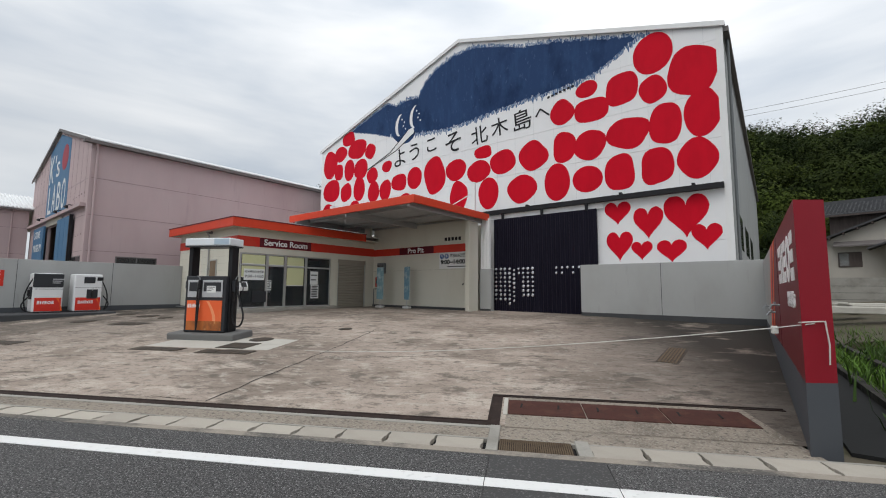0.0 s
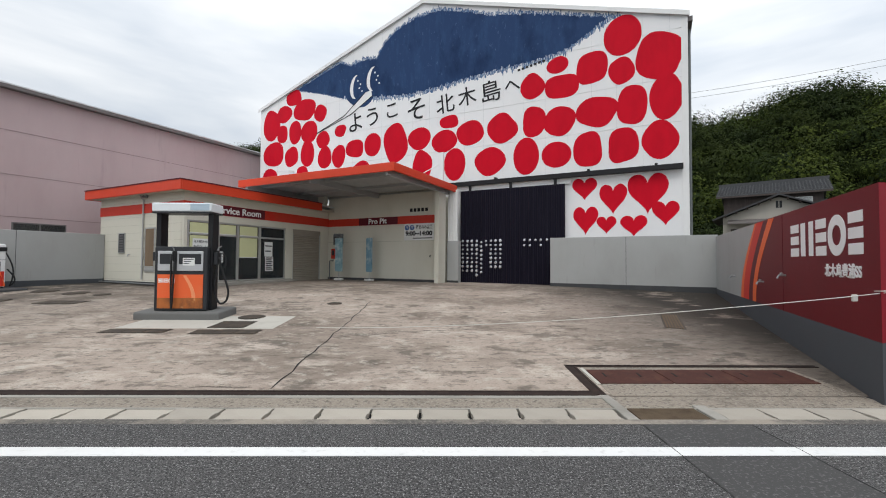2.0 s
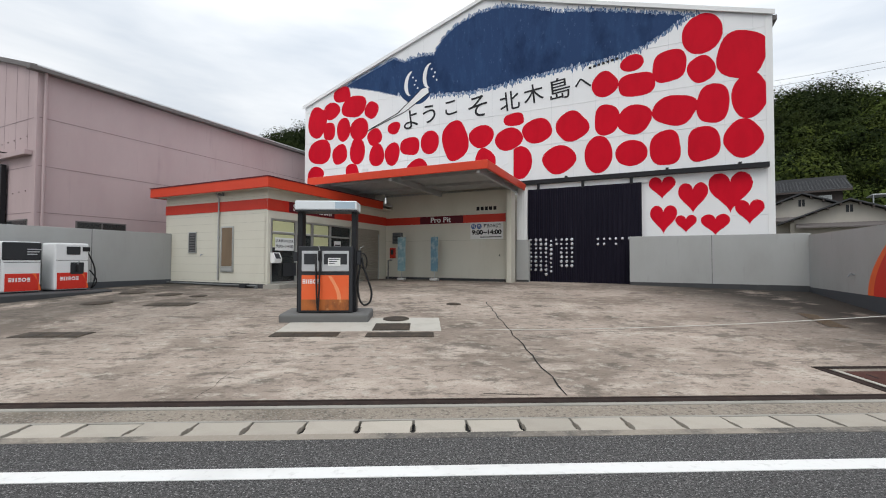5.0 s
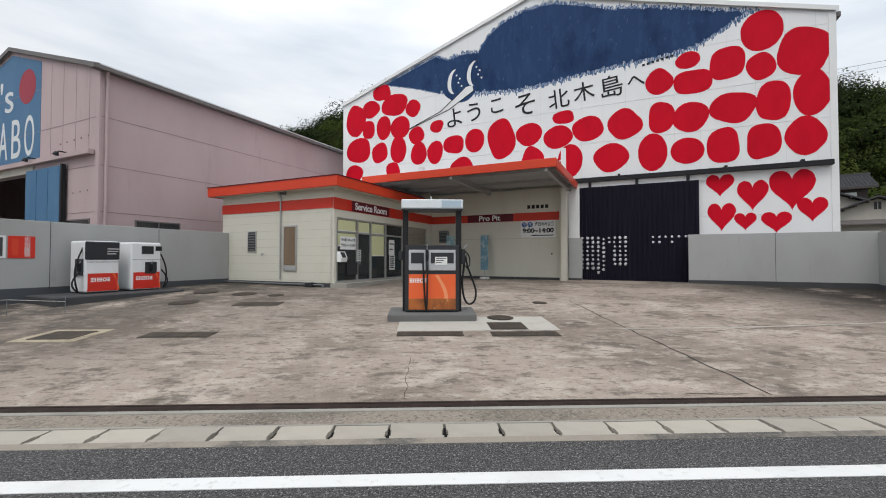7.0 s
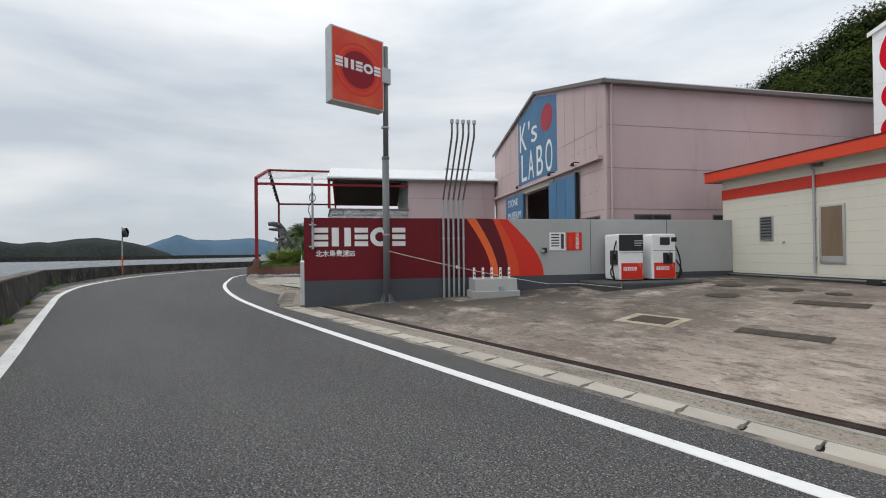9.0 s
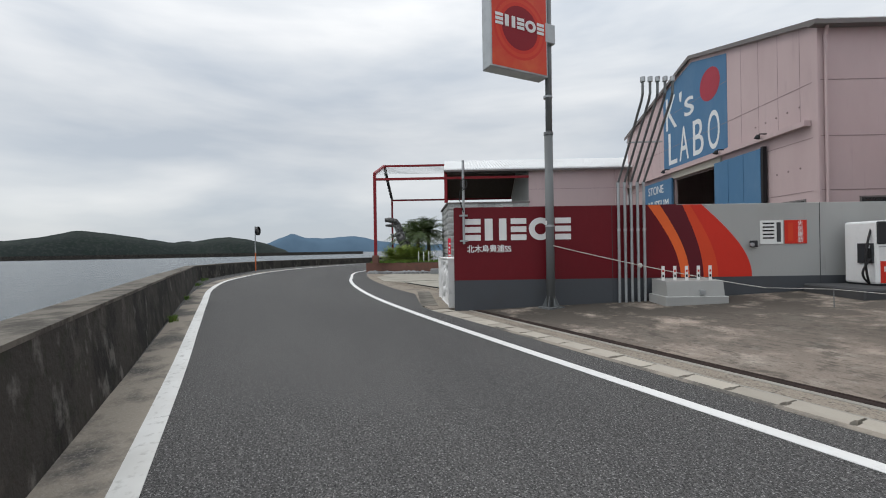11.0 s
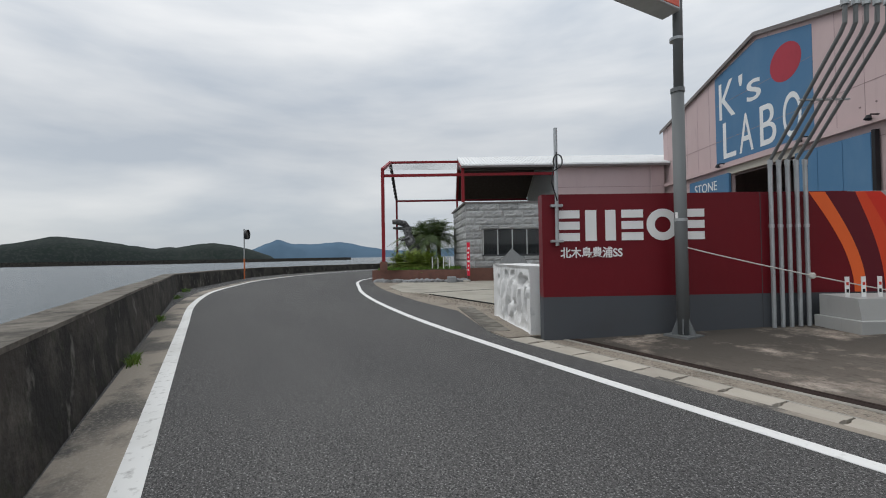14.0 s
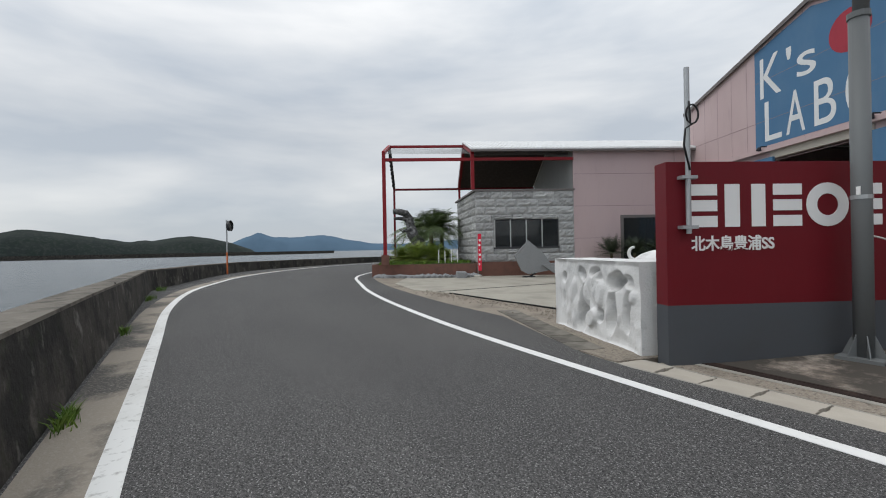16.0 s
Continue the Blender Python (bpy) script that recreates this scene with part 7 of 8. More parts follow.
for i in range(NX + 1):
    col = []
    for k in range(NZ + 1):
        x, z = L_ * i / NX, H_ * k / NZ
        rim = min(1.0, min(x, L_ - x) / 0.07, z / 0.05 + 0.3, (H_ - z) / 0.06)
        jx = 0.06 * noise.noise((z * 2.2, 0.0, 5.0)) * (1 if i in (0, NX) else 0)
        col.append(bm.verts.new((x + jx, min(carved(x, z), 0.66) * max(0.0, rim), z)))
    gridv.append(col)
for a, b in zip(gridv, gridv[1:]):
    for k in range(NZ):
        bm.faces.new((a[k], b[k], b[k + 1], a[k + 1]))
def cap(points):
    """A flat side with corners of its own, so that the shading breaks at the edge."""
    bm.faces.new([bm.verts.new(p) for p in points])


A_, B_, C_, D_ = (0, 0.75, 0), (L_, 0.75, 0), (L_, 0.75, H_), (0, 0.75, H_)
cap([A_, B_, C_, D_])
cap([tuple(c[NZ].co) for c in gridv] + [C_, D_])
cap([tuple(c[0].co) for c in gridv[::-1]] + [A_, B_])
cap([tuple(v_.co) for v_ in gridv[0]] + [D_, A_])
cap([tuple(v_.co) for v_ in gridv[NX][::-1]] + [B_, C_])
solid("marble_sculpture", bm, MARBLE, "white carved marble block with deep organic hollows", "sculpture", pose(-25.3, 5.5, -0.02, 0, 0, -20.5), smooth=True)
mb = thing("marble_animal", "small white rounded marble figure behind the block", "sculpture", pose(-24.95, 8.5, 0, 0, 0, 30))
bmm = bmesh.new()
bmesh.ops.create_uvsphere(bmm, u_segments=16, v_segments=10, radius=0.6)
for v_ in bmm.verts:
    v_.co = Vector((v_.co.x * 1.3, v_.co.y * 0.8, v_.co.z * 0.9 + 0.85))
part("rounded_body", bmm, MARBLE, mb, smooth=True)
part("arched_neck", tube([(-0.62 - 0.1 * math.sin(a), 0, 1.3 - 0.14 * math.cos(a)) for a in (k * 0.42 for k in range(9))], 0.045, 10, r_end=0.03), MARBLE, mb, smooth=True)
part("marble_plinth", box(-0.7, 0.7, -0.4, 0.4, 0, 0.4, 0.02), GRANITE, mb)

# yard of the stone museum
YARD = [(-24.6, 6.9), (-31.2, 6.7), (-32.9, 6.23), (-36.0, 6.85), (-38.8, 8.7), (-37.5, 12.3), (-34.0, 19.5), (-23.0, 13.0), (-22.2, 7.4)]
solid("floor_yard", prism(YARD, "z", -0.08, 0.02), YARD_CONC, "pale concrete yard before the stone office", "yard", kind="structure")
solid("yard_gravel", prism([(-22.9, 4.1), (-26.5, 4.6), (-30.2, 5.0), (-34.2, 5.6), (-37.6, 6.4), (-40.6, 7.3), (-40.5, 8.6), (-37, 9.0), (-30, 8.0), (-24, 7.5), (-22.3, 6.2)], "z", -0.08, -0.004), GRAVEL, "rough broken concrete and gravel verge", "verge", kind="structure")
solid("yard_edge", box(0, 6.6, -0.035, 0.035, 0.0, 0.032), DARK, "dark broken edge of the pale yard slab", "joint", pose(-31.2, 6.69, 0, 0, 0, 1.7), kind="structure")
solid("yard_drain", box(0, 9.5, -0.05, 0.05, 0.0, 0.026), DARK, "thin dark drain slot across the yard", "drain", pose(-31.85, 6.62, 0, 0, 0, 86), kind="structure")
# convex mirror
mir = thing("traffic_mirror", "round convex traffic mirror on an orange-footed post", "mirror", pose(-51.5, 1.35, 0, 0, 0, 62))
part("post", tube([(0, 0, 0), (0, 0, 3.72)], 0.045, 10), STEEL, mir)
part("post_foot", tube([(0, 0, 0), (0, 0, 1.5)], 0.05, 10), paint("orange_post", (0.55, 0.15, 0.05)), mir, "faded orange lower post")
mm_ = bmesh.new()
bmesh.ops.create_uvsphere(mm_, u_segments=20, v_segments=10, radius=0.34)
for v_ in mm_.verts:
    v_.co = Vector((v_.co.x * 0.3 + 0.14, v_.co.y * 0.95, v_.co.z + 3.3))
part("mirror_dish", mm_, plain("mirror_back", (0.06, 0.055, 0.05), 0.4, 0.3), mir, "dark mirror housing", smooth=True)
part("hood", tube([(0.14, 0, 3.3), (0.30, 0, 3.3)], 0.36, 18, r_end=0.37, caps=False), DARK_PLASTIC, mir)
# weeds along the seawall
for k, (x, y, n, s) in enumerate(((-24.3, -1.6, 170, 0.11), (-29.2, -1.75, 90, 0.12), (-36.0, -1.9, 120, 0.2), (-40.0, -1.9, 150, 0.3))):
    stuff("weed_tuft", blades(n, lambda r: (x + r.gauss(0, s * 1.4), y + abs(r.gauss(0, s * 0.45))), 0.04, 0.16, 0.008, 30 + k, lambda a, b: 0.0, 0.9), GRASS, "green weed tuft at the seawall foot", "weeds")

# ---- beyond the right wall: ditch, weeds, terrace, houses ----
solid("ditch_wall", box(-0.07, 0.07, 0, 9, -0.9, 0.05), SEAWALL, "low dark stained concrete ditch edge", "ditch", pose(3.9, 4.6, 0, 0, 0, -24), kind="structure")
solid("ditch_wall", box(-0.06, 0.06, 0, 9, -0.9, 0.16), SEAWALL, "low dark stained concrete ditch edge", "ditch", pose(4.6, 4.7, 0, 0, 0, -24), kind="structure")
# near-black box just above the ground sheet; the deep ditch's shade is painted
solid("ditch_bed", box(-0.6, 0.6, 0, 9, -0.5, -0.05), DARK, "shallow ditch bed with the deep ditch's shade in its colour", "ditch", pose(3.7, 4.65, 0, 0, 0, -24), kind="structure")
GRASS_DARK = Mat("dark_weed_blades", (0.04, 0.075, 0.018), 0.6, 0, 0.15).stain((0.08, 0.12, 0.03), 3, 0.5, 0.7, 0.6).island(0.4).m
CLUMP = random.Random(31)
clumps = [(4.95 + 0.44 * q + off, 5.1 + q) for q, off in ((CLUMP.uniform(0, 14), CLUMP.uniform(0.0, 5.5)) for _ in range(95))]


def clump_at(spread, part_of):
    def pick(r):
        x, y = clumps[r.randrange(*part_of)]
        return x + r.gauss(0, spread), y + r.gauss(0, spread)
    return pick


stuff("roadside_weeds", blades(4200, clump_at(0.3, (0, 60)), 0.12, 0.62, 0.013, 77, lambda x, y: -0.05, 0.6), GRASS, "tall green roadside weeds and grass", "weeds")
stuff("roadside_weeds", blades(9000, clump_at(0.42, (0, 95)), 0.1, 0.5, 0.022, 79, lambda x, y: -0.05, 0.8), GRASS_DARK, "dark broad-leaved weeds behind the wall", "weeds")
stuff("ditch_weeds", blades(900, lambda r: (lambda q: (4.2 + 0.44 * q + r.uniform(0.0, 0.5), 5.2 + q))(10 * r.random()), 0.08, 0.4, 0.012, 78, lambda x, y: -0.05, 0.8), GRASS, "green weeds crowding the ditch beside the wall", "weeds")
for k in range(9):
    rnd = random.Random(800 + k)
    solid("concrete_slab", box(-1.3, 1.3, -0.3, 0.3, 0, 0.22, 0.02), LIGHT_CONC, "loose grey concrete slab lying in the yard", "slab", pose(13 + rnd.uniform(-3, 5), 15.5 + k * 0.8, 0.75 + 0.05 * (k % 3), 0, 0, rnd.uniform(-40, 10)), "stacked slabs")
solid("rubble_bank", prism([(6.5, -0.1), (26, -0.1), (26, 1.6), (14, 0.8), (8, 0.1)], "y", 13, 25), SOIL, "rough bank of soil behind the wall", "bank", kind="structure")
terr = solid("terrace_wall", box(-4, 34, -0.3, 0.3, -0.1, 2.35), CONCRETE2, "grey weathered block terrace wall", "wall", pose(12, 30.5, 0, 0, 0, -12), kind="structure")
solid("terrace", prism([(8, 31.2), (46, 23.2), (62, 60), (8, 60)], "z", -0.1, 2.2), SOIL, "raised house terrace", "terrace", kind="structure")
for row in range(5):
    part("block_joint", box(-4, 34, -0.306, -0.3, 0.4 * row + 0.25, 0.4 * row + 0.27), DARK_BAND, terr)


def tile_house(m, w, d, wall_h_, rise, eave, wall_mat, label, gable_front, tiles=True):
    """A house with a tiled gable roof; local x is its width, -y its front."""
    h = thing("house", label, "house", m, "hillside houses")
    if gable_front:
        part("wall", prism([(-w, 0), (w, 0), (w, wall_h_), (0, wall_h_ + rise), (-w, wall_h_)], "y", 0, d), wall_mat, h)
        for s in (-1, 1):
            r = part("roof", prism([(0, wall_h_ + rise + 0.08), (s * (w + eave), wall_h_ - rise * eave / w + 0.08), (s * (w + eave), wall_h_ - rise * eave / w + 0.2), (0, wall_h_ + rise + 0.2)], "y", -0.7, d + 0.3), ROOF_TILE, h, "dark grey tiled roof")
            for k in range(5):
                x = s * (0.6 + k * (w - 0.4) / 4.5)
                part("rafter_end", box(x - 0.06, x + 0.06, -0.66, -0.02, wall_h_ + rise * (1 - abs(x) / w) - 0.1, wall_h_ + rise * (1 - abs(x) / w) + 0.06), DARK_WOOD, h)
        vv = part("gable_vent", box(-0.22, 0.22, -0.05, 0.02, wall_h_ + rise * 0.42, wall_h_ + rise * 0.42 + 0.62), DARK_PLASTIC, h)
        part("vent_bar", box(-0.03, 0.03, -0.07, -0.05, wall_h_ + rise * 0.42, wall_h_ + rise * 0.42 + 0.62), PLASTER, vv)
        part("lean_to_roof", prism([(-0.75, wall_h_ - 0.65), (0.0, wall_h_ - 0.3), (0.0, wall_h_ - 0.18), (-0.75, wall_h_ - 0.53)], "x", -w * 0.9, w * 0.8), ROOF_EDGE, h)
    else:
        part("wall", box(-w, w, 0, d, 0, wall_h_), wall_mat, h)
        for s, y0 in ((0, -eave), (1, d + eave)):
            part("roof", prism([(y0, wall_h_), (d / 2, wall_h_ + rise), (d / 2, wall_h_ + rise + 0.16), (y0, wall_h_ + 0.16)], "x", -w - 0.6, w + 0.6), ROOF_TILE, h, "dark grey tiled roof")
        rows_ = 9
        for k in range(rows_):
            t = (k + 0.5) / rows_
            y, z = -eave + (d / 2 + eave) * t, wall_h_ + rise * t + 0.17
            part("tile_course", box(-w - 0.6, w + 0.6, y - 0.1, y + 0.1, z - 0.04, z + 0.06), ROOF_TILE, h)
        for k in range(34):
            x = -w - 0.5 + k * (2 * w + 1.0) / 33
            part("tile_roll", prism([(-eave, wall_h_ + 0.16), (d / 2, wall_h_ + rise + 0.16), (d / 2, wall_h_ + rise + 0.20), (-eave, wall_h_ + 0.20)], "x", x - 0.05, x + 0.05), ROOF_TILE, h)
        part("ridge", box(-w - 0.65, w + 0.65, d / 2 - 0.2, d / 2 + 0.2, wall_h_ + rise + 0.1, wall_h_ + rise + 0.42), ROOF_TILE, h)
        part("fascia", box(-w - 0.6, w + 0.6, -eave - 0.05, -eave, wall_h_ - 0.08, wall_h_ + 0.08), DARK_WOOD, h, "dark eaves board")
        wn2 = part("window", box(w * 0.42, w * 0.8, -0.06, 0.0, wall_h_ - 1.35, wall_h_ - 0.35), ALU, h)
        part("pane", box(w * 0.44, w * 0.78, -0.075, -0.06, wall_h_ - 1.3, wall_h_ - 0.4), CLEAR, wn2)
    return h


tile_house(pose(30.9, 41.2, 2.2, 0, 0, -39), 3.9, 6.2, 6.05, 1.5, 0.8, DARK_WOOD, "two-storey dark timber house with a grey tiled roof", False)
h1 = tile_house(pose(28.4, 37.2, 2.2, 0, 0, -38), 4.2, 6, 3.55, 1.75, 0.8, PLASTER, "cream plastered house with dark gable roof", True)
h2 = tile_house(pose(30.2, 34.6, 2.2, 0, 0, -40), 3.9, 6, 2.85, 1.6, 0.9, PLASTER, "small cream plastered house with dark gable roof", True)
w_ = part("window", box(-3.6, -2.2, -0.06, 0.02, 1.3, 2.5), DARK_WOOD, h1, "dark framed window")
part("pane", box(-3.5, -2.95, -0.075, -0.06, 1.4, 2.4), CLEAR, w_)
balc = thing("balcony_roof", "pale corrugated balcony roof on thin posts", "balcony", pose(35.2, 36.2, 2.2, 0, 0, -39))
part("sheet", box(-1.0, 1.0, -1.2, 1.2, 5.2, 5.28), ROOF_METAL, balc)
for x in (-0.9, 0.9):
    part("post", tube([(x, -1.1, 0), (x, -1.1, 5.2)], 0.05), STEEL, balc)
part("rail", tube([(-0.9, -1.1, 4.2), (0.9, -1.1, 4.2)], 0.03), STEEL, balc)
van = thing("white_van", "small white van parked behind the wall", "van", pose(24.5, 22.9, 1.55, 0, 0, -20))
part("body", prism([(-1.6, 0.3), (1.6, 0.3), (1.65, 0.95), (1.35, 1.75), (-1.55, 1.8), (-1.65, 1.0)], "y", -0.7, 0.7), PUMP_WHITE, van, "white painted body")
part("side_window", prism([(-1.3, 1.05), (1.2, 1.05), (1.05, 1.6), (-1.3, 1.62)], "y", -0.71, -0.7), GLASS_M, van)
for x in (-1.05, 1.05):
    wv_ = part("wheel", tube([(x, -0.72, 0.29), (x, -0.55, 0.29)], 0.29, 16), RUBBER, van)
    part("rim", tube([(x, -0.735, 0.29), (x, -0.72, 0.29)], 0.17, 12), STEEL, wv_)
cab = thing("overhead_cables", "two thin overhead cables along the hillside", "cables")
for k in range(2):
    part("cable", tube(sag((10, 95, 34 + k), (95, 70, 40 + k * 1.2), 2.0, 16), 0.03, 4), BLACK, cab)

# ---- wooded hill ----
HILL = [(-100, 0.10), (-80, 0.19), (-65, 0.25), (-50, 0.25), (-46, 0.283), (-44, 0.28), (-40, 0.255), (-36, 0.247), (-31, 0.272), (-24, 0.325), (-8, 0.36), (4, 0.375), (12, 0.31), (18, 0.255), (24, 0.205), (30, 0.14), (38, 0.05), (48, 0.0)]
HC = Vector((-8.0, 4.0))


def hill_z(az, r):
    top = ramp_between(az, HILL) * 172
    k = max(0.0, min(1.0, (r - 58) / 110))
    k = k * k * (3 - 2 * k) * 0.55 + k * 0.45
    return top * k + 2.5 * noise.noise((az * 0.09, r * 0.035, 0)) * min(1, k * 4)


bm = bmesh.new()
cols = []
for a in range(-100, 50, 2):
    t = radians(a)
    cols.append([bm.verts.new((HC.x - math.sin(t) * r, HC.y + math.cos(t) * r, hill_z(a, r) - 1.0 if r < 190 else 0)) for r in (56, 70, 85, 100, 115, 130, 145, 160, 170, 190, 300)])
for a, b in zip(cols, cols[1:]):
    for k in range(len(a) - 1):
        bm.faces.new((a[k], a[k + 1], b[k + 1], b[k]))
# shade under the crowns is put into the slope's near-black colour
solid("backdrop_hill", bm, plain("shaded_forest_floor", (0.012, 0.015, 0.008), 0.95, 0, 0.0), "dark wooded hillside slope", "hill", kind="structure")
rng = np.random.default_rng(21)
woods = {"dark": [], "mid": [], "light": []}
LEAVES = 620
for i in range(2900):
    a, r = rng.uniform(-88, 40), 60 + 114 * rng.random() ** 0.8
    t = radians(a)
    cz = hill_z(a, r)
    if cz < 0.5 and a > 34:
        continue
    centre = np.array((HC.x - math.sin(t) * r, HC.y + math.cos(t) * r, 0.0))
    s = min(5.2, 2.1 * math.exp(abs(rng.normal(0, 0.5)))) * (0.75 + r / 330)
    squash = rng.uniform(0.6, 1.15)
    # noise and chance, plus painted shadow at the foot and a brighter middle
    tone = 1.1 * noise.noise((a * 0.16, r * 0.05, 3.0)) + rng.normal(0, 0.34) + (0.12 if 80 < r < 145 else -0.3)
    up, turn = rng.uniform(-0.35, 1, LEAVES), rng.uniform(0, 2 * math.pi, LEAVES)
    q = np.sqrt(1 - up * up)
    nrm = np.stack((q * np.cos(turn), q * np.sin(turn), up), 1)
    ph = rng.uniform(0, 6.28, 4)
    lump = 1 + 0.15 * np.sin(3 * turn + ph[0]) * q + 0.16 * np.sin(6 * up + ph[1]) + 0.13 * np.sin(7 * turn + 5 * up + ph[2]) + 0.09 * np.sin(11 * turn - 9 * up + ph[3])
    p = centre + nrm * (s * lump * rng.uniform(0.9, 1.01, LEAVES))[:, None] * (1, 1, squash)
    p[:, 2] += cz + s * 0.4
    n2 = nrm + rng.uniform(-0.32, 0.32, (LEAVES, 3))
    n2 /= np.linalg.norm(n2, axis=1)[:, None]
    e1 = np.cross(n2, rng.normal(size=(LEAVES, 3)))
    e1 /= np.linalg.norm(e1, axis=1)[:, None]
    e2 = np.cross(n2, e1)
    f = ((0.10 + 0.025 * s) * rng.uniform(0.55, 1.35, LEAVES))[:, None]
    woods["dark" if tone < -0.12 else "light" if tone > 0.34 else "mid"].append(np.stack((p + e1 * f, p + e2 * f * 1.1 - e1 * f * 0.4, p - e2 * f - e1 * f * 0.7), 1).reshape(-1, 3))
for key, leaf_mat, label in (("dark", LEAF_DARK, "dark trees on the hillside, shade partly in their colour"), ("mid", LEAF, "dense green broadleaf trees covering the hillside"), ("light", LEAF_LIGHT, "lighter yellow-green trees on the hillside")):
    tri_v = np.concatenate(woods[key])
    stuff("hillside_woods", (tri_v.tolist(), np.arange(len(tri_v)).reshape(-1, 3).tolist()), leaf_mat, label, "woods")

# ---- far shore ----
def ridge(name, material, label, dist, profile, seed, rough, depth):
    bm = bmesh.new()
    rows_ = []
    a0, a1 = profile[0][0], profile[-1][0]
    n = 90
    for i in range(n + 1):
        a = a0 + (a1 - a0) * i / n
        h = ramp_between(a, profile) * dist
        h = max(0.0, h + rough * noise.noise((a * 0.9, seed, 0)) + rough * 0.4 * noise.noise((a * 3.1, seed, 4)))
        t = radians(a)
        d = Vector((-math.sin(t), math.cos(t)))
        o = Vector((-18, 0))
        rows_.append([bm.verts.new((*(o + d * dist), -3)), bm.verts.new((*(o + d * (dist + depth * 0.3)), h * 0.55)), bm.verts.new((*(o + d * (dist + depth)), h)), bm.verts.new((*(o + d * (dist + depth * 2.5)), -3))])
    for a, b in zip(rows_, rows_[1:]):
        for k in range(3):
            bm.faces.new((a[k], a[k + 1], b[k + 1], b[k]))
    return solid(name, bm, material, label, "island", kind="structure", smooth=True)


ridge("backdrop_island", FAR_GREEN, "dark green wooded island across the water", 900, [(83.4, 0.0), (84.2, 0.009), (85.6, 0.019), (87.1, 0.028), (88.6, 0.034), (89.9, 0.0385), (91.9, 0.036), (93.4, 0.031), (94.7, 0.029), (96.3, 0.0265), (98, 0.032), (99.8, 0.038), (102, 0.045), (104.3, 0.050), (106.2, 0.042), (108.2, 0.033), (112, 0.026), (118, 0.024), (126, 0.03), (140, 0.0)], 2, 2.2, 60)
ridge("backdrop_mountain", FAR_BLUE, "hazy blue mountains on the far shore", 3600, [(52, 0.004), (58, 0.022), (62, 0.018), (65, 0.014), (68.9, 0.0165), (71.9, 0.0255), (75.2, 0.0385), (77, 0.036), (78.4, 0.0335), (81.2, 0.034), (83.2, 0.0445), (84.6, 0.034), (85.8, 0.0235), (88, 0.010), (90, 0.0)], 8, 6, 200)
bk = solid("breakwater", prism([(-430, -300), (-440, -30), (-545, 146), (-540, 149), (-432, -30), (-422, -300)], "z", -2.2, 1.5), SEAWALL, "long low concrete breakwater across the bay", "breakwater", kind="structure")

# ---- small pieces last: gutter covers ----
gut = thing("gutter_covers", "row of pale worn concrete gutter covers", "kerb", kind="structure")
shapes = []
for k in range(4):
    rnd = random.Random(60 + k)
    w, n = 0.2365, 0.014
    b_ = prism([(-w, -0.198), (w, -0.198), (w, -0.07), (w - n, -0.055), (w - n, 0.055), (w, 0.07), (w, 0.198), (-w, 0.198), (-w, 0.07), (-w + n, 0.055), (-w + n, -0.055), (-w, -0.07)], "z", -0.05, 0.0)
    for v_ in b_.verts:
        v_.co += Vector((rnd.uniform(-0.002, 0.002), rnd.uniform(-0.003, 0.003), rnd.uniform(-0.003, 0.002)))
    shapes.append(finish("cover_block", b_, KERB))
rnd = random.Random(5)
for k in range(74):
    x = 12.38 - 0.5 * k + 0.0
    if -0.42 < x < 0.75 or x < -23.6:
        continue
    share("cover_block", shapes[rnd.randrange(4)], gut, pose(x + 0.005, 4.288 + rnd.uniform(-0.004, 0.004), -0.018 + rnd.uniform(-0.006, 0.004), rnd.uniform(-0.6, 0.6), rnd.uniform(-0.6, 0.6), rnd.uniform(-0.7, 0.7)))
dirty = finish("cover_block", prism([(-0.24, -0.22), (0.24, -0.22), (0.24, 0.22), (-0.24, 0.22)], "z", -0.05, 0.0), KERB_DIRTY)
for k in range(8):
    share("cover_block", dirty, gut, pose(-23.72 - 0.462 * k, 4.43 + 0.182 * k, 0.003 + 0.003 * (k % 3), 0, 0, -21.5 + 0.8 * (k % 2)))
# split stone blocks on the office front
sm = []
for k in range(5):
    rnd = random.Random(90 + k)
    b_ = bmesh.new()
    vs_ = []
    for i in range(9):
        for j in range(5):
            e_ = 0 if i in (0, 8) or j in (0, 4) else rnd.uniform(0.012, 0.075)
            vs_.append(b_.verts.new((e_, -0.5 + 0.125 * i, -0.5 + 0.25 * j)))
    for i in range(8):
        for j in range(4):
            a = i * 5 + j
            b_.faces.new((vs_[a], vs_[a + 5], vs_[a + 6], vs_[a + 1]))
    bk_ = [b_.verts.new((-0.1, y, z)) for y, z in ((-0.5, -0.5), (0.5, -0.5), (0.5, 0.5), (-0.5, 0.5))]
    b_.faces.new([vs_[0], bk_[0], bk_[1]] + [vs_[5 * i] for i in range(8, 0, -1)])
    b_.faces.new([vs_[5 * i + 4] for i in range(9)] + [bk_[2], bk_[3]])
    b_.faces.new([vs_[j] for j in range(5)] + [bk_[3], bk_[0]])
    b_.faces.new([vs_[40 + j] for j in range(4, -1, -1)] + [bk_[1], bk_[2]])
    sm.append(finish("stone_block", b_, BLOCK_GREY))
rnd = random.Random(8)


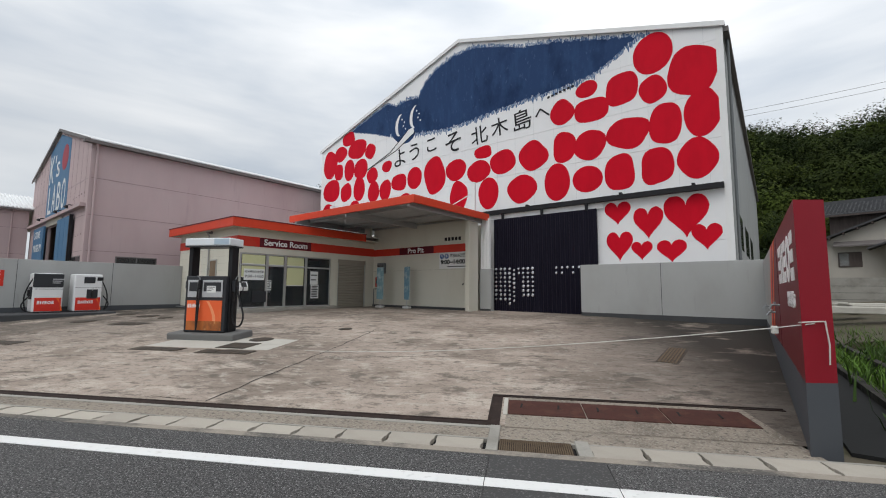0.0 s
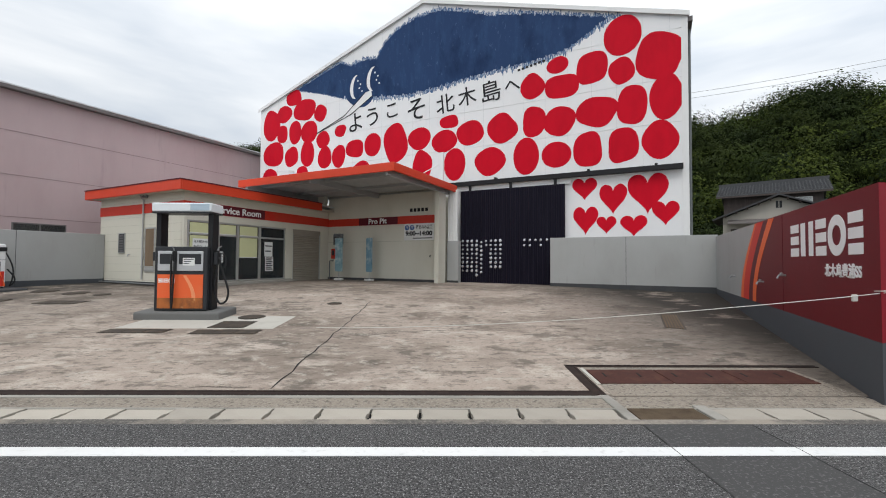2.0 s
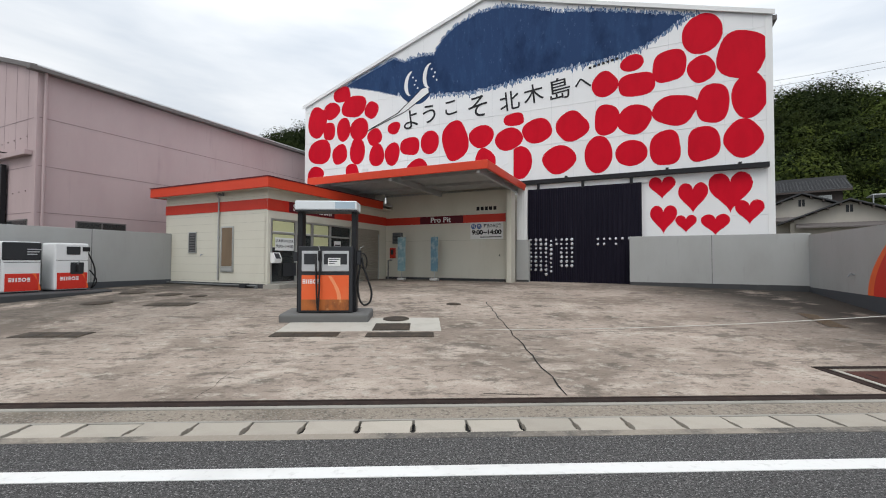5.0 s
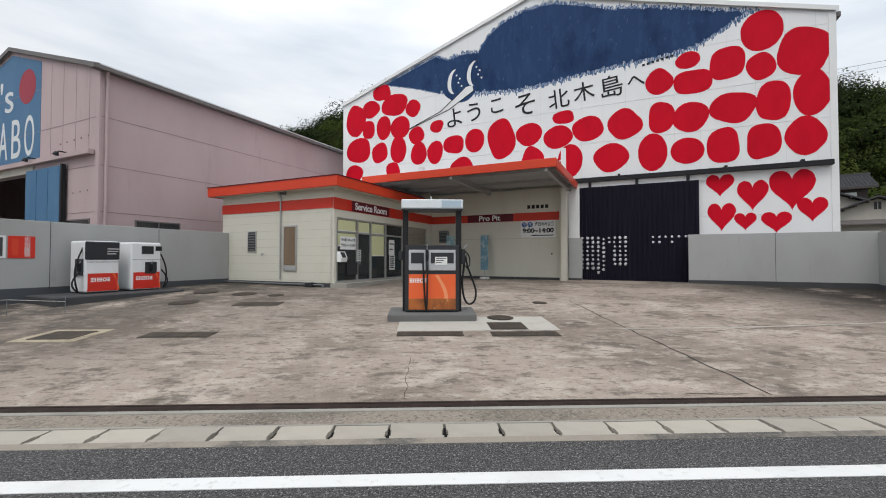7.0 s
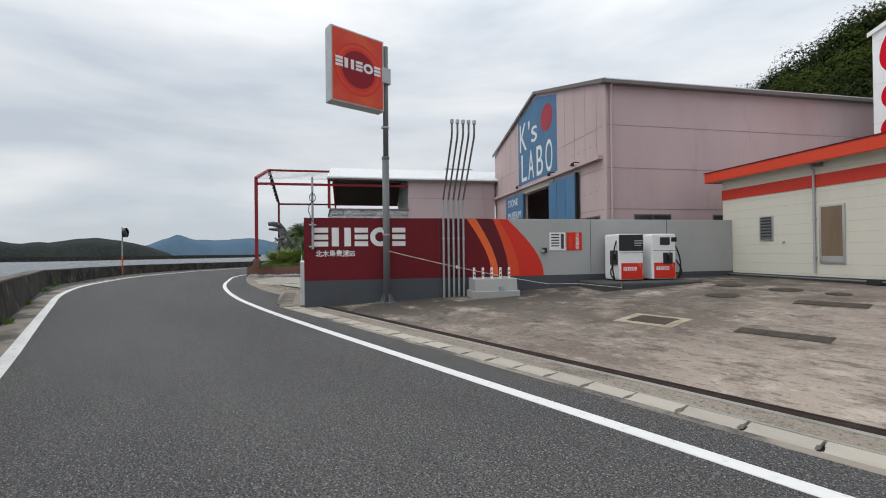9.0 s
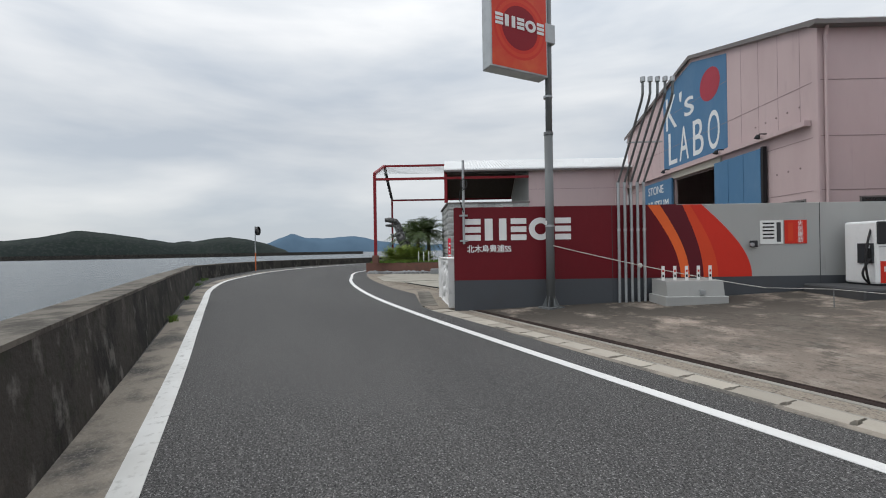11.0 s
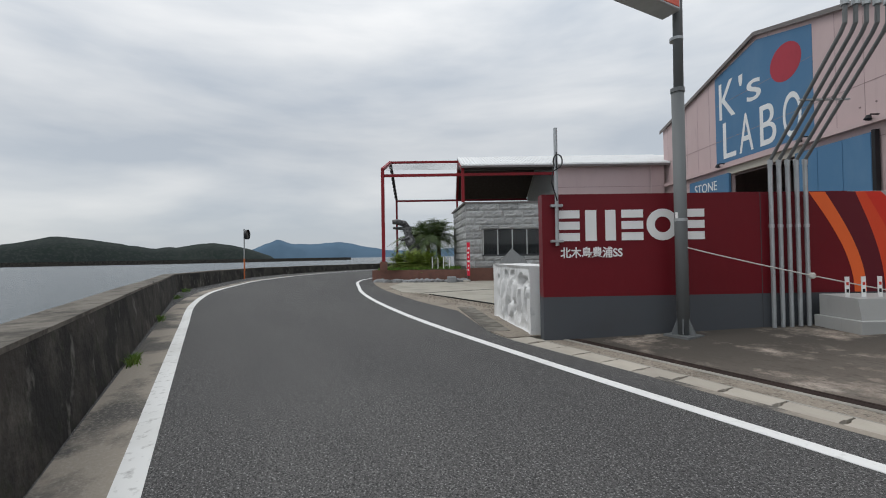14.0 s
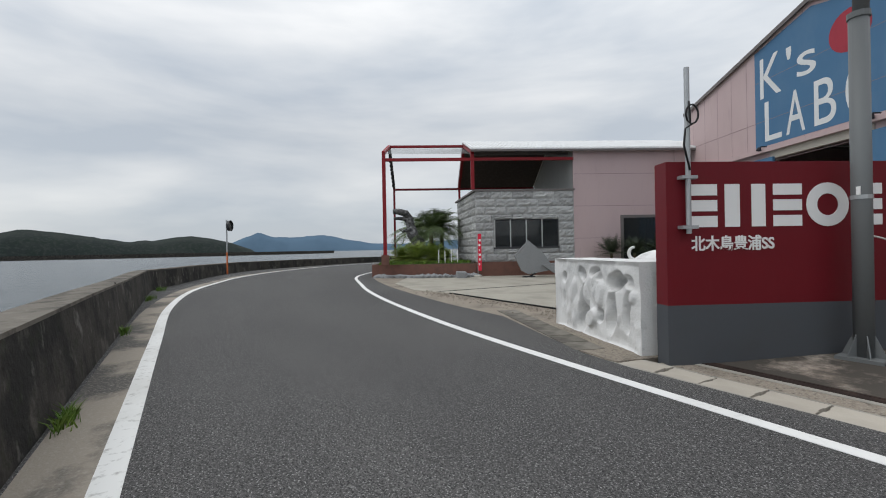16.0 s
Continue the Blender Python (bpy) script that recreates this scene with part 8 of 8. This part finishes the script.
def stone(a, b, z0, z1, m=Matrix()):
    share("stone_block", sm[rnd.randrange(5)], block, m @ pose(0, (a + b) / 2, (z0 + z1) / 2) @ Matrix.Diagonal((1, b - a - 0.008, z1 - z0 - 0.008, 1)))


FRONT = pose(U0, 0, 0)
SIDE = pose(U0 - 0.08, -6.70, 0, 0, 0, -90 + 5.4)
for r in range(9):
    z0, z1 = 0.75 + 0.411 * r, 1.161 + 0.411 * r
    cuts = [-6.72] + [-6.2 + 1.12 * c + (0.0, 0.55, 0.3)[r % 3] for c in range(5) if -6.2 + 1.12 * c + (0.0, 0.55, 0.3)[r % 3] < -1.8] + [-1.5]
    for a, b in zip(cuts, cuts[1:]):
        if z1 < 1.5 or z0 > 2.95:
            stone(a, b, z0, z1, FRONT)
            continue
        if a < -5.8:
            stone(a, min(b, -5.78), z0, z1, FRONT)
        if b > -2.32:
            stone(max(a, -2.32), b, z0, z1, FRONT)
        c0, c1 = max(a, -5.78), min(b, -2.32)
        if c1 - c0 > 0.05 and z0 < 1.42:
            stone(c0, c1, z0, 1.42, FRONT)
        if c1 - c0 > 0.05 and z1 > 2.96:
            stone(c0, c1, 2.96, z1, FRONT)
    for c in range(5):
        a = -0.5 if c == 0 and r % 2 else 0.0
        stone(-5.4 + 1.08 * c + (0.3 if r % 2 and c else 0), -4.32 + 1.08 * c + (0.3 if r % 2 and c < 4 else 0), z0, z1, SIDE @ pose(0, 0, 0))
# loose rubble on the verge
vr, fc = [], []
rnd = random.Random(44)
for k in range(700):
    x = rnd.uniform(-32.5, -23.6)
    y = 6.62 - 0.13 * (x + 31) * 0.3 - abs(rnd.gauss(0, 0.35)) + (0.2 if x > -28 else 0)
    s, a = rnd.uniform(0.012, 0.05), rnd.uniform(0, 6.28)
    n0 = len(vr)
    for q in range(4):
        vr.append((x + s * math.cos(a + q * 1.57) * rnd.uniform(0.7, 1.3), y + s * math.sin(a + q * 1.57) * rnd.uniform(0.7, 1.3), -0.01))
    vr.append((x, y, s * rnd.uniform(0.6, 1.1)))
    fc += [(n0 + q, n0 + (q + 1) % 4, n0 + 4) for q in range(4)]
stuff("verge_rubble", (vr, fc), GRAVEL, "loose grey rubble and gravel along the yard edge", "gravel")
